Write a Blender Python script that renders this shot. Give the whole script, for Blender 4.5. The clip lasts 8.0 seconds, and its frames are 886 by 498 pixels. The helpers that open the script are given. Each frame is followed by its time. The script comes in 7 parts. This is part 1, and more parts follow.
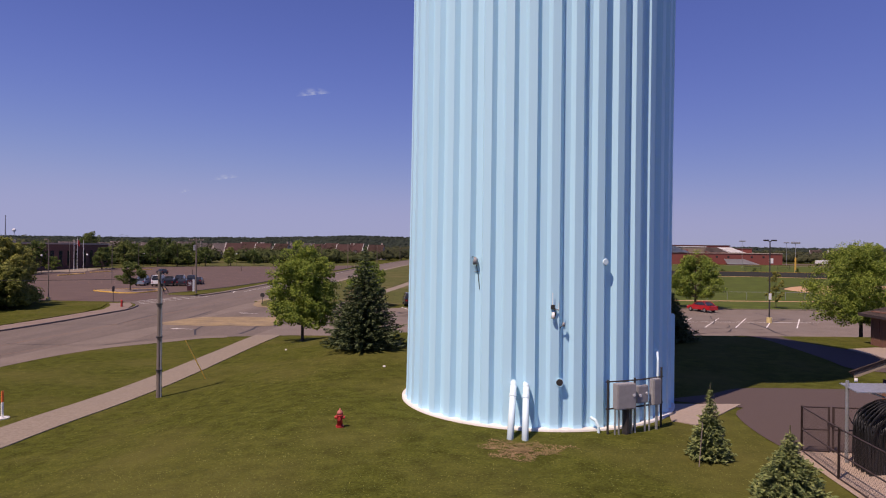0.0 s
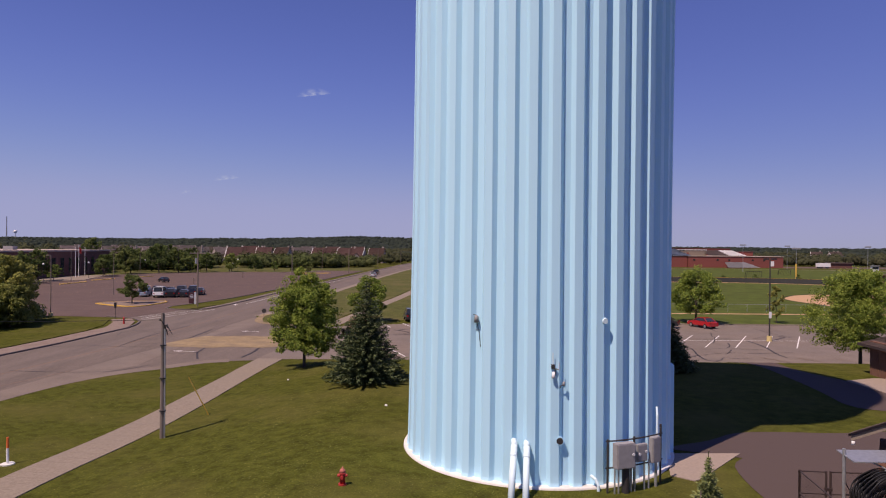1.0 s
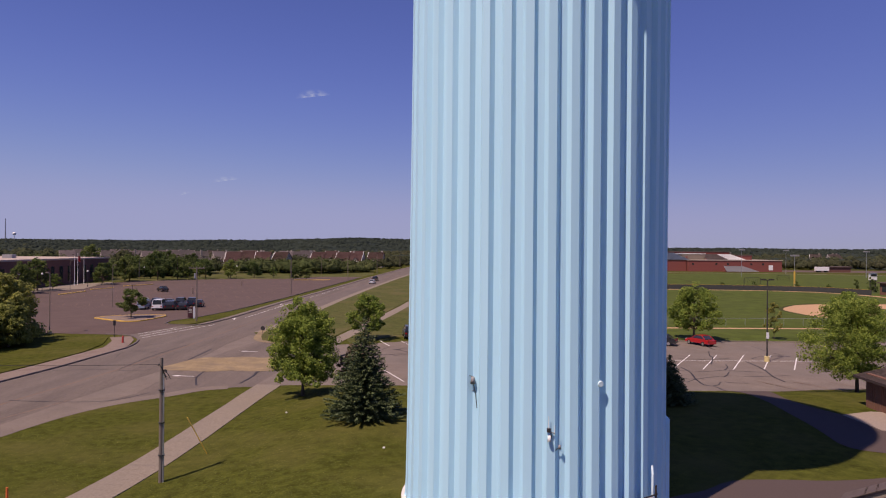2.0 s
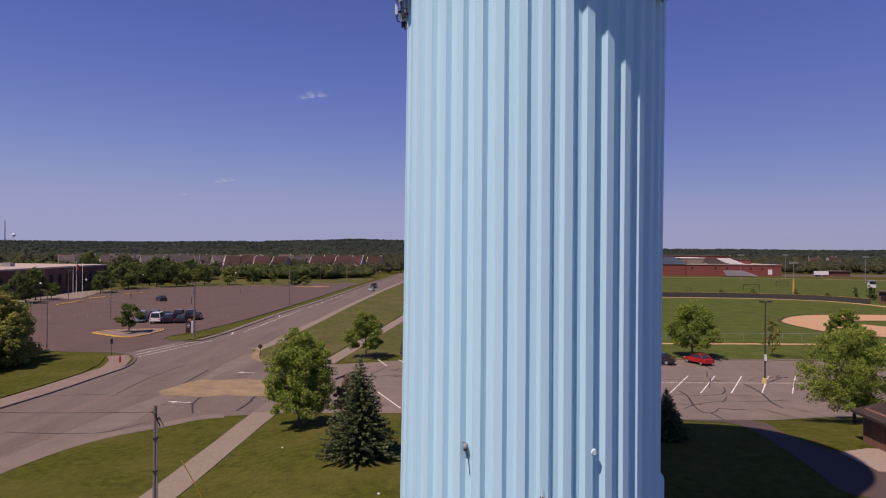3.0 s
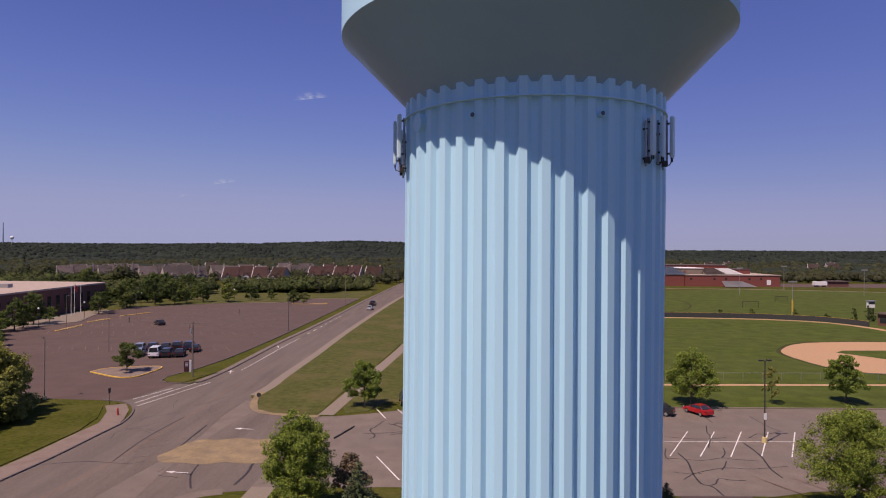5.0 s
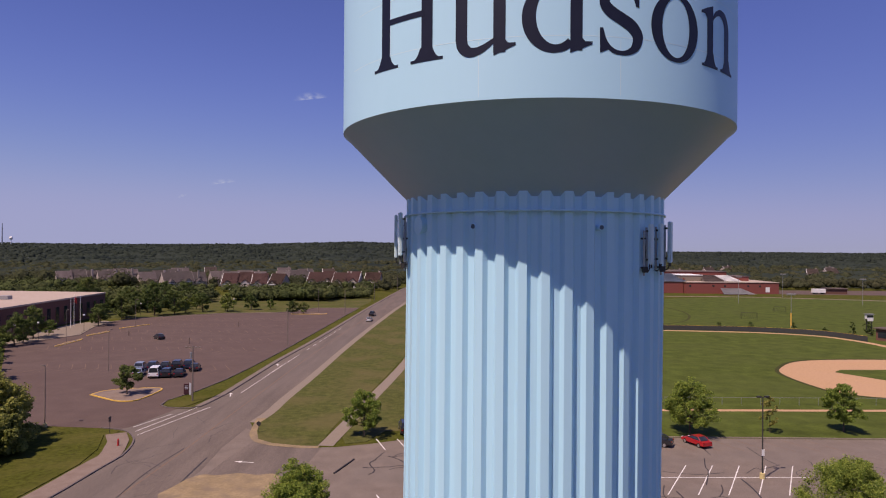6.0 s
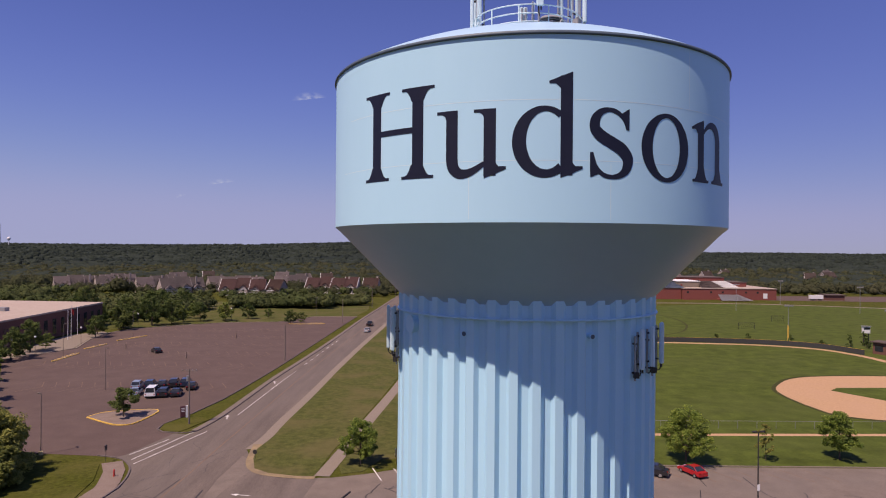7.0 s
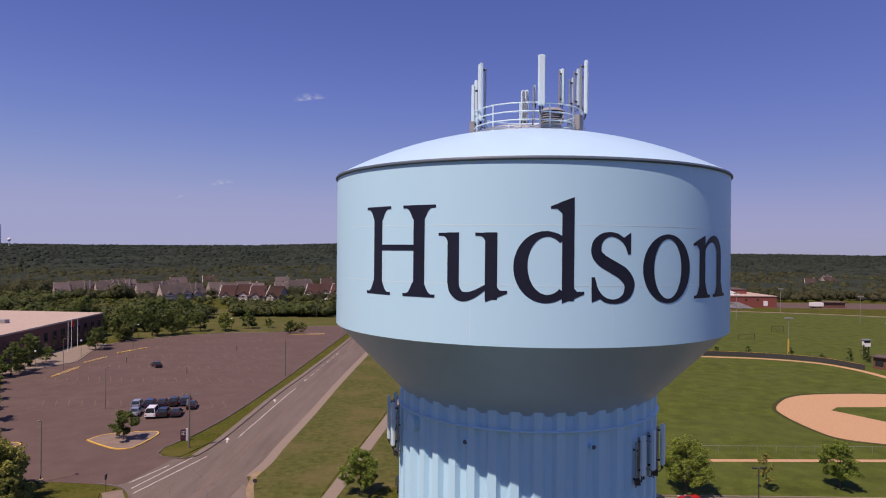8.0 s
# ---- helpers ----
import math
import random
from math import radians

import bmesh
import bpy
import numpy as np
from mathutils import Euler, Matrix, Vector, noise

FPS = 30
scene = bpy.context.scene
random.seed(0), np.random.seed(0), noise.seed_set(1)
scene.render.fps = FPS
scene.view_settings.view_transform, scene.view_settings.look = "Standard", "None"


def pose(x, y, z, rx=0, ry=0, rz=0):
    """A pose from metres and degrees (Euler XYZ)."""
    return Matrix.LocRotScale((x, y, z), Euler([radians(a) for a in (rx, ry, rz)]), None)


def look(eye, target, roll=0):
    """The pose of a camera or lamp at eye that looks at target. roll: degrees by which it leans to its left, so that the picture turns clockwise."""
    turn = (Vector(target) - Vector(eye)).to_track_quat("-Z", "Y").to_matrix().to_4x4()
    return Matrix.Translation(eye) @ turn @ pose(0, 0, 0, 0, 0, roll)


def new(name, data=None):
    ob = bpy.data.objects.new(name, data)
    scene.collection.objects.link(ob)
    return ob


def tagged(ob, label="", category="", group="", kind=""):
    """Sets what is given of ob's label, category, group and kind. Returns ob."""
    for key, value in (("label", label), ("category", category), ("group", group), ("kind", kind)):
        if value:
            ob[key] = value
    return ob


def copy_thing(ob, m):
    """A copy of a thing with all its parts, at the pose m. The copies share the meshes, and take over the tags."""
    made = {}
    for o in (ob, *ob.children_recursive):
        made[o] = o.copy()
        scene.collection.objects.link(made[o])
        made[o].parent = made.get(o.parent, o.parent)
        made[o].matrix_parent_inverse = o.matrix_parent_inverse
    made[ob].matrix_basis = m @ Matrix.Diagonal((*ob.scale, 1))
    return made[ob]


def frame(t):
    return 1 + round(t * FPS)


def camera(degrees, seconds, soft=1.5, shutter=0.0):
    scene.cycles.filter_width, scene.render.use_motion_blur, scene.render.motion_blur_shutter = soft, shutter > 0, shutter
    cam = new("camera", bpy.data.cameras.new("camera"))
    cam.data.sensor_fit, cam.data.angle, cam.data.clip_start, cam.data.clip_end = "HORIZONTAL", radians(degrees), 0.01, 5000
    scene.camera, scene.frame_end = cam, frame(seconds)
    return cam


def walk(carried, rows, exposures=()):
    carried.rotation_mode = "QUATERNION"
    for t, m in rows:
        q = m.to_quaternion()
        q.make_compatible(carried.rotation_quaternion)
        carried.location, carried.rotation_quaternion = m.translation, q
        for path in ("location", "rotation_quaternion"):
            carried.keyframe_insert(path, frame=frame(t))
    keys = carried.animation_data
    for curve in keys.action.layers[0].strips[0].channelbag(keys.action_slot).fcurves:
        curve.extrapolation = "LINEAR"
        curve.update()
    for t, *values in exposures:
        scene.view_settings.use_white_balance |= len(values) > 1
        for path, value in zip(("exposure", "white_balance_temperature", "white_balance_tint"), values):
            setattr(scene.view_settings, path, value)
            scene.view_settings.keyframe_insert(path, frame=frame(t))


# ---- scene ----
cam = camera(67.0, 8.0, 1.1)
PATH = [
    (0, (0.044, 0.150, 7.924), (0.026, 10.150, 7.916), 0.58),
    (0.5, (-0.050, 0.050, 8.988), (-0.085, 10.050, 8.993), 0.56),
    (1, (0.010, -0.100, 10.067), (-0.020, 9.900, 10.059), 0.49),
    (1.5, (0.039, -0.280, 11.195), (0.016, 9.720, 11.191), 0.43),
    (3, (0.342, -0.150, 14.777), (0.328, 9.850, 14.786), 0.36),
    (3.5, (0.453, 0.000, 16.154), (0.434, 10.000, 16.163), 0.32),
    (4, (0.296, 0.100, 17.913), (0.268, 10.100, 17.918), 0.29),
    (4.5, (0.336, 0.150, 19.557), (0.331, 10.150, 19.565), 0.22),
    (6, (0.235, -0.250, 25.437), (0.250, 9.750, 25.445), 0.38),
    (6.5, (0.299, -0.300, 27.468), (0.318, 9.700, 27.466), 0.40),
    (7, (0.477, -0.250, 29.429), (0.515, 9.750, 29.429), 0.42),
    (7.5, (0.513, -0.220, 31.400), (0.544, 9.780, 31.403), 0.46),
    (8, (0.412, -0.220, 33.411), (0.447, 9.780, 33.415), 0.50),
]
walk(cam, [(t, look(eye, target, roll)) for t, eye, target, roll in PATH], [(0, 0.0, 6500, 18), (1.5, -0.03, 6500, 18), (3, -0.11, 6500, 18), (4.5, -0.11, 6500, 18), (6, -0.02, 6500, 18), (8, 0.0, 6500, 18)])

# world, sun, sky
AZ, ELEV = radians(45.5), radians(59.9)
SUN_WAY = Vector((math.sin(AZ) * math.cos(ELEV), math.cos(AZ) * math.cos(ELEV), -math.sin(ELEV)))
sun = new("sun", bpy.data.lights.new("sun", "SUN"))
sun.data.energy, sun.data.angle, sun.data.color = 5.3, radians(0.53), (1.0, 0.822, 0.680)
sun.rotation_euler = SUN_WAY.to_track_quat("-Z", "Y").to_euler()
world = bpy.data.worlds.new("sky")
scene.world = world
world.use_nodes = True
wn = world.node_tree
wn.nodes.clear()
sky = wn.nodes.new("ShaderNodeTexSky")
sky.sky_type, sky.sun_disc = "NISHITA", False
sky.sun_elevation, sky.sun_rotation = ELEV, math.pi - AZ
sky.altitude, sky.air_density, sky.dust_density, sky.ozone_density = 300, 1.0, 0.0, 4.0
bg = wn.nodes.new("ShaderNodeBackground")
bg.inputs["Strength"].default_value = 0.069
wo = wn.nodes.new("ShaderNodeOutputWorld")
hue = wn.nodes.new("ShaderNodeMix")
hue.data_type, hue.blend_type = "RGBA", "MULTIPLY"
hue.inputs["Factor"].default_value, hue.inputs["B"].default_value = 1.0, (1.0, 0.862, 1.44, 1)
wn.links.new(sky.outputs[0], hue.inputs["A"])
# towards the horizon the sky levels off softly, channel by channel, as haze does
split, join = wn.nodes.new("ShaderNodeSeparateColor"), wn.nodes.new("ShaderNodeCombineColor")
wn.links.new(hue.outputs["Result"], split.inputs[0])


def sky_math(operation, a, b):
    m = wn.nodes.new("ShaderNodeMath")
    m.operation = operation
    for socket, value in zip(m.inputs, (a, b)):
        if isinstance(value, float):
            socket.default_value = value
        else:
            wn.links.new(value, socket)
    return m.outputs[0]


for channel, most in enumerate((4.95, 5.42, 8.3)):
    level = split.outputs[channel]
    swell = sky_math("POWER", sky_math("DIVIDE", level, most), 7.0)
    wn.links.new(sky_math("MULTIPLY", level, sky_math("POWER", sky_math("ADD", swell, 1.0), -1.0 / 7.0)), join.inputs[channel])
wn.links.new(join.outputs[0], bg.inputs["Color"])
wn.links.new(bg.outputs[0], wo.inputs["Surface"])


# ---- materials ----
def surface(name, c1, c2, grain=4.0, stain=0.3, rough=0.8, bump=0.2, metal=0.0, island=0.0, each=0.0, spec=0.3, c3=None, shine=0.0, translucent=0.0, stretch=(1, 1, 1), mix3=0.5, mid=0.0, grip=0.32):
    """A surface with fine grain, broad stains, relief, and a chance shift for each object or each island."""
    m = bpy.data.materials.new(name)
    m.use_nodes = True
    t = m.node_tree
    n, link = t.nodes, t.links.new
    p = n["Principled BSDF"]
    co = n.new("ShaderNodeTexCoord")
    mp = n.new("ShaderNodeMapping")
    mp.inputs["Scale"].default_value = stretch
    link(co.outputs["Object"], mp.inputs["Vector"])
    fine = n.new("ShaderNodeTexNoise")
    fine.inputs["Scale"].default_value, fine.inputs["Detail"].default_value, fine.inputs["Roughness"].default_value = grain, 6, 0.65
    broad = n.new("ShaderNodeTexNoise")
    broad.inputs["Scale"].default_value, broad.inputs["Detail"].default_value = stain, 4
    link(mp.outputs[0], fine.inputs["Vector"])
    link(mp.outputs[0], broad.inputs["Vector"])
    ramp = n.new("ShaderNodeMapRange")
    ramp.inputs["From Min"].default_value, ramp.inputs["From Max"].default_value = 0.3, 0.7
    link(fine.outputs["Fac"], ramp.inputs["Value"])
    mix = n.new("ShaderNodeMix")
    mix.data_type = "RGBA"
    mix.inputs["A"].default_value, mix.inputs["B"].default_value = (*c1, 1), (*c2, 1)
    link(ramp.outputs[0], mix.inputs["Factor"])
    col = mix.outputs["Result"]
    if mid:
        nm = n.new("ShaderNodeTexNoise")
        nm.inputs["Scale"].default_value, nm.inputs["Detail"].default_value, nm.inputs["Roughness"].default_value = mid, 5, 0.6
        link(mp.outputs[0], nm.inputs["Vector"])
        mm = n.new("ShaderNodeMapRange")
        mm.inputs["From Min"].default_value, mm.inputs["From Max"].default_value = 0.3, 0.7
        mm.inputs["To Min"].default_value, mm.inputs["To Max"].default_value = 1 - grip, 1 + grip * 0.9
        link(nm.outputs["Fac"], mm.inputs["Value"])
        hm = n.new("ShaderNodeHueSaturation")
        link(mm.outputs[0], hm.inputs["Value"])
        link(col, hm.inputs["Color"])
        col = hm.outputs["Color"]
    if c3:
        r3 = n.new("ShaderNodeMapRange")
        r3.inputs["From Min"].default_value, r3.inputs["From Max"].default_value, r3.inputs["To Max"].default_value = 0.45, 0.68, mix3
        link(broad.outputs["Fac"], r3.inputs["Value"])
        mx = n.new("ShaderNodeMix")
        mx.data_type = "RGBA"
        mx.inputs["B"].default_value = (*c3, 1)
        link(col, mx.inputs["A"])
        link(r3.outputs[0], mx.inputs["Factor"])
        col = mx.outputs["Result"]
    for amount, source in ((island, "geo"), (each, "object")):
        if amount:
            src = n.new("ShaderNodeNewGeometry").outputs["Random Per Island"] if source == "geo" else n.new("ShaderNodeObjectInfo").outputs["Random"]
            mr = n.new("ShaderNodeMapRange")
            mr.inputs["To Min"].default_value, mr.inputs["To Max"].default_value = 1 - amount, 1 + amount
            link(src, mr.inputs["Value"])
            hs = n.new("ShaderNodeHueSaturation")
            link(mr.outputs[0], hs.inputs["Value"])
            hu = n.new("ShaderNodeMapRange")
            hu.inputs["To Min"].default_value, hu.inputs["To Max"].default_value = 0.5 + amount * 0.06, 0.5 - amount * 0.06
            link(src, hu.inputs["Value"])
            link(hu.outputs[0], hs.inputs["Hue"])
            link(col, hs.inputs["Color"])
            col = hs.outputs["Color"]
    link(col, p.inputs["Base Color"])
    p.inputs["Roughness"].default_value, p.inputs["Metallic"].default_value = rough, metal
    p.inputs["Specular IOR Level"].default_value = spec
    p.inputs["Coat Weight"].default_value = shine
    if bump:
        b = n.new("ShaderNodeBump")
        b.inputs["Strength"].default_value, b.inputs["Distance"].default_value = bump, 0.05
        link(fine.outputs["Fac"], b.inputs["Height"])
        link(b.outputs[0], p.inputs["Normal"])
    if translucent:
        tr = n.new("ShaderNodeBsdfTranslucent")
        link(col, tr.inputs["Color"])
        ms = n.new("ShaderNodeMixShader")
        ms.inputs[0].default_value = translucent
        link(p.outputs[0], ms.inputs[1])
        link(tr.outputs[0], ms.inputs[2])
        link(ms.outputs[0], n["Material Output"].inputs["Surface"])
    return m


GRASS = surface("grass", (0.034, 0.040, 0.008), (0.097, 0.102, 0.017), 11.0, 0.16, 0.95, 0.9, c3=(0.108, 0.098, 0.029), spec=0.03, mix3=0.6, mid=1.6, grip=0.38)
FIELD = surface("mown field", (0.060, 0.079, 0.013), (0.074, 0.095, 0.017), 2.0, 0.06, 0.95, 0.12, c3=(0.076, 0.090, 0.023), spec=0.1, mix3=0.5, mid=0.25)
VERGE = surface("rough verge", (0.050, 0.058, 0.014), (0.102, 0.106, 0.028), 5.0, 0.10, 0.95, 0.6, c3=(0.118, 0.101, 0.040), spec=0.1, mid=0.8, mix3=0.8)
DRYGRASS = surface("dry grass", (0.165, 0.115, 0.060), (0.29, 0.20, 0.11), 3.0, 0.8, 0.95, 0.0, island=0.3, c3=(0.15, 0.13, 0.045), spec=0.1)
ASPHALT = surface("worn asphalt", (0.111, 0.088, 0.073), (0.172, 0.140, 0.117), 14.0, 0.10, 0.9, 0.3, c3=(0.144, 0.121, 0.107), spec=0.2, grip=0.20, mid=0.5, stretch=(1, 0.10, 1))
LOTPAVE = surface("reddish asphalt", (0.085, 0.058, 0.049), (0.131, 0.093, 0.079), 6.0, 0.05, 0.9, 0.3, c3=(0.097, 0.066, 0.057), spec=0.2, grip=0.14, mid=0.22)
LOTPALE = surface("pale asphalt", (0.140, 0.111, 0.090), (0.210, 0.172, 0.142), 9.0, 0.09, 0.9, 0.3, c3=(0.154, 0.133, 0.116), spec=0.2, grip=0.14, mid=0.4)
DRIVE = surface("dark asphalt", (0.070, 0.050, 0.044), (0.100, 0.074, 0.065), 16.0, 0.2, 0.9, 0.3, c3=(0.084, 0.061, 0.054), spec=0.2)
CONCRETE = surface("concrete", (0.184, 0.150, 0.116), (0.266, 0.220, 0.172), 7.0, 0.3, 0.9, 0.25, c3=(0.212, 0.178, 0.142), spec=0.2)
PADPALE = surface("pale slab concrete", (0.245, 0.195, 0.155), (0.335, 0.270, 0.218), 7.0, 0.3, 0.9, 0.25, c3=(0.275, 0.222, 0.182), spec=0.2)
TAN = surface("sandy concrete", (0.225, 0.168, 0.095), (0.300, 0.228, 0.132), 3.0, 0.55, 0.95, 0.25, c3=(0.190, 0.146, 0.100), spec=0.15, mix3=0.9, mid=0.5, grip=0.2)
SAND = surface("infield dirt", (0.380, 0.237, 0.128), (0.49, 0.315, 0.18), 2.0, 0.12, 0.95, 0.2, c3=(0.437, 0.275, 0.171), spec=0.1)
GRAVEL = surface("gravel", (0.26, 0.185, 0.14), (0.54, 0.42, 0.34), 22.0, 0.8, 0.95, 0.9, island=0.25, spec=0.2)
TAR = surface("crack filler", (0.030, 0.026, 0.026), (0.055, 0.048, 0.048), 20.0, 0.5, 0.7, 0.1)
WHITE = surface("white road paint", (0.55, 0.53, 0.50), (0.80, 0.77, 0.73), 8.0, 1.0, 0.8, 0.1, c3=(0.40, 0.36, 0.34))
YELLOW = surface("yellow paint", (0.58, 0.36, 0.05), (0.72, 0.47, 0.09), 8.0, 1.0, 0.7, 0.1, c3=(0.42, 0.31, 0.12))
FADED = surface("faded stall paint", (0.145, 0.095, 0.068), (0.215, 0.140, 0.085), 5.0, 0.6, 0.85, 0.1, c3=(0.125, 0.090, 0.078))
KERB = surface("kerb", (0.10, 0.08, 0.075), (0.17, 0.14, 0.13), 6.0, 0.4, 0.9, 0.2)
TOWER = surface("pale blue tower paint", (0.458, 0.736, 0.895), (0.476, 0.754, 0.910), 0.9, 0.10, 0.42, 0.015, c3=(0.442, 0.720, 0.880), spec=0.4, stretch=(1, 1, 0.25))
DOMEP = surface("pale blue roof paint", (0.430, 0.640, 0.800), (0.450, 0.660, 0.815), 1.2, 0.15, 0.38, 0.015, c3=(0.440, 0.630, 0.795), spec=0.4)
# tower blue with the shade under the tank put into its colour
CONESHADE = surface("glossy blue paint shaded for underside", (0.295, 0.440, 0.610), (0.315, 0.460, 0.630), 1.5, 0.12, 0.33, 0.02, c3=(0.280, 0.417, 0.580), spec=0.5)
DARKSLATE = surface("dark slate blue", (0.075, 0.105, 0.14), (0.095, 0.13, 0.17), 2.0, 0.3, 0.5, 0.02)
NAVY = surface("navy lettering paint", (0.010, 0.012, 0.028), (0.014, 0.016, 0.034), 2.0, 0.3, 0.45, 0.01)
SEAM = surface("weld seam", (0.60, 0.79, 0.88), (0.64, 0.82, 0.90), 5.0, 0.5, 0.5, 0.05)
PANELP = surface("antenna casing", (0.62, 0.775, 0.83), (0.65, 0.80, 0.85), 4.0, 0.6, 0.4, 0.02)
GALV = surface("galvanised steel", (0.33, 0.34, 0.35), (0.45, 0.46, 0.47), 9.0, 1.0, 0.45, 0.05, metal=0.6)
DARKMETAL = surface("dark metal", (0.030, 0.028, 0.028), (0.050, 0.046, 0.045), 8.0, 1.0, 0.5, 0.05)
BROWNMETAL = surface("brown fence paint", (0.040, 0.028, 0.026), (0.060, 0.042, 0.038), 8.0, 1.0, 0.5, 0.05)
GREYBOX = surface("grey enclosure", (0.250, 0.245, 0.250), (0.310, 0.300, 0.305), 5.0, 0.8, 0.5, 0.03)
CONC_W = surface("pale ring concrete", (0.58, 0.57, 0.54), (0.70, 0.68, 0.64), 5.0, 0.4, 0.85, 0.1, c3=(0.52, 0.49, 0.44))
WOODPOLE = surface("weathered pole", (0.13, 0.105, 0.088), (0.21, 0.175, 0.150), 10.0, 0.8, 0.9, 0.2, stretch=(1, 1, 0.1))
BARK = surface("bark", (0.060, 0.045, 0.034), (0.115, 0.088, 0.066), 12.0, 1.5, 0.95, 0.5, stretch=(1, 1, 0.25))
LEAF = surface("maple leaves", (0.145, 0.205, 0.034), (0.255, 0.325, 0.066), 3.0, 0.5, 0.6, 0.0, island=0.35, each=0.10, spec=0.10, translucent=0.42)
LEAF2 = surface("fresh leaves", (0.120, 0.165, 0.036), (0.215, 0.265, 0.066), 3.0, 0.5, 0.6, 0.0, island=0.32, each=0.18, spec=0.10, translucent=0.42)
YOUNG = surface("yellowish leaves", (0.190, 0.195, 0.042), (0.310, 0.300, 0.075), 3.0, 0.5, 0.6, 0.0, island=0.3, spec=0.25, translucent=0.42)
OLIVE = surface("olive leaves", (0.180, 0.200, 0.048), (0.295, 0.305, 0.084), 3.0, 0.5, 0.6, 0.0, island=0.32, each=0.12, spec=0.10, translucent=0.42)
LEAFD = surface("darker leaves", (0.076, 0.108, 0.030), (0.138, 0.176, 0.052), 3.0, 0.5, 0.65, 0.0, island=0.30, each=0.28, spec=0.10, translucent=0.42)
PURPLE = surface("blossoming leaves", (0.130, 0.105, 0.060), (0.220, 0.165, 0.105), 3.0, 0.5, 0.65, 0.0, island=0.35, spec=0.2, translucent=0.2)
NEEDLE = surface("spruce needles", (0.052, 0.076, 0.030), (0.110, 0.138, 0.056), 4.0, 0.8, 0.65, 0.0, island=0.35, spec=0.25)
NEEDLE2 = surface("young spruce needles", (0.095, 0.130, 0.042), (0.235, 0.265, 0.090), 4.0, 0.8, 0.65, 0.0, island=0.35, spec=0.25)
# distance haze is put into this colour: bluer than the nearer woods
HAZEWOODS = surface("haze tinted far woods", (0.046, 0.060, 0.047), (0.062, 0.076, 0.057), 0.5, 0.008, 0.95, 0.0, island=0.12, c3=(0.028, 0.039, 0.037), spec=0.05, mid=0.09, grip=0.30, translucent=0.40, mix3=0.75)
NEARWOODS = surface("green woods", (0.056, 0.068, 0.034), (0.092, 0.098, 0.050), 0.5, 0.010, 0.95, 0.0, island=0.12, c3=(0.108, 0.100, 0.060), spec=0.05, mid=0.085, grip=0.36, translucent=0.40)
DARKTURF = surface("dark damp turf", (0.036, 0.040, 0.011), (0.062, 0.062, 0.020), 4.0, 0.3, 0.95, 0.4, spec=0.1)
THICKET = surface("thicket leaves", (0.050, 0.068, 0.025), (0.088, 0.106, 0.038), 0.5, 0.05, 0.9, 0.0, island=0.15, c3=(0.098, 0.102, 0.044), spec=0.05, mid=0.12, grip=0.35, translucent=0.12)
ROOFW = surface("pale flat roof", (0.36, 0.29, 0.235), (0.45, 0.365, 0.30), 0.6, 0.05, 0.9, 0.05, c3=(0.38, 0.29, 0.24))
ROOFBLUE = surface("blue grey metal roof", (0.10, 0.125, 0.175), (0.13, 0.16, 0.215), 1.0, 0.1, 0.6, 0.05)
BEDSOIL = surface("pale bed soil", (0.150, 0.112, 0.090), (0.27, 0.208, 0.168), 10.0, 0.6, 0.95, 0.4, c3=(0.150, 0.104, 0.081))
BRICKD = surface("dark brown brick", (0.120, 0.058, 0.044), (0.170, 0.084, 0.064), 3.0, 0.2, 0.9, 0.1)
BRICKR = surface("red brick", (0.185, 0.056, 0.047), (0.245, 0.076, 0.062), 2.0, 0.08, 0.9, 0.1, c3=(0.190, 0.066, 0.055))
ROOFG = surface("grey shingles", (0.150, 0.122, 0.118), (0.208, 0.174, 0.168), 2.0, 0.2, 0.95, 0.2, each=0.2)
ROOFB = surface("brown red shingles", (0.082, 0.048, 0.043), (0.122, 0.072, 0.063), 2.0, 0.2, 0.95, 0.2, each=0.2)
SIDING = surface("pale siding", (0.300, 0.255, 0.225), (0.380, 0.330, 0.290), 2.0, 0.3, 0.8, 0.05, each=0.2)
TRIMW = surface("white trim", (0.70, 0.69, 0.67), (0.80, 0.79, 0.77), 3.0, 0.4, 0.7, 0.02)
GLASS = surface("dark window glass", (0.020, 0.024, 0.028), (0.034, 0.038, 0.044), 1.0, 0.2, 0.08, 0.0, spec=0.6)
TYRE = surface("tyre rubber", (0.018, 0.018, 0.018), (0.030, 0.029, 0.028), 10.0, 1.0, 0.85, 0.05)
RIM = surface("wheel alloy", (0.45, 0.45, 0.46), (0.58, 0.58, 0.59), 5.0, 1.0, 0.3, 0.0, metal=0.8)
LAMPGLASS = surface("lamp glass", (0.62, 0.62, 0.62), (0.72, 0.72, 0.72), 5.0, 1.0, 0.15, 0.0)
TAIL = surface("red lamp glass", (0.30, 0.012, 0.012), (0.36, 0.02, 0.02), 5.0, 1.0, 0.2, 0.0)
HYDRANT = surface("red hydrant paint", (0.34, 0.030, 0.028), (0.44, 0.045, 0.040), 8.0, 1.5, 0.5, 0.05)
MULCH = surface("mulch", (0.15, 0.085, 0.060), (0.22, 0.13, 0.095), 14.0, 0.8, 0.95, 0.5)
BLACKRUB = surface("black cable jacket", (0.012, 0.012, 0.013), (0.022, 0.022, 0.023), 8.0, 1.0, 0.45, 0.02)
SHEDW = surface("brown shed siding", (0.155, 0.078, 0.052), (0.205, 0.105, 0.072), 4.0, 0.4, 0.85, 0.1, stretch=(4, 4, 0.3))
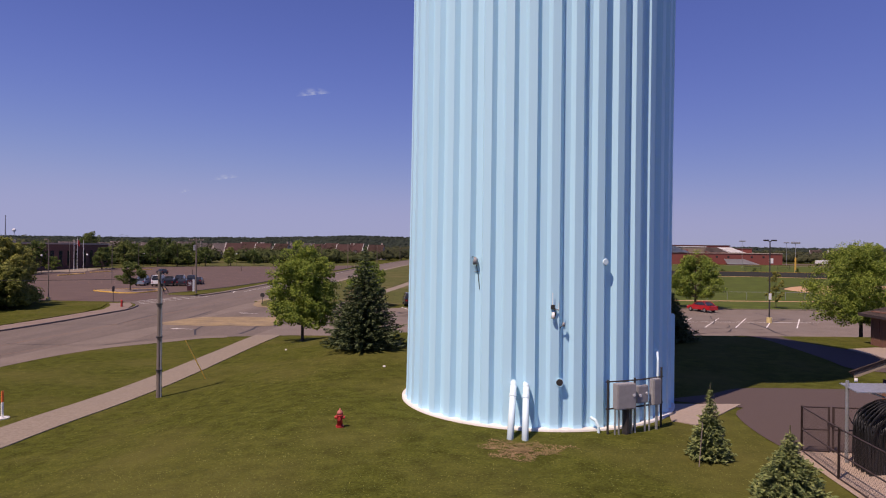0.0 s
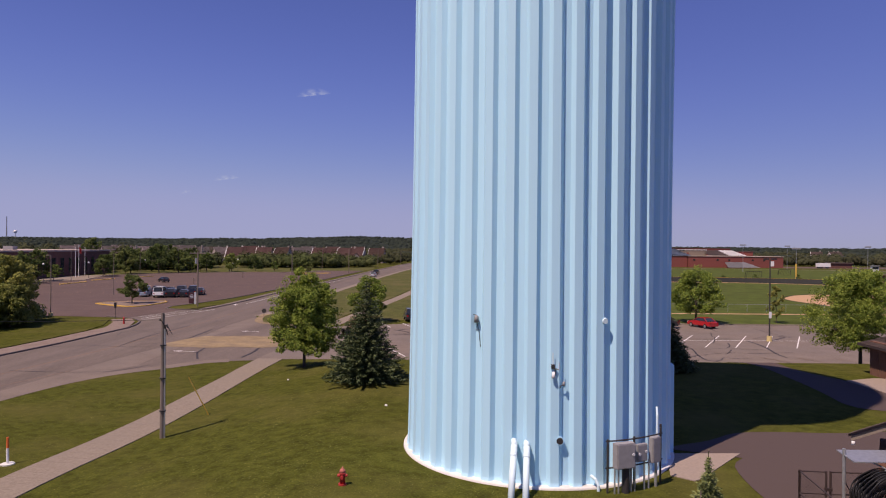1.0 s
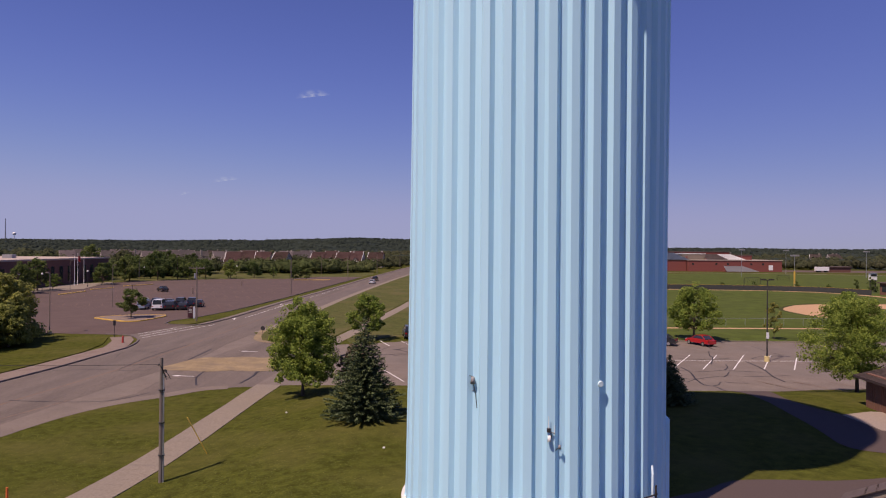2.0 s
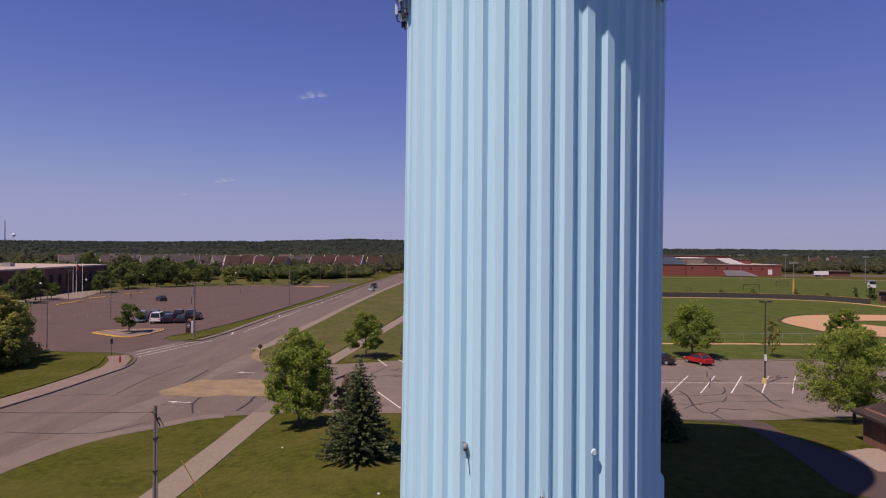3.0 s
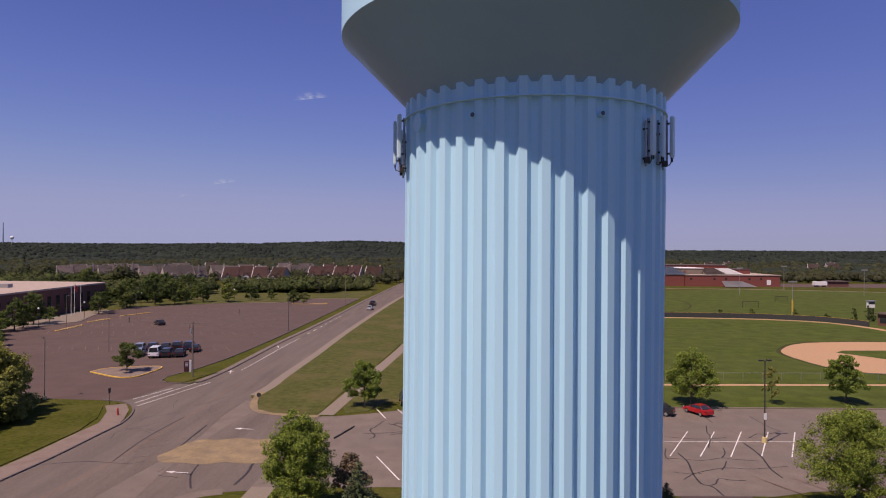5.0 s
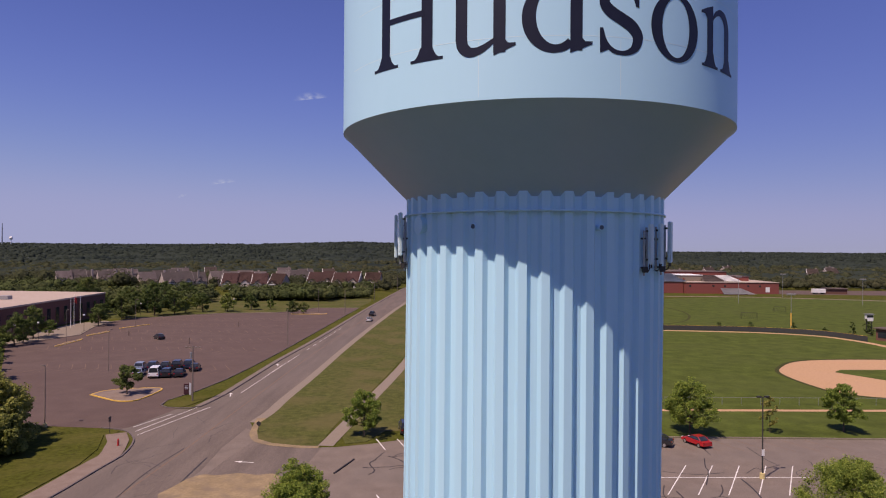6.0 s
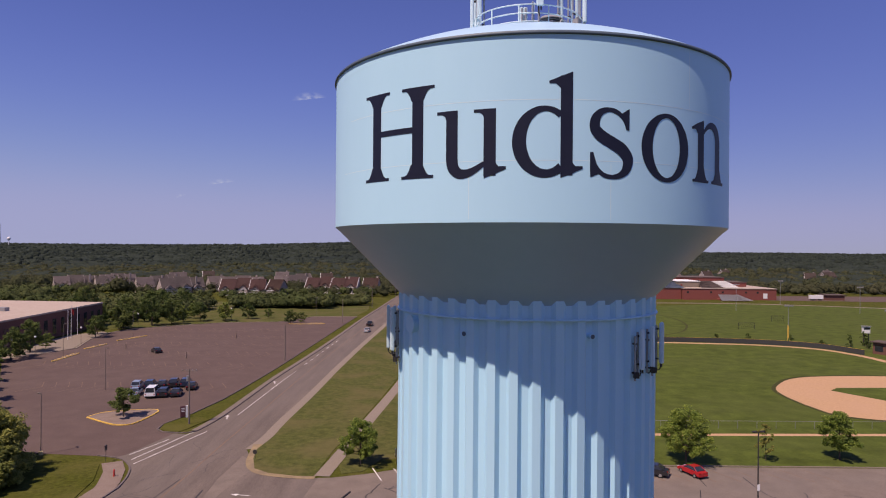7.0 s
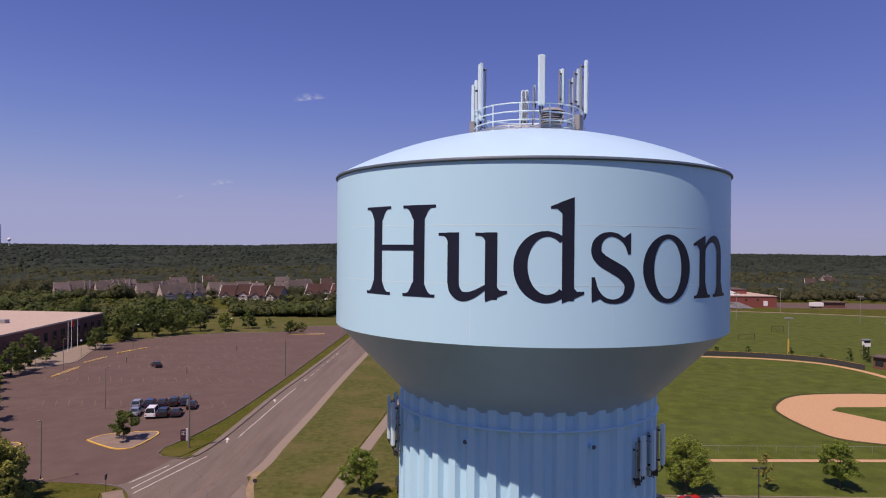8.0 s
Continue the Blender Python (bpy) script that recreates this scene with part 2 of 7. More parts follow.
PALEYEL = surface("pale yellow paint", (0.50, 0.40, 0.17), (0.60, 0.50, 0.24), 8.0, 1.0, 0.7, 0.1)
SHEDR = surface("brown shingles", (0.085, 0.062, 0.055), (0.130, 0.098, 0.086), 6.0, 0.4, 0.95, 0.2)
SIGNW = surface("white sign face", (0.72, 0.72, 0.71), (0.78, 0.78, 0.77), 3.0, 0.4, 0.6, 0.01)
SIGNM = surface("maroon sign face", (0.085, 0.030, 0.034), (0.105, 0.040, 0.044), 3.0, 0.4, 0.6, 0.01)
ORANGE = surface("orange marker", (0.62, 0.13, 0.03), (0.70, 0.17, 0.05), 6.0, 0.8, 0.6, 0.02)
SCREEN = surface("dark windscreen mesh", (0.034, 0.036, 0.036), (0.055, 0.058, 0.058), 3.0, 0.2, 0.9, 0.05)


def paint(name, c):
    return surface(name, c, tuple(min(1, v * 1.12 + 0.004) for v in c), 3.0, 0.6, 0.3, 0.0, spec=0.5, shine=0.6)


# ---- making meshes ----
def finish(bm, smooth=False):
    if smooth:
        for f in bm.faces:
            f.smooth = True
    return bm


def part(name, bm, material, parent=None, label=""):
    me = bpy.data.meshes.new(name)
    bm.to_mesh(me)
    bm.free()
    me.materials.append(material)
    ob = new(name, me)
    if parent is not None:
        ob.parent = parent
    if label:
        ob["label"] = label
    return ob


def raw(name, verts, faces, material, parent=None, label="", smooth=False):
    me = bpy.data.meshes.new(name)
    me.from_pydata(verts, [], faces)
    if smooth:
        me.polygons.foreach_set("use_smooth", [True] * len(me.polygons))
    me.materials.append(material)
    ob = new(name, me)
    if parent is not None:
        ob.parent = parent
    if label:
        ob["label"] = label
    return ob


def thing(name, x, y, z, label, category, group="", turn=0.0, kind=""):
    e = new(name)
    e.empty_display_size = 0.2
    e.location, e.rotation_euler = (x, y, z), (0, 0, radians(turn))
    return tagged(e, label, category, group, kind)


def box(bm, x0, x1, y0, y1, z0, z1, bevel=0.0):
    made = bmesh.ops.create_cube(bm, size=1.0)["verts"]
    bmesh.ops.scale(bm, vec=(x1 - x0, y1 - y0, z1 - z0), verts=made)
    bmesh.ops.translate(bm, vec=((x0 + x1) / 2, (y0 + y1) / 2, (z0 + z1) / 2), verts=made)
    if bevel:
        edges = list({e for v in made for e in v.link_edges})
        bmesh.ops.bevel(bm, geom=edges, offset=bevel, segments=2, affect="EDGES", clamp_overlap=True)
    return bm


def tube(bm, a, b, r, r2=None, seg=10):
    a, b = Vector(a), Vector(b)
    q = (b - a).to_track_quat("Z", "Y").to_matrix().to_4x4()
    m = Matrix.Translation((a + b) / 2) @ q
    bmesh.ops.create_cone(bm, cap_ends=True, segments=seg, radius1=r, radius2=r if r2 is None else r2, depth=max((b - a).length, 1e-4), matrix=m)
    return bm


def pipe(bm, points, r, seg=8):
    """A round pipe along points."""
    pts = [Vector(p) for p in points]
    rings = []
    for i, p in enumerate(pts):
        d = (pts[min(i + 1, len(pts) - 1)] - pts[max(i - 1, 0)]).normalized()
        side = d.cross(Vector((0, 0, 1)))
        side = side.normalized() if side.length > 1e-3 else Vector((1, 0, 0))
        up = side.cross(d)
        rings.append([bm.verts.new(p + r * (math.cos(2 * math.pi * k / seg) * side + math.sin(2 * math.pi * k / seg) * up)) for k in range(seg)])
    for a, b in zip(rings, rings[1:]):
        for k in range(seg):
            bm.faces.new((a[k], a[(k + 1) % seg], b[(k + 1) % seg], b[k]))
    bm.faces.new(rings[0][::-1])
    bm.faces.new(rings[-1])
    return bm


def revolve(bm, profile, seg=96):
    """A turned shape from (radius, z) pairs about the z axis."""
    rings = []
    for r, z in profile:
        rings.append([bm.verts.new((r * math.sin(2 * math.pi * k / seg), -r * math.cos(2 * math.pi * k / seg), z)) for k in range(seg)] if r > 1e-6 else [bm.verts.new((0, 0, z))])
    for a, b in zip(rings, rings[1:]):
        for k in range(seg):
            j = (k + 1) % seg
            if len(a) == 1:
                bm.faces.new((a[0], b[j], b[k]))
            elif len(b) == 1:
                bm.faces.new((a[k], a[j], b[0]))
            else:
                bm.faces.new((a[k], a[j], b[j], b[k]))
    for f in bm.faces:
        f.smooth = True
    return bm


def prism(bm, outline, z0, z1):
    """An upright prism over an outline of (x, y)."""
    low = [bm.verts.new((x, y, z0)) for x, y in outline]
    top = [bm.verts.new((x, y, z1)) for x, y in outline]
    bm.faces.new(low[::-1])
    bm.faces.new(top)
    n = len(low)
    for i in range(n):
        bm.faces.new((low[i], low[(i + 1) % n], top[(i + 1) % n], top[i]))
    bmesh.ops.recalc_face_normals(bm, faces=bm.faces[:])
    return bm


def step(a, b, v):
    v = min(1.0, max(0.0, (v - a) / (b - a)))
    return v * v * (3 - 2 * v)


def land(x, y):
    """The height of the lawn: a low rise round the tower."""
    return 1.55 * step(-16.5, -4, x) * (1 - step(50, 60, y))


def draped(name, outline, lift, material, label="", depth=0.0, cat="", kind="structure"):
    """A paved or grassed area over the ground, following the rise."""
    bm = bmesh.new()
    f = bm.faces.new([bm.verts.new((x, y, 0)) for x, y in outline])
    if f.normal.z < 0:
        f.normal_flip()
    bm.normal_update()
    if bm.faces[:][0].normal.z < 0:
        bmesh.ops.reverse_faces(bm, faces=bm.faces[:])
    xs, ys = [p[0] for p in outline], [p[1] for p in outline]
    cuts = [((c, 0, 0), (1, 0, 0)) for c in np.arange(-16.5, -3.9, 1.25) if min(xs) < c < max(xs)]
    cuts += [((0, c, 0), (0, 1, 0)) for c in np.arange(50, 60.1, 1.0) if min(ys) < c < max(ys)]
    if min(ys) < 60 and max(xs) > -16.5:
        for co, no in cuts:
            bmesh.ops.bisect_plane(bm, geom=bm.verts[:] + bm.edges[:] + bm.faces[:], plane_co=co, plane_no=no)
    bmesh.ops.triangulate(bm, faces=[f for f in bm.faces if len(f.verts) > 4])
    for v in bm.verts:
        v.co.z = land(v.co.x, v.co.y) + lift
    if depth:
        rim = [e for e in bm.edges if e.is_boundary]
        made = bmesh.ops.extrude_edge_only(bm, edges=rim)["geom"]
        for v in made:
            if isinstance(v, bmesh.types.BMVert):
                v.co.z -= depth
        bmesh.ops.recalc_face_normals(bm, faces=bm.faces[:])
    ob = part(name, bm, material)
    return tagged(ob, label, cat or name.split("_")[0], kind=kind)


def smoothed(points, n=6):
    """A smooth line through points."""
    p = [Vector((*q, 0)) for q in points]
    out = []
    for i in range(len(p) - 1):
        a, b, c, d = p[max(i - 1, 0)], p[i], p[i + 1], p[min(i + 2, len(p) - 1)]
        for k in range(n):
            t = k / n
            v = 0.5 * ((2 * b) + (c - a) * t + (2 * a - 5 * b + 4 * c - d) * t * t + (3 * b - a - 3 * c + d) * t ** 3)
            out.append((v.x, v.y))
    return out + [(p[-1].x, p[-1].y)]


def ribbon(points, width, closed=False):
    """The two sides of a band of that width along points."""
    left, right = [], []
    n = len(points)
    for i in range(n):
        a = points[(i - 1) % n if closed else max(i - 1, 0)]
        b = points[(i + 1) % n if closed else min(i + 1, n - 1)]
        dx, dy = b[0] - a[0], b[1] - a[1]
        k = math.hypot(dx, dy) or 1
        nx, ny = -dy / k * width / 2, dx / k * width / 2
        left.append((points[i][0] + nx, points[i][1] + ny))
        right.append((points[i][0] - nx, points[i][1] - ny))
    return left, right


def band(bm, points, width, lift, height=0.0, closed=False):
    """A strip along points on the ground; with height a kerb with sides."""
    left, right = ribbon(points, width, closed)
    n = len(points)
    zs = [land(x, y) + lift for x, y in points]
    top = [(bm.verts.new((*l, z + height)), bm.verts.new((*r, z + height))) for l, r, z in zip(left, right, zs)]
    low = [(bm.verts.new((*l, z)), bm.verts.new((*r, z))) for l, r, z in zip(left, right, zs)] if height else None
    for i in range(n if closed else n - 1):
        j = (i + 1) % n
        bm.faces.new((top[i][0], top[i][1], top[j][1], top[j][0]))
        if height:
            bm.faces.new((low[i][0], top[i][0], top[j][0], low[j][0]))
            bm.faces.new((top[i][1], low[i][1], low[j][1], top[j][1]))
    if height and not closed:
        bm.faces.new((low[0][0], low[0][1], top[0][1], top[0][0]))
        bm.faces.new((low[-1][0], top[-1][0], top[-1][1], low[-1][1]))
    bmesh.ops.recalc_face_normals(bm, faces=bm.faces[:])
    return bm


def strip(name, points, width, lift, material, label="", height=0.0, parent=None, cat="", kind="structure", closed=False):
    ob = part(name, band(bmesh.new(), points, width, lift, height, closed), material, parent, "" if parent is None else label)
    if parent is None:
        tagged(ob, label, cat or name, kind=kind)
    return ob


# ---- ground ----
def far_rise(x, y):
    """Wooded hills towards the horizon."""
    r, az = math.hypot(x, y), math.atan2(x, max(y, 1e-3)) if y > 0 else 0.0
    tall = np.interp(az, (-0.75, -0.39, -0.27, -0.19, -0.137, -0.05, 0.1, 0.33, 0.7), (30, 35, 38, 50, 58, 50, 28, 15, 12))
    s = step(700, 3000, r)
    return s * tall * (0.9 + 0.2 * noise.noise((x * 0.0012, y * 0.0012, 3))) + 5 * step(600, 1500, r) * noise.noise((x * 0.002, y * 0.002, 7))


def spread(fine0, fine1, low, high):
    inner = list(np.arange(fine0, fine1 + 0.01, 1.0))
    up, s = [fine1], 1.5
    while up[-1] < high:
        up.append(up[-1] + s)
        s *= 1.13
    down, s = [fine0], 1.5
    while down[-1] > low:
        down.append(down[-1] - s)
        s *= 1.13
    return down[:0:-1] + inner + up[1:]


GX, GY = spread(-20, 45, -4600, 4600), spread(8, 64, -3000, 4700)
gverts = [(x, y, land(x, y) + (far_rise(x, y) if math.hypot(x, y) > 600 else 0)) for y in GY for x in GX]
nx = len(GX)
gfaces = [(j * nx + i, j * nx + i + 1, (j + 1) * nx + i + 1, (j + 1) * nx + i) for j in range(len(GY) - 1) for i in range(nx - 1)]
ground = tagged(raw("ground", gverts, gfaces, GRASS, smooth=True), "mown green lawn with drier patches reaching to wooded hills", "ground", kind="structure")

# street west of the tower, running away to the north
west_kerb = smoothed([(-42.3, 45), (-40.6, 57), (-40.0, 61.1), (-39.2, 68.7), (-38.9, 76), (-38.6, 81.3)], 4)
corner = smoothed([(-38.6, 81.3), (-39.3, 85.2), (-40.8, 89.2), (-43.6, 92.6), (-47.5, 94.0)], 5)
far_kerb = smoothed([(-38.2, 107.0), (-37.2, 115.8), (-36.8, 131.7), (-36.3, 152.7), (-34.9, 177.6), (-33.3, 216), (-31.4, 279), (-29.0, 331), (-25.4, 408), (-18, 520), (-8, 640)], 4)
east_edge = smoothed([(-27.6, 97.5), (-26.9, 104), (-26.8, 113.2), (-26.0, 133.6), (-25.2, 166.4), (-23.4, 212.6), (-20.2, 276.6), (-17.4, 320), (-13, 400), (-5.5, 520), (5, 640)], 4)
lawn_edge = smoothed([(-30.5, 30), (-28.9, 40), (-28.0, 45.6), (-26.9, 49.5), (-25.2, 52.6), (-22.3, 55.6), (-20.3, 58.0), (-18.2, 58.9)], 4)
road = draped("road", west_kerb + corner + [(-47.5, 107), (-42, 105.6), (-39, 105.2)] + far_kerb + east_edge[::-1] + [(-25.6, 92.8), (-24.2, 88.4), (-21.8, 86.5), (-17.9, 85.4), (-13.0, 85.4), (-13.0, 60.2), (-16.5, 59.2)] + lawn_edge[::-1], 0.012, ASPHALT, "worn grey asphalt street with patched cracks and a side entrance", cat="road")
south_road = draped("road", [(-30.5, 30), (-42.3, 45), (-45, 30), (-48, 10), (-50, -60), (-34, -60), (-31.5, 10)], 0.010, ASPHALT, "worn grey asphalt street running on past the lawn", cat="road")

# car park across the street and its kerbs
west_lot = draped("parking_lot", [(-44.6, 93.6), (-57.7, 95.0), (-66, 100), (-78, 112), (-88, 134), (-98, 150), (-108, 166), (-113, 172), (-110, 180), (-104, 193), (-110, 212), (-112, 228), (-109.4, 239.9), (-95.7, 251.8), (-83.9, 261), (-64.8, 264.2), (-59, 270), (-53.7, 286), (-44, 288), (-35.2, 287), (-36.4, 251), (-37.9, 200), (-39.1, 163.5), (-40.4, 140), (-41.3, 128.6), (-43, 118), (-44.9, 111), (-44.6, 107.6), (-42.8, 106.0), (-41.4, 105.4), (-43.8, 94.4)], 0.022, LOTPAVE, "large reddish-brown asphalt car park with faded stall lines", cat="parking lot")
strip("kerb", west_kerb + corner[1:], 0.22, 0.0, KERB, "low grey concrete kerb along the street", 0.15)
strip("kerb", [(-45.2, 110.5), (-44.9, 107.6), (-43.4, 106.2), (-41, 105.7), (-39.3, 105.9)] + far_kerb, 0.22, 0.0, KERB, "low grey concrete kerb round a grass verge", 0.15)
draped("verge", [(-45.1, 110.8), (-44.6, 108), (-43.2, 106.6), (-41, 106.2), (-40.2, 108)] + [(x - 1.0, y) for x, y in far_kerb[4:30]] + [(-33.4, 330), (-34.6, 287), (-35.6, 251), (-37.3, 200), (-38.6, 163.5), (-40.0, 140), (-41.0, 128.6), (-42.8, 118)], 0.10, GRASS, "narrow strip of green grass between street and car park", 0.1, "verge")
strip("kerb", [(-45.2, 111), (-43.1, 118), (-41.4, 128.6), (-40.5, 140), (-39.2, 163.5), (-38, 200), (-36.5, 251), (-35.3, 287)], 0.18, 0.02, KERB, "pale concrete kerb along the car park", 0.14)
strip("pavement", [(x - 0.55, y) for x, y in far_kerb], 1.0, 0.125, LOTPALE, "narrow concrete pavement beside the kerb", cat="pavement")
strip("pavement", [(x - 1.5, y) for x, y in west_kerb] + [(-40.5, 83), (-42, 87.5), (-44, 91)], 2.6, 0.10, BEDSOIL, "bare brown dirt edge beside the kerb", cat="verge")
draped("verge", [(-44.9, 45), (-43.2, 60), (-42.4, 70), (-42.0, 78), (-42.9, 84), (-45.4, 90.5), (-48.5, 92.8), (-57.7, 94.2), (-67, 98.5), (-80, 108), (-110, 110), (-110, 45)], 0.09, GRASS, "green lawn corner between street and car park", 0.09, "verge")

# paler margin where the side entrance joins, with a ragged inner edge
draped("road_margin", [(-31.2, 38), (-30.3, 47.8), (-29.9, 52.2), (-29.5, 55.6), (-29.0, 60.4), (-27.8, 68.3), (-27.1, 76.2), (-27.6, 85), (-27.2, 94.3), (-25.8, 92.8), (-24.4, 88.6), (-25.6, 80), (-25.9, 76.4), (-26.4, 70), (-26.2, 62), (-25.8, 56), (-28.0, 50.6), (-29.2, 44), (-30.3, 36)], 0.0155, LOTPALE, "paler worn margin of the street", cat="road")

# gravel shoulder and verge on the near side
strip("shoulder", [(x + 0.7, y) for x, y in east_edge], 1.8, 0.018, CONCRETE, "pale gritty shoulder beside the street", cat="shoulder")
verge = draped("verge", [(-25.4, 93.2), (-24.1, 89), (-21.8, 87.2), (-17.9, 86.1), (-15.6, 86.0), (-14.9, 97), (-13.2, 110.9), (-11.1, 129.7), (-9.1, 150.8), (-6, 190), (-3, 240), (0, 320), (6, 420), (2, 420), (-11, 400)] + [(x + 1.5, y) for x, y in east_edge[::-1] if y < 390], 0.05, VERGE, "rough yellowish green grass verge between street and path", 0.05, "verge")
strip("dirt_edge", smoothed([(-26.6, 100), (-26.0, 95.5), (-25.3, 91.5), (-24.0, 88.6), (-21.9, 86.9), (-18.4, 85.9), (-15.4, 85.7)], 4), 1.3, 0.044, TAN, "bare sandy dirt worn along the verge corner", cat="dirt")
draped("verge", [(-12.2, 87), (-13.0, 90), (-11.9, 103.5), (-9.9, 119.6), (-7.9, 139.9), (-4, 190), (0, 240), (60, 240), (60, 180), (4, 100), (2, 94), (-7.5, 93.2), (-9.6, 88)], 0.06, VERGE, "yellowish green grass beside the path", 0.06, "verge")

strip("shoulder", [(x - 0.75, y) for x, y in lawn_edge], 1.5, 0.016, LOTPALE, "pale gritty shoulder along the lawn", cat="shoulder")

# footpath past the tower
foot = [(-17.5, 10), (-18.4, 22), (-18.0, 26.5), (-17.5, 30), (-16.8, 33.6), (-16.3, 37.5), (-16.0, 42), (-15.8, 47), (-15.6, 52), (-15.5, 56), (-15.3, 60)]
footpath = tagged(new("footpath"), "pale concrete footpath of square slabs crossing the lawn", "footpath", kind="structure")
fp = smoothed([(x - 0.3 * step(22, 36, y), y) for x, y in foot], 5)
fl, fr = ribbon(fp, 2.25)
for i in range(len(fp) - 1):
    bm = bmesh.new()
    q = []
    for (x, y), (ox, oy) in ((fl[i], fr[i]), (fr[i], fl[i]), (fr[i + 1], fl[i + 1]), (fl[i + 1], fr[i + 1])):
        q.append((x, y))
    cx, cy = sum(p[0] for p in q) / 4, sum(p[1] for p in q) / 4
    sh = [(cx + (x - cx) * 0.992, cy + (y - cy) * 0.985) for x, y in q]
    top = [bm.verts.new((x, y, land(x, y) + 0.045)) for x, y in sh]
    low = [bm.verts.new((x, y, land(x, y) - 0.06)) for x, y in sh]
    bm.faces.new(top)
    for k in range(4):
        bm.faces.new((top[k], low[k], low[(k + 1) % 4], top[(k + 1) % 4]))
    bmesh.ops.recalc_face_normals(bm, faces=bm.faces[:])
    part("slab", bm, CONCRETE, footpath)
strip("footpath", smoothed([(-14.6, 86), (-13.8, 93), (-12.6, 104), (-11.2, 117), (-9.5, 132), (-7.6, 152), (-5, 190), (-1.5, 240), (2, 320)], 4), 2.0, 0.062, CONCRETE, "pale concrete footpath beside the verge", cat="footpath")

# sandy patch, white marks on the side entrance
draped("paved_patch", smoothed([(-28.9, 68.8), (-28.2, 71), (-27.6, 73.4), (-26.4, 74.9), (-24.8, 74.7), (-22.5, 75.4), (-20.4, 74.9), (-18.6, 75.3), (-17.4, 73.6), (-17.3, 71), (-16.6, 68.8), (-17.2, 66.9), (-19.6, 66.6), (-21.4, 66.9), (-23.4, 66.2), (-25.6, 66.7), (-27.8, 66.9), (-28.9, 68.8)], 4)[:-1], 0.028, TAN, "sandy yellowish concrete patch in the side entrance", cat="paving")
draped("side_entrance", [(-16.8, 60.0), (-13.0, 60.0), (-2, 60.2), (20, 60.0), (20, 91), (2, 92.5), (-9.2, 87), (-13.2, 85.6), (-15, 85.5)], 0.016, LOTPALE, "pale cracked asphalt driveway into the car park", cat="driveway")
strip("kerb", [(-11.8, 75.4), (-10.2, 80.5)], 0.15, 0.016, TAR, "short dark kerb stub", 0.15)
east_lot = draped("parking_lot", [(-2, 60.2), (8, 58.6), (18.4, 57.9), (29, 57.7), (33, 59.4), (44, 60.5), (60, 62), (75, 64), (75, 90.2), (50, 90.5), (20, 90.8), (20, 60)], 0.024, LOTPALE, "pale grey asphalt car park with dark sealed cracks", cat="parking lot")
strip("kerb", [(19, 91.1), (50, 90.8), (75, 90.4)], 0.2, 0.0, CONCRETE, "pale concrete kerb along the car park", 0.15)
for k in range(-1, 6):
    x = 20.8 + 3.17 * k
    strip("stall_line", [(x, 69.5), (x + 5.35, 79.1)], 0.12, 0.034, WHITE, "white painted stall line, slanted", cat="road marking")
for k in range(0, 12):
    strip("stall_line", [(14.0 + 3.2 * k, 90.2), (16.6 + 3.2 * k, 84.9)], 0.12, 0.034, FADED, "faded slanted stall line", cat="road marking")
strip("stall_line", [(18, 74.7), (42, 75.1)], 0.14, 0.033, WHITE, "white painted centre line of the stalls", cat="road marking")
for x in (10.0, 13.4, 16.7, 29.9, 33.2, 36.6, 40):
    strip("stall_line", [(x, 63.2), (x + 2.2, 58.2 if x > 20 else 59.6)], 0.11, 0.033, FADED, "faded stall line, slanted", cat="road marking")
for x in (-8.4, -5.6, -2.6):
    strip("stall_line", [(x, 89.4), (x + 1.6, 84.6)], 0.13, 0.033, WHITE, "worn white stall line, slanted", cat="road marking")
strip("stall_line", [(-6.4, 69.0), (-3.6, 62.0)], 0.14, 0.033, WHITE, "worn white stall line", cat="road marking")

# sealed cracks, wandering dark lines
crack_rng = random.Random(11)


def cracks(name, n, x0, x1, y0, y1, width, lift, label, along=0.0):
    bm = bmesh.new()
    for _ in range(n):
        x, y = crack_rng.uniform(x0, x1), crack_rng.uniform(y0, y1)
        a = crack_rng.choice((0.0, 0.5 * math.pi, 1.1, 2.2)) + crack_rng.uniform(-0.4, 0.4) + along
        pts = [(x, y)]
        for _ in range(crack_rng.randint(5, 13)):
            a += crack_rng.uniform(-0.55, 0.55)
            x, y = x + 0.8 * math.cos(a), y + 0.8 * math.sin(a)
            if not (x0 < x < x1 and y0 < y < y1):
                break
            pts.append((x, y))
        if len(pts) > 2:
            band(bm, pts, width * crack_rng.uniform(0.6, 1.4), lift + crack_rng.uniform(0, 0.004))
    return tagged(part(name, bm, TAR), label, "crack", kind="stuff")


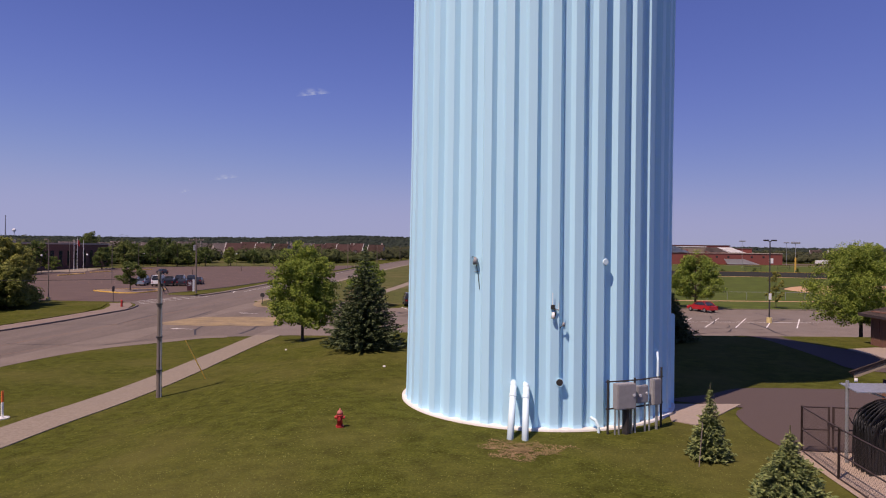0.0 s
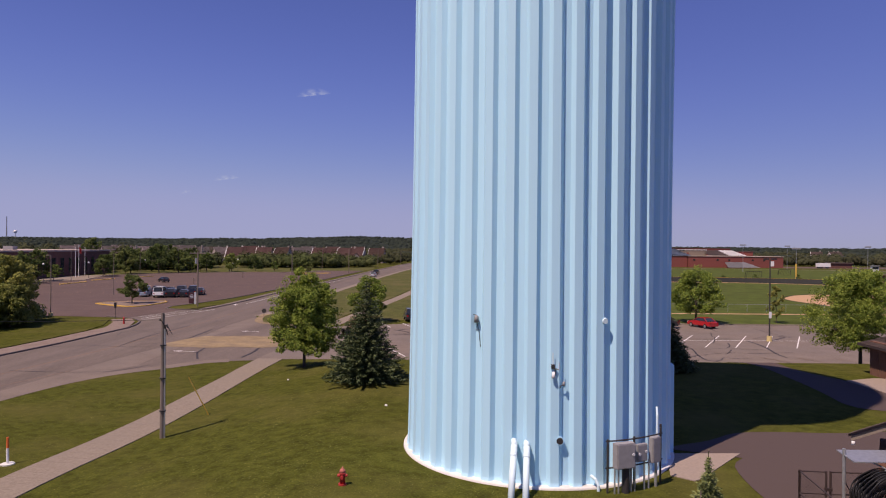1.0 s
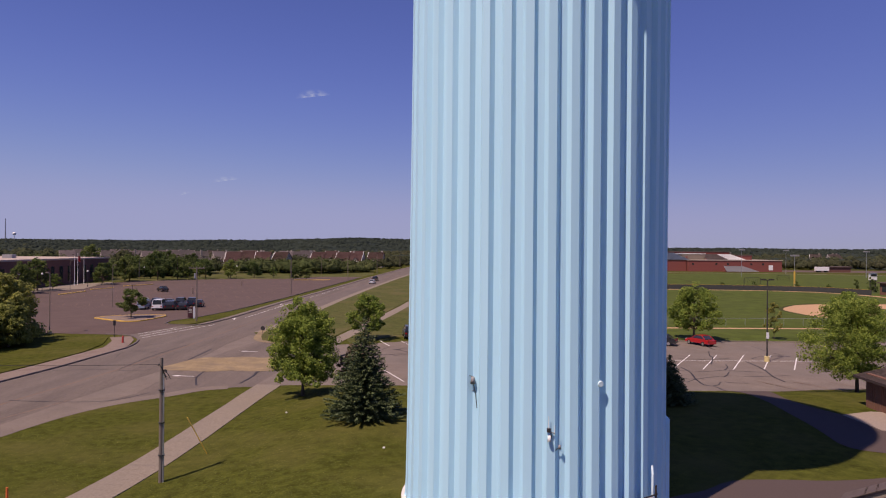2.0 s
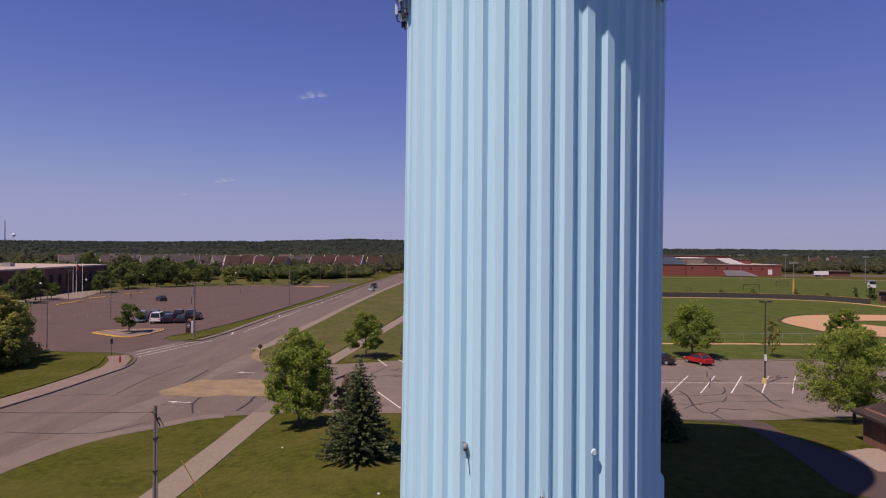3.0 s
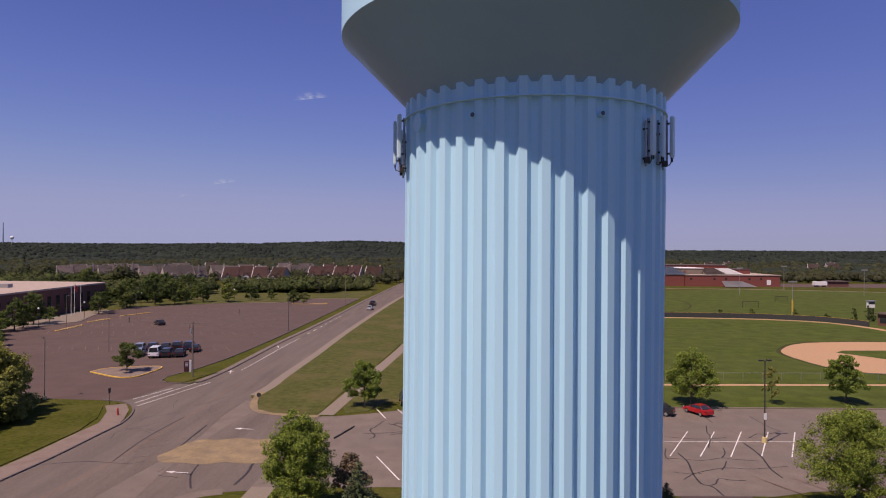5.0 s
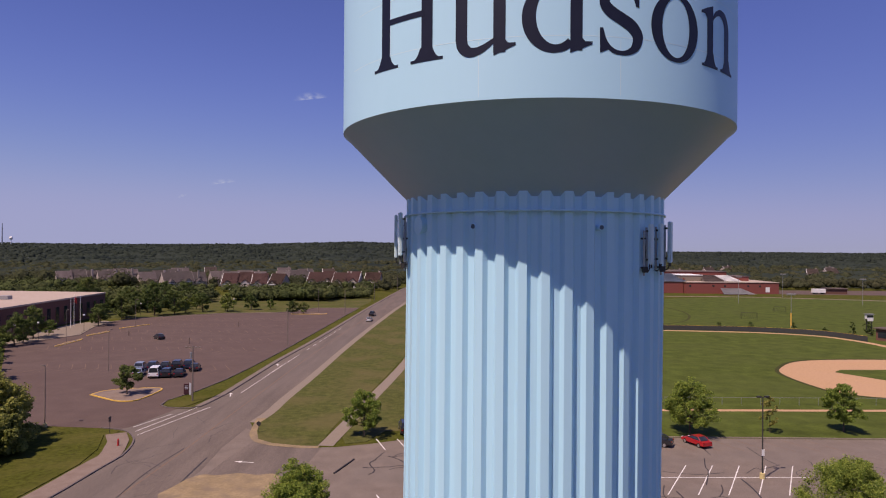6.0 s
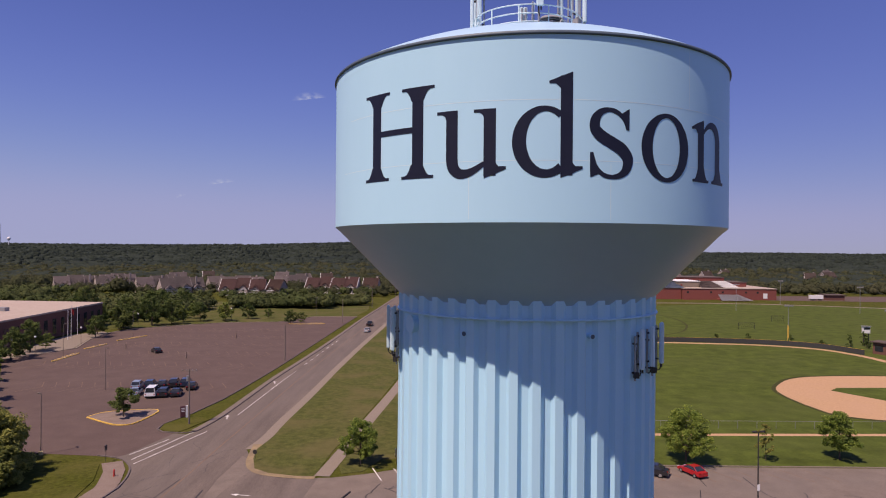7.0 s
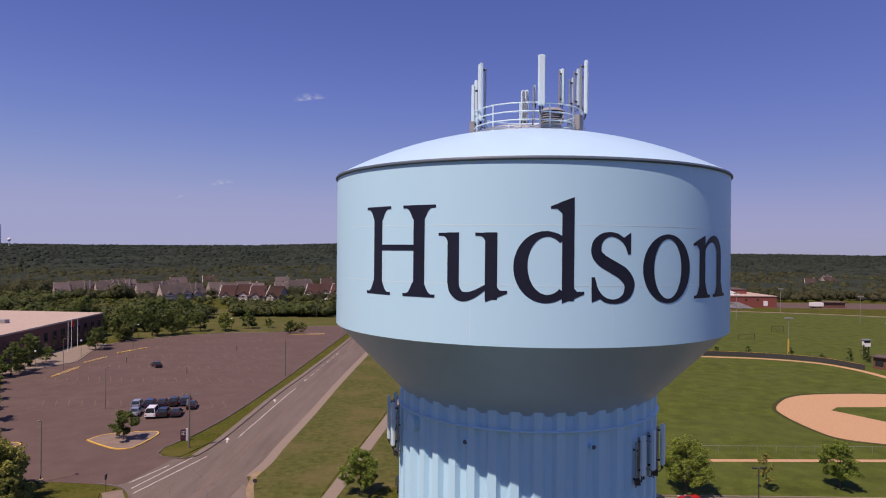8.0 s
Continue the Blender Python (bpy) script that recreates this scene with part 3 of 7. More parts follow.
cracks("sealed_crack", 7, 38, 56, 61.5, 86, 0.10, 0.030, "dark tar-sealed cracks wandering over pale asphalt")
cracks("sealed_crack", 16, -12, 6, 61.5, 84, 0.14, 0.028, "dark tar-sealed cracks wandering over pale asphalt")
cracks("sealed_crack", 14, -37.5, -29.5, 55, 106, 0.06, 0.018, "dark tar-sealed cracks across the street")
cracks("sealed_crack", 4, -27, -17, 60.5, 66, 0.07, 0.018, "dark tar-sealed cracks across the side entrance")
for pts, w in (([(-39, 66), (-35, 67.0), (-31, 66.4), (-29.4, 67.2)], 0.10), ([(-32.6, 67.1), (-33.0, 75.5), (-32.3, 84.7)], 0.14), ([(-27.7, 67.8), (-27.9, 73.0), (-28.1, 80.9)], 0.22), ([(-22.0, 59.6), (-23.0, 62.2), (-23.4, 63.6), (-23.8, 66.9)], 0.18), ([(-24.6, 63.9), (-23.3, 63.2)], 0.2), ([(-18.4, 60.6), (-18.2, 63.9), (-18.3, 66.8), (-16.4, 67.0)], 0.26), ([(-34.6, 53.2), (-30.1, 52.8), (-26.6, 53.4), (-24.8, 56.4)], 0.13)):
    strip("sealed_crack", smoothed(pts, 4), w, 0.021, TAR, "dark tar-sealed crack", cat="crack")

# longer sealed cracks of the east car park
for pts, w in (([(25.2, 70.6), (25.2, 67.9), (24.4, 64.3), (24.1, 61.5), (24.7, 60.8), (24.9, 59.8), (24.7, 57.9)], 0.17),
               ([(32.6, 81.8), (31.4, 78.5), (31.2, 77.1), (29.2, 72.6)], 0.12),
               ([(23.1, 69.0), (25.1, 68.6), (26.9, 68.2), (29.3, 69.1), (30.0, 68.7), (32.6, 68.1)], 0.11),
               ([(22.6, 64.6), (24.3, 64.1), (25.7, 64.9), (28.3, 65.9), (30.9, 65.6), (34.7, 66.5)], 0.11),
               ([(30.8, 72.6), (30.2, 70.7), (29.2, 69.1)], 0.12),
               ([(29.2, 68.0), (28.3, 66.3), (27.6, 65.3)], 0.12),
               ([(33.8, 74.5), (33.8, 72.5), (33.5, 69.6), (33.0, 67.5), (32.5, 65.4), (32.4, 63.1)], 0.19)):
    strip("sealed_crack", smoothed(pts, 3), w, 0.036, TAR, "dark tar-sealed crack", cat="crack")
for pts, w in (([(24.8, 61.0), (25.5, 61.5), (26.3, 62.8), (27.3, 62.4), (28.6, 62.3)], 0.13),
               ([(25.8, 76.9), (29.3, 75.9), (32.8, 76.6)], 0.12),
               ([(35.3, 76.4), (37.2, 78.3), (37.6, 77.8), (38.8, 78.4), (40.8, 79.6)], 0.12),
               ([(24.5, 72.3), (23.6, 69.9), (23.5, 68.5)], 0.12),
               ([(22.9, 62.5), (24.6, 64.3), (25.2, 64.1)], 0.12),
               ([(34.1, 86.4), (33.9, 83.1)], 0.12),
               ([(40.0, 86.6), (40.0, 81.4), (40.4, 79.6)], 0.12)):
    strip("sealed_crack", smoothed(pts, 3), w, 0.036, TAR, "dark tar-sealed crack", cat="crack")

# street markings
strip("lane_line", [(-29.9, 53.5), (-32.2, 45)], 0.10, 0.017, FADED, "worn yellow centre line", cat="road marking")
strip("lane_line", smoothed([(-34.6, 50), (-33.6, 58.6), (-32.7, 67.1), (-32.0, 83), (-31.9, 98), (-31.5, 118), (-31.3, 135), (-30.6, 166), (-28.9, 212), (-26, 279), (-23.4, 331)], 4), 0.16, 0.017, FADED, "worn pale centre line", cat="road marking")
strip("lane_line", [(-34.9, 117.5), (-34.6, 131), (-34.3, 146), (-33.8, 160)], 0.11, 0.018, WHITE, "white turning lane line", cat="road marking")
for k in range(7):
    strip("lane_line", [(-33.6 + 0.06 * k * 4, 168 + 7 * k), (-33.4 + 0.06 * k * 4, 171 + 7 * k)], 0.16, 0.018, WHITE, "white dashed lane line", cat="road marking")
for k, (a, b) in enumerate((((-43.3, 94.6), (-40.8, 102.2)), ((-42.0, 92.3), (-38.6, 106.4)), ((-40.9, 90.5), (-36.6, 106.8)))):
    strip("crossing_line", [a, b], 0.14, 0.030, WHITE, "white line across the car park entrance", cat="road marking")


def arrow(x, y, turn, size=1.0):
    bm = bmesh.new()
    out = [(-0.09, -1.6), (0.09, -1.6), (0.09, 0.3), (0.42, 0.3), (0, 1.4), (-0.42, 0.3), (-0.09, 0.3)]
    c, s = math.cos(radians(turn)), math.sin(radians(turn))
    f = bm.faces.new([bm.verts.new((x + size * (c * u - s * v), y + size * (s * u + c * v), 0.024)) for u, v in out])
    bm.normal_update()
    if f.normal.z < 0:
        f.normal_flip()
    tagged(part("arrow_marking", bm, WHITE), "white turning arrow painted on asphalt", "road marking", kind="structure")


for x, y, a, s in ((-36.3, 116, 15, 1.0), (-35.5, 146, 15, 1.0), (-25.0, 63.9, 80, 0.8), (-23.2, 79.4, 80, 0.8)):
    arrow(x, y, a, s)

# faded stall rows in the big car park
bm = bmesh.new()
for row, (ya, yb) in enumerate(((128, 152), (160, 172), (178, 190), (196, 208), (214, 226), (232, 244))):
    ym = (ya + yb) / 2
    for k in range(30):
        x = -46 - 2.75 * k - (ym - 128) * 0.05
        if x < np.interp(ym, (100, 134, 166, 193, 240), (-56, -84, -102, -99, -104)) or ym > 180 and x > -42:
            continue
        band(bm, [(x, ym - 5), (x + 2.5, ym), (x, ym + 5)], 0.12, 0.028)
tagged(part("stall_lines", bm, FADED), "rows of faded slanted stall lines", "road marking", kind="stuff")

# planted islands of the big car park
def island(outline, label, fill):
    pts = smoothed(outline + [outline[0]], 4)[:-1]
    e = tagged(new("island"), label, "traffic island", kind="structure")
    bm = bmesh.new()
    prism(bm, pts, 0.02, 0.15)
    part("bed", bm, fill, e)
    part("kerb", band(bmesh.new(), pts, 0.22, 0.02, 0.16, True), YELLOW, e, "yellow painted kerb")
    return e


island([(-60.0, 114.9), (-58.4, 118.6), (-52.0, 120.6), (-49.6, 119.2), (-50.0, 112), (-51.2, 110.2), (-53.8, 110.6)], "kerbed island of bare soil with yellow painted edge", BEDSOIL)
island([(-98.6, 171), (-98.0, 172), (-98.4, 183), (-99.4, 183)], "narrow kerbed island with yellow painted edge", BEDSOIL)
island([(-101.6, 192.2), (-100.8, 192.6), (-99.6, 200.8), (-100.6, 200.8)], "narrow kerbed island with yellow painted edge", BEDSOIL)
island([(-100.6, 210), (-99.8, 210), (-96.4, 220), (-97.2, 220.4)], "narrow kerbed island with yellow painted edge", BEDSOIL)
island([(-76, 109), (-72, 113), (-69.6, 112), (-70.5, 108.5), (-73, 106)], "kerbed corner island with yellow painted edge", BEDSOIL)
island([(-57.5, 258.5), (-45.8, 259.4), (-46.0, 262), (-57.4, 261.6)], "far kerbed island with yellow painted edge", BEDSOIL)
strip("kerb", [(-113, 171), (-104.4, 193), (-110.2, 212), (-112.2, 228), (-109.6, 240), (-95.7, 252), (-83.9, 261.3), (-64.8, 264.6), (-59.2, 270), (-53.9, 286.3), (-35, 287.4)], 0.6, 0.0, CONCRETE, "pale kerb round the car park", 0.15)
draped("pavement", [(-113, 172), (-105, 193), (-110.8, 212), (-112.6, 228), (-116, 232), (-122, 222), (-121, 205), (-117, 186), (-117, 172)], 0.05, CONCRETE, "pale paved forecourt before a brick building", cat="pavement")
draped("verge", [(-60, 272), (-54, 288), (-36, 289), (-33.8, 320), (-36, 345), (-250, 390), (-260, 300), (-150, 262), (-118, 236), (-96, 254), (-84, 263), (-65, 266)], 0.03, VERGE, "green grass bank behind the car park", cat="verge")

# drive, pad and gravel beside the tower
draped("driveway", smoothed([(9.6, 28.6), (10.2, 29.1), (11.9, 29.9), (13.7, 31.2), (16.1, 31.4), (18.4, 31.3), (21.0, 31.7), (23.6, 32.5), (25.6, 33.6), (26.0, 34.6), (24.6, 35.4), (22.9, 36.2), (22.4, 37.4), (22.7, 39.4), (23.0, 42.0), (23.2, 45.2), (23.3, 49.0), (22.2, 54.0), (20.2, 58.4)], 3) + [(27.2, 58.3)] + smoothed([(27.2, 58.3), (25.9, 53.4), (25.2, 49.4), (25.7, 46.2), (26.7, 43.6), (27.2, 40.2), (29.0, 38), (29.3, 34), (29, 28), (29, 20), (20, 18), (13.0, 21.2), (11.3, 21.5), (11.1, 23.7), (11.5, 26.3), (12.3, 27.4)], 3), 0.020, DRIVE, "dark asphalt drive curving from the tower to the car park", cat="driveway")
draped("concrete_pad", [(8.6, 25.2), (9.3, 27.9), (12.46, 28.0), (9.6, 24.8), (9.3, 24.6)], 0.035, PADPALE, "pale concrete pad at the foot of the tower", 0.035, "pad")
draped("concrete_pad", [(26.5, 44.0), (28.9, 44.9), (30.5, 44.6), (30.5, 39), (26.6, 40.2)], 0.06, PADPALE, "pale concrete apron before a brown shed", 0.06, "pad")
draped("gravel_bed", [(11.2, 21.6), (12.6, 21.5), (16, 21.4), (16, 14), (10.6, 14), (10.8, 16.9), (10.95, 18.9)], 0.03, GRAVEL, "pale gravel bed inside a fence", cat="gravel")

# ball field and playing fields to the north-east
draped("playing_field", [(18, 91.4), (76, 90.8), (150, 92), (170, 200), (260, 330), (250, 352), (160, 372), (90, 345), (60, 300), (20, 300), (6, 240), (4, 100)], 0.030, FIELD, "broad green mown playing fields", cat="field")
strip("dirt_path", [(10, 106.4), (40, 106.6), (72, 107.1), (110, 107.5)], 1.3, 0.036, SAND, "narrow bare dirt path across the grass", cat="path")
infield = smoothed([(70.7, 133.9), (71.6, 140.5), (74.7, 146.3), (81.1, 153.5), (89.5, 157.0), (105.5, 157.8), (120, 153), (128, 143), (130, 128), (122, 119), (100, 114.5), (84, 115.0), (73.2, 119.2), (71.0, 126), (70.7, 133.9)], 5)[:-1]
draped("infield_border", [(100 + (x - 100) * 1.03, 136 + (y - 136) * 1.05) for x, y in infield], 0.034, DARKTURF, "darker ring of grass round the infield", cat="field")
draped("infield", infield, 0.040, SAND, "sandy orange baseball infield dirt", cat="infield")
draped("infield_grass", [(83.4, 141.2), (86.4, 144.1), (97, 144.5), (112, 144.8), (110, 126), (97, 121.0), (90.8, 128.5)], 0.048, FIELD, "square of green grass inside the infield", cat="field")
strip("warning_track", smoothed([(50, 214), (70, 213.6), (83, 212.3), (101, 208.9), (114.4, 201.3), (119.5, 189.3), (120.5, 176.9), (122, 160)], 4), 2.4, 0.040, SAND, "pale dirt warning track along the fence", cat="path")
strip("path", smoothed([(60, 372), (110, 375), (164, 374), (205, 362), (235, 347), (262, 330)], 4), 4.0, 0.045, CONCRETE, "pale service road behind the fields", cat="path")
draped("parking_lot", [(196, 400), (290, 392), (300, 440), (204, 440)], 0.03, LOTPAVE, "dark far car park beside the school", cat="parking lot")
strip("track_edge", smoothed([(92, 318), (99.5, 309), (101.5, 296), (101.6, 284), (99.5, 270), (95.5, 257), (88, 242), (77, 231.6)], 5), 0.9, 0.042, DARKTURF, "dark curved edge of a running track", cat="path")


# ---- the water tower ----
TX, TY, TZ = 4.21, 29.30, 1.55
tower = thing("water_tower", TX, TY, TZ, "tall pale blue steel water tower with a fluted column", "water tower")


def round_at(angle, r, z):
    """A place round the tower's axis, in its own space; angle 0 faces south."""
    a = radians(angle)
    return Vector((r * math.sin(a), -r * math.cos(a), z - TZ))


FLUTES, FACE = 42, -2.5
pitch = 360 / FLUTES
profile = []
for k in range(FLUTES):
    mid = FACE + k * pitch
    profile += [(mid - 0.18 * pitch, 5.535), (mid + 0.18 * pitch, 5.535), (mid + 0.345 * pitch, 5.355), (mid + 0.655 * pitch, 5.355)]
levels = [(1.62, 0.10), (1.75, 0.075), (2.0, 0.062), (2.4, 0.055), (4.0, 0.04), (7.0, 0.02), (12.0, 0.0), (20.0, 0.0), (23.6, 0.0), (28.3, 0.0)]
bm = bmesh.new()
def settle(z):
    """The column stands a little out of true towards its foot."""
    return 0.16 * max(0.0, 1 - (z - 1.6) / 22)


rings = [[bm.verts.new(round_at(a + math.degrees(settle(z) / 5.5), r + w, z) - Vector((settle(z), 0, 0))) for a, r in profile] for z, w in levels]
n = len(profile)
for lo, hi in zip(rings, rings[1:]):
    for i in range(n):
        bm.faces.new((lo[i], lo[(i + 1) % n], hi[(i + 1) % n], hi[i]))
part("column", bm, TOWER, tower, "fluted pale blue steel column")
part("base_ring", revolve(bmesh.new(), [(5.2, -0.4), (5.77, -0.4), (5.77, 0.05), (5.74, 0.08), (5.2, 0.08)], 128), CONC_W, tower, "pale concrete foundation ring").location.x -= 0.16
part("stiffener_ring", revolve(bmesh.new(), [(5.5, 26.84 - TZ), (5.60, 26.84 - TZ), (5.60, 26.91 - TZ), (5.5, 26.92 - TZ)], 128), TOWER, tower)
# the cone's darker colour includes the shade of the overhang
part("cone", revolve(bmesh.new(), [(5.0, 27.04 - TZ), (6.2, 28.25 - TZ), (7.4, 29.46 - TZ), (8.05, 30.12 - TZ), (8.27, 30.30 - TZ)], 160), CONESHADE, tower, "conical underside of the tank")
part("tank_wall", revolve(bmesh.new(), [(8.27, 30.30 - TZ), (8.27, 32.3 - TZ), (8.27, 34.3 - TZ), (8.27, 36.34 - TZ)], 160), TOWER, tower, "smooth pale blue cylindrical tank wall")
part("top_lip", revolve(bmesh.new(), [(8.25, 36.30 - TZ), (8.325, 36.305 - TZ), (8.34, 36.315 - TZ), (8.34, 36.37 - TZ), (8.30, 36.425 - TZ)], 160), DARKSLATE, tower, "dark rim under the roof edge")
RISE = 2.08
SPH = (8.3 ** 2 + RISE ** 2) / (2 * RISE)
dome_z = lambda r: 36.42 + math.sqrt(SPH * SPH - r * r) - (SPH - RISE)
part("dome", revolve(bmesh.new(), [(8.3 * (1 - k / 24), dome_z(8.3 * (1 - k / 24)) - TZ) for k in range(25)], 160), DOMEP, tower, "shallow domed roof of the tank")
for z, a0, a1 in ((34.22, -60, 70), (32.28, -64, 64)):
    bm = bmesh.new()
    arc = [(round_at(a, 8.272, z - 0.012), round_at(a, 8.272, z + 0.012)) for a in np.linspace(a0, a1, 80)]
    vs = [(bm.verts.new(p), bm.verts.new(q)) for p, q in arc]
    for (a, b), (c, d) in zip(vs, vs[1:]):
        bm.faces.new((a, c, d, b))
    part("seam", bm, SEAM, tower)
for a, z0, z1 in ((34.6, 34.2, 36.2), (-20, 30.4, 32.2), (12, 30.4, 32.2), (-45, 32.3, 34.2)):
    bm = bmesh.new()
    vs = [bm.verts.new(round_at(a + s * 0.08, 8.272, z)) for s, z in ((-1, z0), (1, z0), (1, z1), (-1, z1))]
    bm.faces.new(vs)
    part("seam", bm, SEAM, tower)

# painted word on the tank, drawn stroke by stroke in metres along the wall and above the base line
LETTER_R, BASE_Z = 8.278, 31.80


class Letter:
    def __init__(self, start, width):
        self.bm, self.start, self.width, self.lift = bmesh.new(), start, width, 0.0

    def quad_strip(self, pairs):
        self.lift += 0.0005
        rows = []
        for p, q in pairs:
            row = []
            for u, v in (p, q):
                row.append(self.bm.verts.new(round_at(math.degrees((self.start + u) / LETTER_R), LETTER_R + self.lift, BASE_Z + v)))
            rows.append(row)
        for (a, b), (c, d) in zip(rows, rows[1:]):
            f = self.bm.faces.new((a, b, d, c))

    def stem(self, u, v0, v1, w, n=3):
        self.quad_strip([((u - w / 2, v0 + (v1 - v0) * k / n), (u + w / 2, v0 + (v1 - v0) * k / n)) for k in range(n + 1)])

    def bar(self, u0, u1, v, h):
        n = max(2, int((u1 - u0) / 0.2))
        self.quad_strip([((u0 + (u1 - u0) * k / n, v), (u0 + (u1 - u0) * k / n, v + h)) for k in range(n + 1)])

    def serif(self, u, v, half, up, stem_w):
        """A bracketed serif at the end of a stem; up: 1 at the foot, -1 at the head."""
        pairs = []
        for k in range(17):
            s = -1 + k / 8
            x = abs(s)
            inner = stem_w / 2 / half
            h = 0.10 + 0.42 * max(0.0, 1 - max(0.0, (x - inner)) / 0.45) ** 2 if x > inner else 0.5
            pairs.append(((u + s * half, v), (u + s * half, v + up * h)))
        self.quad_strip(pairs)

    def flag(self, u, v, w, reach=0.5):
        """A slanted serif to the left of a stem's head."""
        self.quad_strip([((u - w / 2 - reach, v - 0.22), (u - w / 2 - reach, v - 0.33)), ((u - w / 2 - reach * 0.5, v - 0.14), (u - w / 2 - reach * 0.5, v - 0.33)), ((u - w / 2, v - 0.08), (u - w / 2, v - 0.48)), ((u + w / 2, v), (u + w / 2, v - 0.6))])

    def ring(self, cu, cv, ru, rv, tu, tv, a0=0, a1=360, lean=0.0):
        pairs = []
        n = 56
        for k in range(n + 1):
            a = radians(a0 + (a1 - a0) * k / n)
            b = a + lean
            pairs.append(((cu + ru * math.cos(a), cv + rv * math.sin(a)), (cu + (ru - tu) * math.cos(b), cv + (rv - tv) * math.sin(b))))
        self.quad_strip(pairs)

    def sweep(self, pts, widths):
        line = smoothed(pts, 6)
        ws = np.interp(np.linspace(0, 1, len(line)), np.linspace(0, 1, len(widths)), widths)
        pairs = []
        for i, (u, v) in enumerate(line):
            a, b = line[max(i - 1, 0)], line[min(i + 1, len(line) - 1)]
            d = math.hypot(b[0] - a[0], b[1] - a[1]) or 1
            nu, nv = -(b[1] - a[1]) / d * ws[i] / 2, (b[0] - a[0]) / d * ws[i] / 2
            pairs.append(((u + nu, v + nv), (u - nu, v - nv)))
        self.quad_strip(pairs)

    def done(self, label):
        bmesh.ops.recalc_face_normals(self.bm, faces=self.bm.faces[:])
        for f in self.bm.faces:
            f.normal_update()
            c = f.calc_center_median()
            if f.normal.x * c.x + f.normal.y * c.y < 0:
                f.normal_flip()
        part("letter", self.bm, NAVY, tower, label)


H = Letter(0.0, 0)
for u, su in ((-6.75, -6.76), (-4.80, -4.83)):
    H.stem(u, 0, 3.1, 0.455)
    H.serif(su, 0, 0.665, 1, 0.46)
    H.serif(su + 0.02, 3.1, 0.675, -1, 0.46)
H.bar(-6.7, -4.9, 1.56, 0.20)
H.done("navy painted letter H")


def foot(letter, u0, w):
    letter.quad_strip([((u0, -0.08), (u0, 0.6)), ((u0 + w, 0.06), (u0 + w, 0.42)), ((u0 + w + 0.10, 0.11), (u0 + w + 0.10, 0.30)), ((u0 + w + 0.34, 0.21), (u0 + w + 0.34, 0.30))])


def flat_flag(letter, u0, u1, v):
    letter.quad_strip([((u0, v - 0.10), (u0, v)), ((u1 - 0.14, v - 0.11), (u1 - 0.14, v)), ((u1 - 0.05, v - 0.18), (u1 - 0.05, v)), ((u1 + 0.02, v - 0.34), (u1 + 0.02, v + 0.01))])


U = Letter(0.0, 0)
U.stem(-3.49, 0.5, 2.17, 0.41)
flat_flag(U, -4.03, -3.69, 2.16)
U.stem(-2.20, 0.0, 2.17, 0.40)
flat_flag(U, -2.73, -2.39, 2.16)
U.sweep([(-3.49, 0.60), (-3.44, 0.30), (-3.24, 0.10), (-2.98, 0.09), (-2.70, 0.20), (-2.36, 0.42)], [0.41, 0.40, 0.34, 0.28, 0.22, 0.14])
foot(U, -2.39, 0.38)
U.done("navy painted letter u")
D = Letter(0.0, 0)
pairs = []
for k in range(61):
    a = radians(32 + (328 - 32) * k / 60)
    pairs.append(((-0.45 + 1.03 * math.cos(a), 1.07 + 1.15 * math.sin(a)), (-0.40 + 0.63 * math.cos(a), 1.115 + 0.925 * math.sin(a))))
D.quad_strip([(p, q) for p, q in pairs if p[0] < 0.2 and q[0] < 0.2])
D.stem(0.255, 0.0, 3.18, 0.39)
D.quad_strip([((-0.31, 2.93), (-0.31, 3.01)), ((-0.10, 2.93), (-0.10, 3.09)), ((0.06, 2.78), (0.06, 3.16)), ((0.45, 2.6), (0.45, 3.31))])
foot(D, 0.06, 0.38)
D.done("navy painted letter d")
S = Letter(0.0, 0)
S.sweep([(2.31, 1.52), (2.18, 1.86), (1.95, 2.06), (1.67, 2.135), (1.38, 2.05), (1.20, 1.82), (1.19, 1.52), (1.40, 1.28), (1.77, 1.07), (2.12, 0.86), (2.33, 0.56), (2.26, 0.22), (2.05, 0.04), (1.78, -0.02), (1.48, 0.04), (1.25, 0.25), (1.10, 0.62)], [0.05, 0.13, 0.15, 0.14, 0.22, 0.32, 0.36, 0.40, 0.41, 0.42, 0.39, 0.30, 0.19, 0.14, 0.15, 0.14, 0.05])
S.quad_strip([((2.06, 2.00), (2.38, 2.20)), ((2.16, 1.84), (2.38, 1.9)), ((2.27, 1.5), (2.38, 1.5))])
S.quad_strip([((1.02, 0.76), (1.13, 0.76)), ((1.02, 0.3), (1.26, 0.3)), ((1.03, -0.05), (1.40, 0.10))])
S.done("navy painted letter s")
O = Letter(0.0, 0)
O.ring(3.895, 1.03, 1.055, 1.14, 0.445, 0.15, 0, 360, 0.10)
O.done("navy painted letter o")
N = Letter(0.0, 0)
N.stem(5.715, 0, 2.05, 0.39)
N.quad_strip([((5.16, 1.80), (5.16, 1.88)), ((5.38, 1.82), (5.38, 1.98)), ((5.53, 1.66), (5.53, 2.04)), ((5.91, 1.5), (5.91, 2.17))])
N.serif(5.73, 0, 0.53, 1, 0.39)
N.stem(7.03, 0, 1.45, 0.44)
N.serif(7.07, 0, 0.58, 1, 0.44)
N.sweep([(5.84, 1.66), (6.10, 1.93), (6.45, 2.05), (6.80, 1.94), (7.00, 1.66), (7.03, 1.35)], [0.08, 0.16, 0.24, 0.36, 0.42, 0.44])
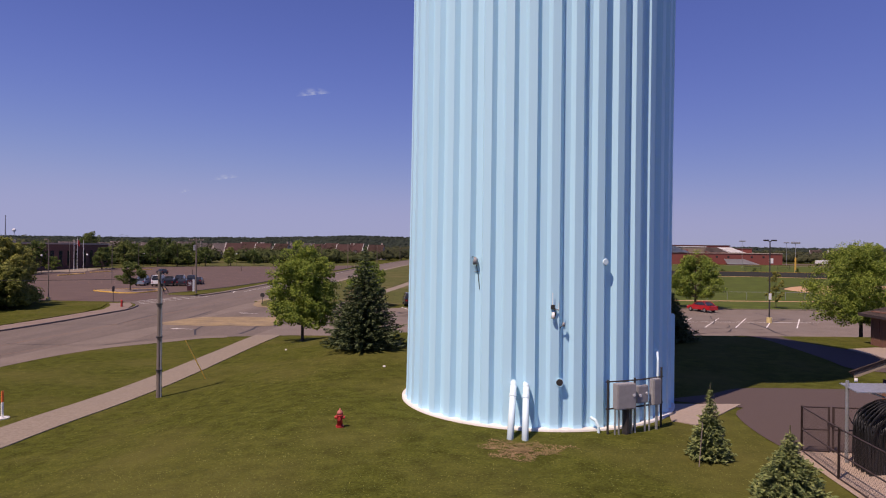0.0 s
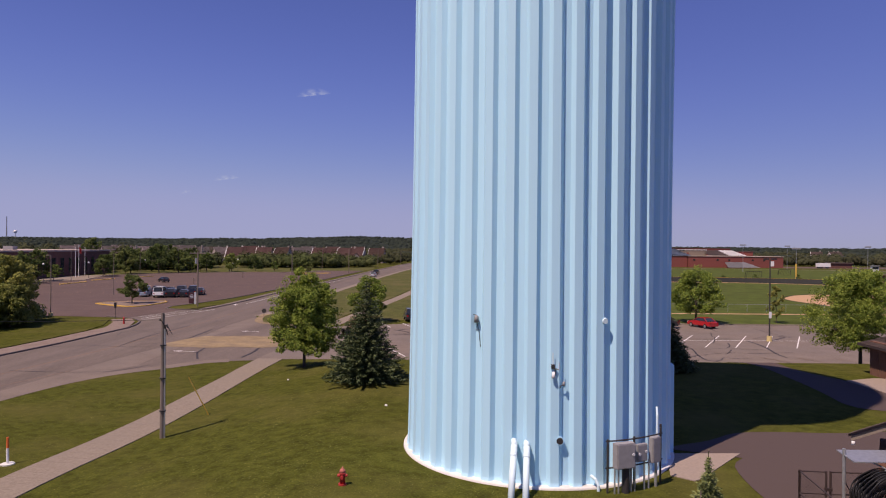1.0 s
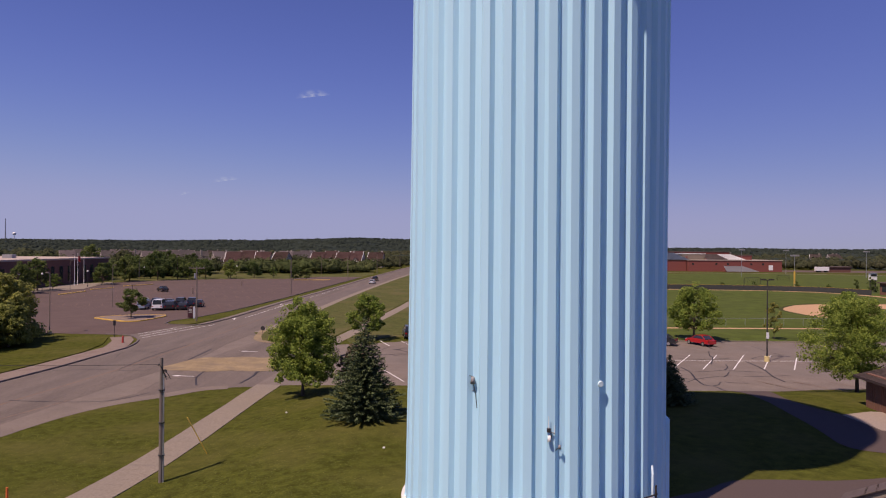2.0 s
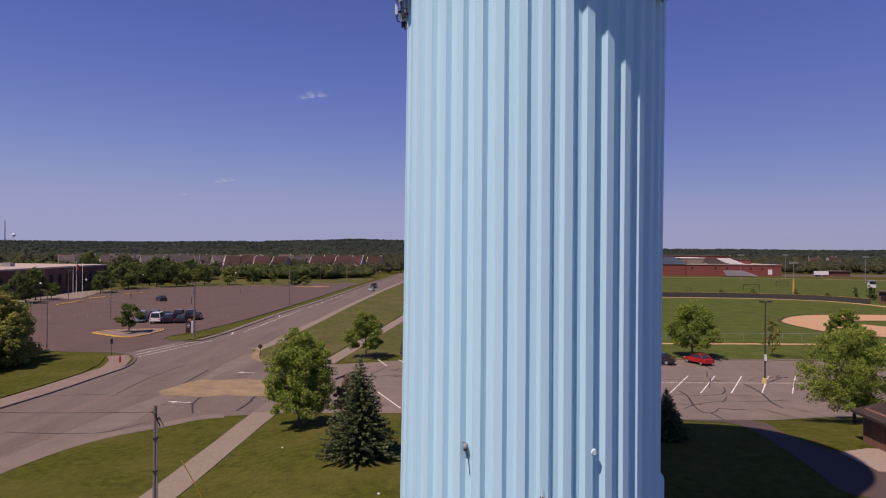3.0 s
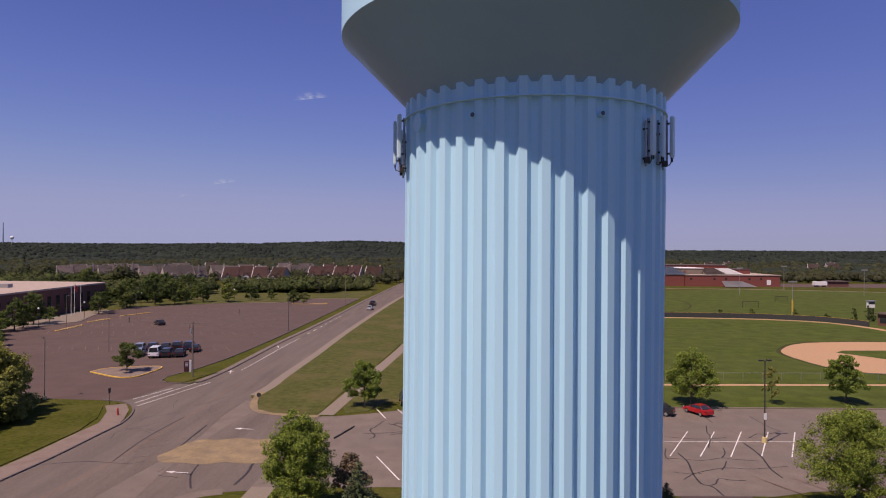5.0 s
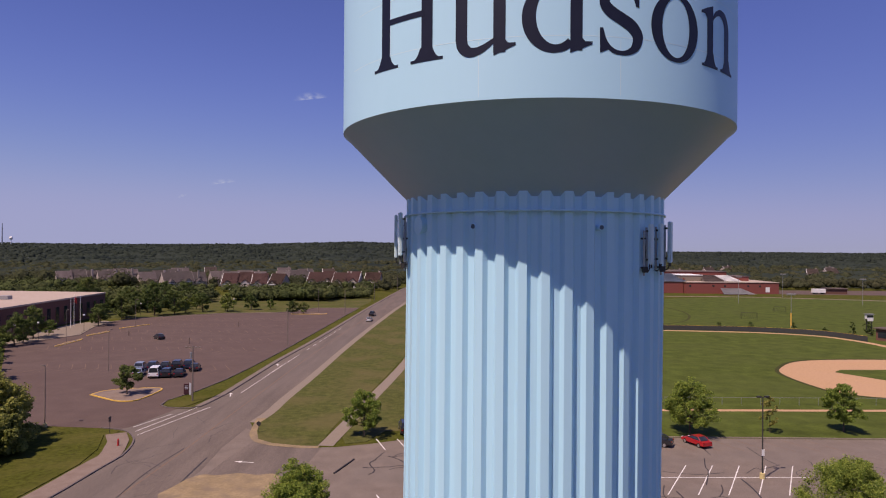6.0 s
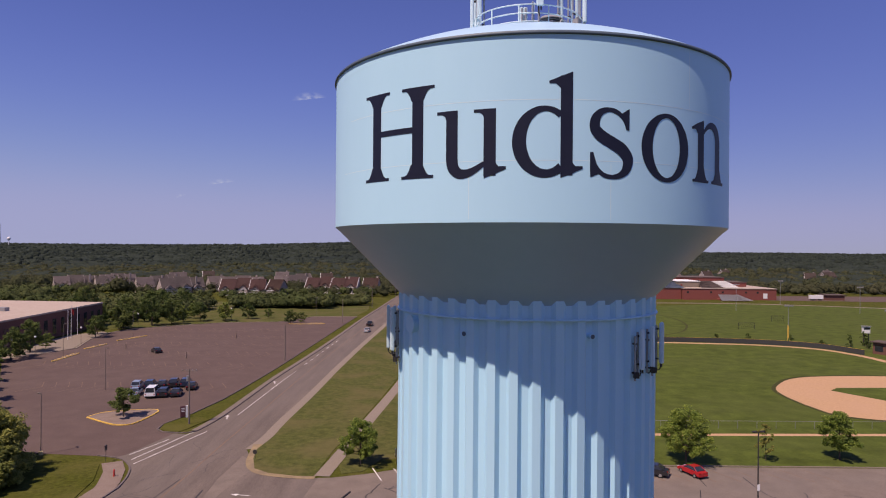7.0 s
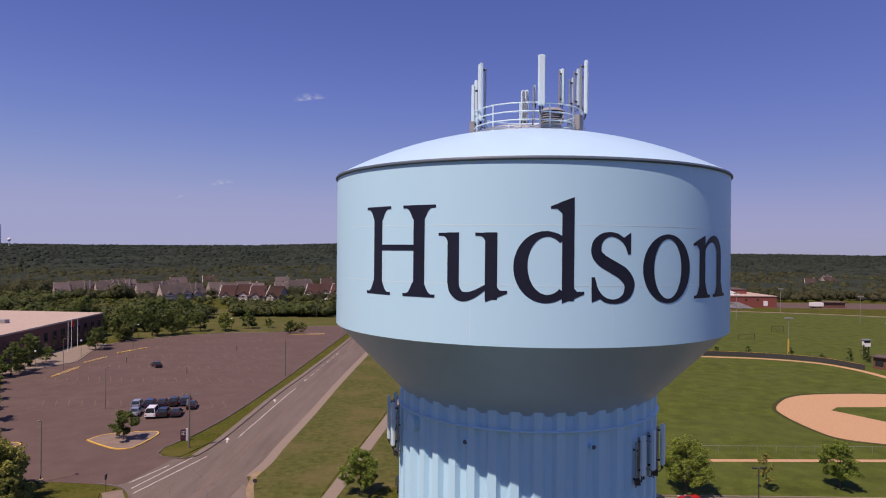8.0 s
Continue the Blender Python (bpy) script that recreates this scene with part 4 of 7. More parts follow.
N.done("navy painted letter n")

# ports, cover and doorway on the column
for a, z in ((-30.6, 26.30), (19.0, 26.28)):
    bm = tube(bmesh.new(), round_at(a, 5.2, z), round_at(a, 5.58, z), 0.11, seg=20)
    port = part("vent_port", bm, TOWER, tower)
    part("opening", tube(bmesh.new(), round_at(a, 5.56, z), round_at(a, 5.585, z), 0.085, seg=16), DARKSLATE, port)
part("round_cover", tube(bmesh.new(), round_at(-62, 5.3, 26.4), round_at(-62, 5.60, 26.4), 0.36, seg=28), TOWER, tower)
bm = tube(bmesh.new(), round_at(-0.6, 5.2, 3.25), round_at(-0.6, 5.60, 3.25), 0.15, seg=24)
port = part("vent_port", bm, TOWER, tower, "short pipe stub with a dark opening")
part("opening", tube(bmesh.new(), round_at(-0.6, 5.58, 3.25), round_at(-0.6, 5.605, 3.25), 0.118, seg=20), DARKMETAL, port)
a = radians(84)
bm = bmesh.new()
box(bm, -0.85, 0.85, -0.24, 0.0, 0.05, 3.75, 0.03)
bmesh.ops.transform(bm, matrix=Matrix.Translation(round_at(84, 5.30, TZ)) @ Matrix.Rotation(a, 4, "Z"), verts=bm.verts[:])
part("door_frame", bm, TOWER, tower, "projecting pale blue doorway surround")

# thin conduit up the column at the electrical boxes
part("conduit", pipe(bmesh.new(), [round_at(44, 5.62, 1.9), round_at(44, 5.60, 3.2), round_at(44.5, 5.58, 3.8), round_at(45.6, 5.5, 4.1)], 0.045), PANELP, tower)
part("conduit", pipe(bmesh.new(), [round_at(12.4, 5.95, 1.5), round_at(12.4, 5.95, 1.75), round_at(11.8, 5.85, 1.95), round_at(10.8, 5.65, 2.02)], 0.055), PANELP, tower)

# two drain pipes leaning on the column
for x0, x1, y0, y1, top in ((2.31, 2.53, 22.58, 23.72, 3.10), (2.80, 2.97, 22.46, 23.66, 3.06)):
    d = thing("drain_pipe", x0, y0, TZ, "pale blue round drain pipe against the tower", "pipe", "drain pipes")
    foot_at, head = Vector((0, 0, -0.1)), Vector((x1 - x0, y1 - y0, top - TZ))
    part("shaft", finish(tube(bmesh.new(), foot_at, head, 0.115, seg=18), True), PANELP, d)
    part("elbow", finish(tube(bmesh.new(), head - Vector((0, 0.02, 0.02)), head + Vector((0.02, 0.28, 0.10)), 0.115, 0.10, 18), True), PANELP, d)
    k = head.lerp(foot_at, 0.14)
    part("collar", tube(bmesh.new(), k, head.lerp(foot_at, 0.20), 0.132, seg=18), PANELP, d)


# ---- antennas ----
def panel_antenna(angle, r, z0, z1, w=0.28, d=0.14, mast=0.0, group="panel antennas on the column", label="pale blue panel antenna on a pipe mount", cables=True, swing=0):
    p = round_at(angle, r, z0)
    ant = thing("panel_antenna", TX + p.x, TY + p.y, z0, label, "antenna", group, angle + swing)
    h = z1 - z0
    part("panel", box(bmesh.new(), -w / 2, w / 2, -d, 0, 0, h, 0.035), PANELP, ant)
    bm = tube(bmesh.new(), (0, 0.14, -0.25 - mast), (0, 0.14, h * 0.92), 0.045, seg=10)
    part("mount_pipe", bm, GALV, ant)
    for z in (0.15, h - 0.3):
        part("bracket", box(bmesh.new(), -0.04, 0.04, -0.01, 0.17, z, z + 0.07), DARKMETAL, ant)
    if cables:
        for s in (-0.06, 0.05):
            part("connector", tube(bmesh.new(), (s, -0.06, -0.14), (s, -0.06, 0.02), 0.03, seg=8), DARKMETAL, ant)
        part("cable", pipe(bmesh.new(), [(-0.06, -0.06, -0.12), (-0.05, -0.02, -0.22), (0.02, 0.10, -0.28), (0.05, 0.22, -0.24 - mast * 0.5)], 0.022, 6), DARKMETAL, ant)
    return ant


for a, r, z0, z1 in ((-90, 5.94, 25.05, 26.95), (-76, 5.84, 25.15, 26.98), (-103, 5.9, 25.2, 26.8), (42.5, 5.74, 24.92, 26.45), (50.5, 5.74, 24.94, 26.50), (58, 5.86, 24.97, 26.60)):
    panel_antenna(a, r, z0, z1, w=0.26 if a < 0 else 0.24, swing=6 if a < 0 else -8)
for a in (-80, -92, 40, 55):
    m = thing("antenna_mount", TX, TY, TZ, "dark steel pipe mount bolted to the column", "antenna mount", "mounts on the column")
    part("upright", tube(bmesh.new(), round_at(a, 5.66, 24.5), round_at(a, 5.66, 26.2), 0.04, seg=8), GALV, m)
    for z in (24.8, 25.9):
        part("arm", tube(bmesh.new(), round_at(a, 5.3, z), round_at(a, 5.72, z), 0.035, seg=8), DARKMETAL, m)
    part("radio_unit", box(bmesh.new(), *[v for c in zip(round_at(a, 5.72, 24.62) - Vector((0.09, 0.09, 0)), round_at(a, 5.72, 24.62) + Vector((0.09, 0.09, 0.22))) for v in c]), DARKMETAL, m)
    part("cable", pipe(bmesh.new(), [round_at(a + 1, 5.62, 25.9), round_at(a + 2, 5.6, 25.4), round_at(a + 1, 5.62, 24.9), round_at(a + 2, 5.57, 24.6)], 0.014, 6), DARKMETAL, m)

# railing and antennas on the roof
rail = thing("roof_railing", TX, TY, TZ, "round white guard rail on the tank roof", "railing")
RR = 2.35
rz = dome_z(RR)
for h in (0.38, 0.72, 1.07):
    bm = bmesh.new()
    pipe(bm, [round_at(a, RR, rz + h) for a in range(0, 361, 8)], 0.03, 8)
    part("rail", finish(bm, True), PANELP, rail)
for a in range(-75, 285, 30):
    part("post", tube(bmesh.new(), round_at(a, RR, rz - 0.05), round_at(a, RR, rz + 1.08), 0.03, seg=8), PANELP, rail)
bm = bmesh.new()
for k in range(7):
    pipe(bm, [round_at(a + 2 * math.sin(k * 2.1 + a), RR + 0.10 * math.sin(k + a * 0.05), rz + 0.04 + (0.05 * k + 0.02 * k * math.sin(a * 0.11 + k)) * (1.6 if a > 25 else 0.45)) for a in range(-80, 110, 5)], 0.013, 5)
tagged(part("roof_cables", bm, GALV), "grey cables looped round the roof railing", "cable", kind="stuff").location = (TX, TY, TZ)
for a, r, z0, z1, w in ((-74, 2.14, 38.95, 41.45, 0.30), (-98, 2.34, 38.8, 40.75, 0.22), (-112, 2.32, 39.1, 41.1, 0.22), (4, 2.65, 39.2, 41.25, 0.29), (82, 2.42, 39.35, 41.7, 0.28), (98, 2.60, 39.6, 41.4, 0.14), (136.5, 2.6, 40.3, 41.95, 0.24), (112, 2.52, 40.0, 41.7, 0.13), (122, 2.6, 40.0, 41.4, 0.13), (178, 2.6, 39.6, 41.1, 0.18), (174, 2.6, 39.6, 41.1, 0.18), (166, 2.5, 40.4, 41.3, 0.14)):
    panel_antenna(a, r, z0, z1, w, 0.16, mast=max(0.0, z0 - dome_z(r) - 0.25), group="panel antennas on the roof", label="tall pale panel antenna on a roof mast")
for a, r, z in ((-95, 2.45, 38.75), (60, 2.35, 38.95), (95, 2.3, 39.0), (50, 2.5, 38.7)):
    p = round_at(a, r, z)
    ru = thing("radio_unit", TX + p.x, TY + p.y, dome_z(r), "pale grey radio cabinet strapped beside antennas", "radio unit", "radio units", a)
    part("case", box(bmesh.new(), -0.16, 0.16, -0.12, 0.12, 0.1, 0.75, 0.02), GREYBOX, ru)
    part("foot", box(bmesh.new(), -0.1, 0.1, -0.1, 0.1, -0.1, 0.1), GALV, ru)
hv = thing("roof_vent", TX + 1.0, TY - 0.3, dome_z(1.0) - 0.04, "dark capped roof vent on a pale collar", "roof vent")
part("neck", tube(bmesh.new(), (0, 0, 0), (0, 0, 0.55), 0.42, seg=28), GREYBOX, hv)
for k in range(5):
    part("louvre", tube(bmesh.new(), (0, 0, 0.52 + 0.10 * k), (0, 0, 0.59 + 0.10 * k), 0.54, 0.46, seg=28), GREYBOX, hv)
part("core", tube(bmesh.new(), (0, 0, 0.5), (0, 0, 1.02), 0.43, seg=20), DARKMETAL, hv)
part("cap", tube(bmesh.new(), (0, 0, 1.0), (0, 0, 1.14), 0.60, 0.42, seg=28), GREYBOX, hv)

# small antennas on the flank of the column
lamp1 = thing("wall_antenna", TX, TY, TZ, "small white antenna on a bracket with trailing cable", "antenna")
part("bracket", tube(bmesh.new(), round_at(-32.9, 5.3, 7.55), round_at(-32.9, 5.56, 7.55), 0.03, seg=8), GALV, lamp1)
part("dome_head", finish(tube(bmesh.new(), round_at(-32.9, 5.54, 7.36), round_at(-32.9, 5.58, 7.62), 0.10, 0.05, seg=16), True), GREYBOX, lamp1)
part("rod", tube(bmesh.new(), round_at(-35.6, 5.54, 7.64), round_at(-32.7, 5.56, 7.62), 0.012, seg=6), DARKMETAL, lamp1)
part("rod", tube(bmesh.new(), round_at(-34.2, 5.46, 7.08), round_at(-31.8, 5.46, 7.08), 0.010, seg=6), GALV, lamp1)
part("cable", pipe(bmesh.new(), [round_at(-32.7, 5.56, 7.4), round_at(-32.2, 5.47, 7.0), round_at(-31.6, 5.46, 6.45)], 0.012, 6), DARKMETAL, lamp1)
lamp2 = thing("wall_antenna", TX, TY, TZ, "round white fitting on a short arm", "antenna")
part("arm", tube(bmesh.new(), round_at(16.7, 5.2, 7.5), round_at(16.7, 5.50, 7.5), 0.04, seg=8), GALV, lamp2)
part("head", tube(bmesh.new(), round_at(16.7, 5.46, 7.5), round_at(16.7, 5.56, 7.5), 0.13, 0.10, seg=18), PANELP, lamp2)
lamp3 = thing("wall_antenna", TX, TY, TZ, "whip antennas and camera on a bent bracket", "antenna")
part("arm", tube(bmesh.new(), round_at(-2.8, 5.3, 5.85), round_at(-3.3, 5.68, 5.9), 0.03, seg=8), GALV, lamp3)
part("arm", tube(bmesh.new(), round_at(-3.3, 5.66, 5.86), round_at(-1.2, 5.64, 5.80), 0.02, seg=8), GALV, lamp3)
part("junction_box", box(bmesh.new(), *[v for c in zip(round_at(-3.4, 5.65, 5.84) - Vector((0.06, 0.06, 0)), round_at(-3.4, 5.65, 5.84) + Vector((0.06, 0.06, 0.14))) for v in c]), DARKMETAL, lamp3)
part("whip", tube(bmesh.new(), round_at(-3.4, 5.66, 5.98), round_at(-3.4, 5.66, 6.40), 0.012, seg=6), TRIMW, lamp3)
part("whip", tube(bmesh.new(), round_at(-1.2, 5.64, 5.75), round_at(-1.2, 5.65, 6.08), 0.012, seg=6), TRIMW, lamp3)
part("camera_head", finish(tube(bmesh.new(), round_at(-3.2, 5.68, 5.50), round_at(-3.1, 5.62, 5.72), 0.07, 0.05, seg=12), True), TRIMW, lamp3)
part("camera_head", finish(tube(bmesh.new(), round_at(0.6, 5.56, 5.22), round_at(0.8, 5.56, 5.36), 0.05, 0.04, seg=12), True), GREYBOX, lamp3)
part("cable", pipe(bmesh.new(), [round_at(-2.6, 5.62, 5.8), round_at(-1.9, 5.50, 5.4), round_at(-1.0, 5.50, 5.05), round_at(-0.2, 5.52, 5.2), round_at(0.6, 5.54, 5.25)], 0.016, 6), DARKMETAL, lamp3)

# electrical rack
rack = thing("electrical_rack", TX, TY, TZ, "rack of dark posts with grey electrical boxes", "electrical rack")
for a, top in ((14.7, 3.42), (24.9, 3.44), (37.6, 3.70)):
    part("post", tube(bmesh.new(), round_at(a, 6.15, 1.5), round_at(a, 6.15, top), 0.04, seg=8), DARKMETAL, rack)
for z in (2.42, 3.36):
    part("cross_rail", pipe(bmesh.new(), [round_at(a, 6.15, z) for a in np.linspace(14.0, 38.4, 8)], 0.028, 6), DARKMETAL, rack)


def enclosure(a, z0, z1, w, d, name, label):
    bm = bmesh.new()
    box(bm, -w / 2, w / 2, -d, 0.0, 0, z1 - z0, 0.02)
    m = Matrix.Translation(round_at(a, 6.18, z0)) @ Matrix.Rotation(radians(a), 4, "Z")
    bmesh.ops.transform(bm, matrix=m, verts=bm.verts[:])
    b = part(name, bm, GREYBOX, rack, label)
    bm = bmesh.new()
    box(bm, -w / 2 + 0.04, w / 2 - 0.04, -d - 0.012, -d, 0.04, z1 - z0 - 0.04)
    bmesh.ops.transform(bm, matrix=m, verts=bm.verts[:])
    part("door", bm, GREYBOX, b)
    return b, m


for spec in ((19.7, 2.44, 3.32, 0.76, 0.30, "meter_cabinet", "large grey meter cabinet"), (27.0, 2.56, 3.18, 0.50, 0.14, "switch_box", "grey switch box"), (33.0, 2.44, 3.36, 0.44, 0.20, "breaker_box", "upright grey breaker box")):
    b, m = enclosure(*spec)
    for u, v in ((spec[3] * 0.34, 0.55), (-spec[3] * 0.25, 0.45)) if spec[0] > 25 and spec[0] < 30 else ((spec[3] * 0.36, 0.55),) if spec[0] < 25 else ():
        bm = tube(bmesh.new(), (u, -spec[4] - 0.032, v * (spec[2] - spec[1])), (u, -spec[4], v * (spec[2] - spec[1])), 0.052, seg=16)
        bmesh.ops.transform(bm, matrix=m, verts=bm.verts[:])
        part("dial", bm, LAMPGLASS, b)
for a, z, r in ((16.6, 2.5, 0.03), (18.0, 2.5, 0.03), (20.6, 2.5, 0.13), (22.6, 2.5, 0.05), (24.2, 2.5, 0.03), (28.2, 2.6, 0.035), (30.2, 2.6, 0.03), (33.6, 2.45, 0.05)):
    part("riser_pipe", tube(bmesh.new(), round_at(a, 6.28, 1.48), round_at(a, 6.28, z), r, seg=10), GALV if r < 0.1 else DARKMETAL, rack)


# ---- trees ----
def leaves(rng, centres, radii, per, size, flat=0.6):
    """Small leaf quads scattered in clumps: vertices and faces."""
    n = len(centres) * per
    c = np.repeat(np.array(centres), per, axis=0)
    r = np.repeat(np.array(radii), per)
    d = rng.normal(size=(n, 3))
    d /= np.linalg.norm(d, axis=1)[:, None]
    pos = c + d * (r * rng.uniform(0.25, 1.0, n) ** 0.5)[:, None] * np.array([1, 1, 0.8])
    face = d * 0.7 + np.array([0, 0, 0.55]) + rng.normal(size=(n, 3)) * 0.5
    u = np.cross(face, rng.normal(size=(n, 3)))
    u /= np.linalg.norm(u, axis=1)[:, None]
    w = np.cross(face, u)
    w /= np.linalg.norm(w, axis=1)[:, None]
    s = size * rng.uniform(0.6, 1.3, n)[:, None]
    v = np.stack([pos - u * s * 0.5, pos + w * s * flat * 0.5, pos + u * s * 0.5, pos - w * s * flat * 0.5], axis=1).reshape(-1, 3)
    f = np.arange(n * 4).reshape(-1, 4)
    return v.tolist(), f.tolist()


def broadleaf(name, x, y, height, width, trunk_h, seed, material, label, clumps=70, per=70, leaf=0.30, trunk_r=0.14, group="", squash=1.0, z=None, lean=0.0):
    """A tapered trunk whose limbs each carry a lobe of leaf sprays, with gaps between and an uneven outline."""
    rng = np.random.default_rng(seed)
    t = thing(name, x, y, land(x, y) if z is None else z, label, "tree", group)
    ch = (height - trunk_h) * squash
    lobes = max(10, clumps // 9)
    centres, radii, arms = [], [], []
    for k in range(lobes):
        h = min(0.97, max(0.04, (k + 0.5) / lobes + rng.uniform(-0.10, 0.10)))
        girth = width * 0.5 * float(np.interp(h, (0.0, 0.16, 0.38, 0.62, 0.82, 1.0), (0.70, 0.96, 1.0, 0.90, 0.68, 0.26)))
        a = k * 2.399 + rng.uniform(-0.5, 0.5)
        size = width * rng.uniform(0.15, 0.25) * (1.0 if h < 0.8 else 0.8)
        out = max(0.0, girth * rng.uniform(0.92, 1.16) - size * 0.8) if k % 4 else girth * rng.uniform(0.1, 0.4)
        c = np.array((out * math.cos(a) + lean * h, out * math.sin(a), trunk_h + ch * h - size * 0.15))
        tips = []
        for _ in range(max(3, clumps // lobes)):
            d = rng.normal(size=3) + np.array((0.5 * math.cos(a), 0.5 * math.sin(a), 0.45))
            d /= np.linalg.norm(d)
            p = c + d * size * rng.uniform(0.55, 1.2) * np.array((1.0, 1.0, 0.85))
            p[2] = max(p[2], trunk_h + rng.uniform(0.0, 0.25) * width * 0.3)
            tips.append(p)
            centres.append(tuple(p))
            radii.append(width * rng.uniform(0.05, 0.125))
        arms.append((c, tips, h))
    bm = bmesh.new()
    crown = trunk_h + ch * 0.30
    tube(bm, (0, 0, -0.1), (lean * 0.3, 0, crown), trunk_r, trunk_r * 0.66, 10)
    tube(bm, (lean * 0.3, 0, crown), (lean, 0, trunk_h + ch * 0.88), trunk_r * 0.66, trunk_r * 0.12, 7)
    for c, tips, h in arms:
        base = trunk_h * 0.92 + ch * max(0.0, h - 0.22) * 0.8
        knee = Vector((c[0] * 0.5 + lean * h * 0.5, c[1] * 0.5, base + (c[2] - base) * 0.36))
        root = Vector((lean * h * 0.5, 0, base))
        tube(bm, root, knee, trunk_r * (0.44 - 0.25 * h), trunk_r * (0.30 - 0.16 * h), 6)
        tube(bm, knee, Vector(c), trunk_r * (0.30 - 0.16 * h), trunk_r * 0.09, 5)
        for p in tips[:3]:
            tube(bm, Vector(c), Vector(p), trunk_r * 0.09, trunk_r * 0.03, 4)
    part("trunk", bm, BARK, t)
    v, f = leaves(rng, centres, radii, per, leaf * 1.25)
    raw("crown", v, f, material, t)
    return t


def spruce(name, x, y, height, width, seed, material, label, dense=1.0, size=0.30, leader=0.0):
    """Tiers of drooping boughs round a straight stem."""
    rng = np.random.default_rng(seed)
    t = thing(name, x, y, land(x, y), label, "spruce", "spruces")
    part("trunk", tube(bmesh.new(), (0, 0, -0.1), (0, 0, height * 0.97 + leader), 0.035 * height * 0.6, 0.01, 8), BARK, t)
    pos, way, out = [], [], []
    tiers = int(13 * dense + 9)
    for k in range(tiers):
        s = k / (tiers - 1)
        z = 0.04 * height + s * height * 0.93
        reach = width * 0.5 * (1 - s) ** 0.97 * rng.uniform(0.9, 1.1) + 0.03 * width
        boughs = max(5, int(15 * (1 - s) + 5))
        for b in range(boughs):
            a = 2 * math.pi * (b + rng.uniform(-0.35, 0.35)) / boughs + k * 0.7
            ln = reach * rng.uniform(0.72, 1.12)
            steps = max(3, int(ln / (size * 0.30)))
            for q in range(1, steps + 1):
                f = q / steps
                r = ln * f
                base = np.array((r * math.cos(a), r * math.sin(a), z - 0.18 * ln * f + 0.22 * ln * f * f))
                for _ in range(5):
                    side = rng.normal(size=3) * np.array((0.55, 0.55, 0.30)) + np.array((math.cos(a) * 0.8, math.sin(a) * 0.8, 0.05))
                    pos.append(base + rng.normal(size=3) * size * 0.20)
                    way.append(side)
                    out.append(size * rng.uniform(0.6, 1.2) * (0.75 + 0.35 * (1 - s)))
    for q in range(14):
        pos.append(np.array((0, 0, height * 0.93 + (0.07 * height + leader) * q / 14)))
        way.append(np.array((rng.normal() * 0.4, rng.normal() * 0.4, 1.0)))
        out.append(size * 0.7)
    pos, way, out = np.array(pos), np.array(way), np.array(out)[:, None]
    way /= np.linalg.norm(way, axis=1)[:, None]
    w = np.cross(way, rng.normal(size=way.shape) * 0.6 + np.array([0, 0, 1.0]))
    w /= np.linalg.norm(w, axis=1)[:, None]
    v = np.stack([pos - way * out * 0.4, pos + w * out * 0.17, pos + way * out * 0.6, pos - w * out * 0.17], axis=1).reshape(-1, 3)
    raw("crown", v.tolist(), np.arange(len(v)).reshape(-1, 4).tolist(), material, t)
    return t


broadleaf("maple_tree", -11.3, 54.0, 7.2, 5.5, 1.35, 3, LEAF, "bright green young maple on the lawn beside a path", 360, 130, 0.135, 0.13, "maples")
broadleaf("crabapple_tree", -7.3, 56.2, 3.5, 3.0, 0.8, 5, PURPLE, "low brownish pink blossoming tree behind a spruce", 120, 60, 0.16, 0.09)
spruce("spruce_tree", -4.95, 42.5, 6.5, 4.9, 7, NEEDLE, "broad dark green spruce on the lawn", 1.5, 0.22)
spruce("spruce_tree", 16.2, 47.4, 3.4, 3.2, 8, NEEDLE, "dark green spruce standing in the tower's shade", 1.1, 0.22)
spruce("spruce_tree", 8.25, 20.7, 2.12, 1.22, 9, NEEDLE2, "small young spruce held by a thin stake", 0.8, 0.13, 0.24)
spruce("spruce_tree", 8.95, 17.3, 1.72, 1.85, 10, NEEDLE2, "small bushy young spruce on the lawn", 0.9, 0.14, 0.22)
st = thing("tree_stake", 7.62, 19.9, 1.55, "thin pale wooden stake leaning on a young spruce", "stake")
part("shaft", tube(bmesh.new(), (0, 0, -0.1), (0.26, 0.42, 1.2), 0.013, seg=6), WOODPOLE, st)
broadleaf("maple_tree", 33.6, 54.0, 7.2, 6.6, 1.4, 21, LEAF, "broad green maple beside the car park", 380, 150, 0.12, 0.15, "maples")
broadleaf("maple_tree", 34.8, 92.6, 6.9, 6.6, 1.7, 22, LEAF, "rounded green maple beyond a red parked car", 220, 90, 0.19, 0.16, "maples")
broadleaf("sapling", 46.4, 93.6, 5.0, 2.3, 1.0, 23, YOUNG, "thin yellowish sapling on the grass", 60, 60, 0.15, 0.05)
broadleaf("maple_tree", 57.2, 94.3, 6.3, 4.9, 1.7, 24, LEAF, "young green maple on the grass strip", 170, 80, 0.19, 0.13, "maples")
broadleaf("maple_tree", -10.2, 90.9, 5.6, 4.9, 1.4, 25, LEAF, "young green tree beside the footpath", 170, 80, 0.19, 0.12, "maples")
broadleaf("maple_tree", -54.0, 115.4, 4.5, 4.6, 1.3, 26, LEAFD, "small round tree on a car park island", 80, 70, 0.25, 0.12, "maples", z=0.15)
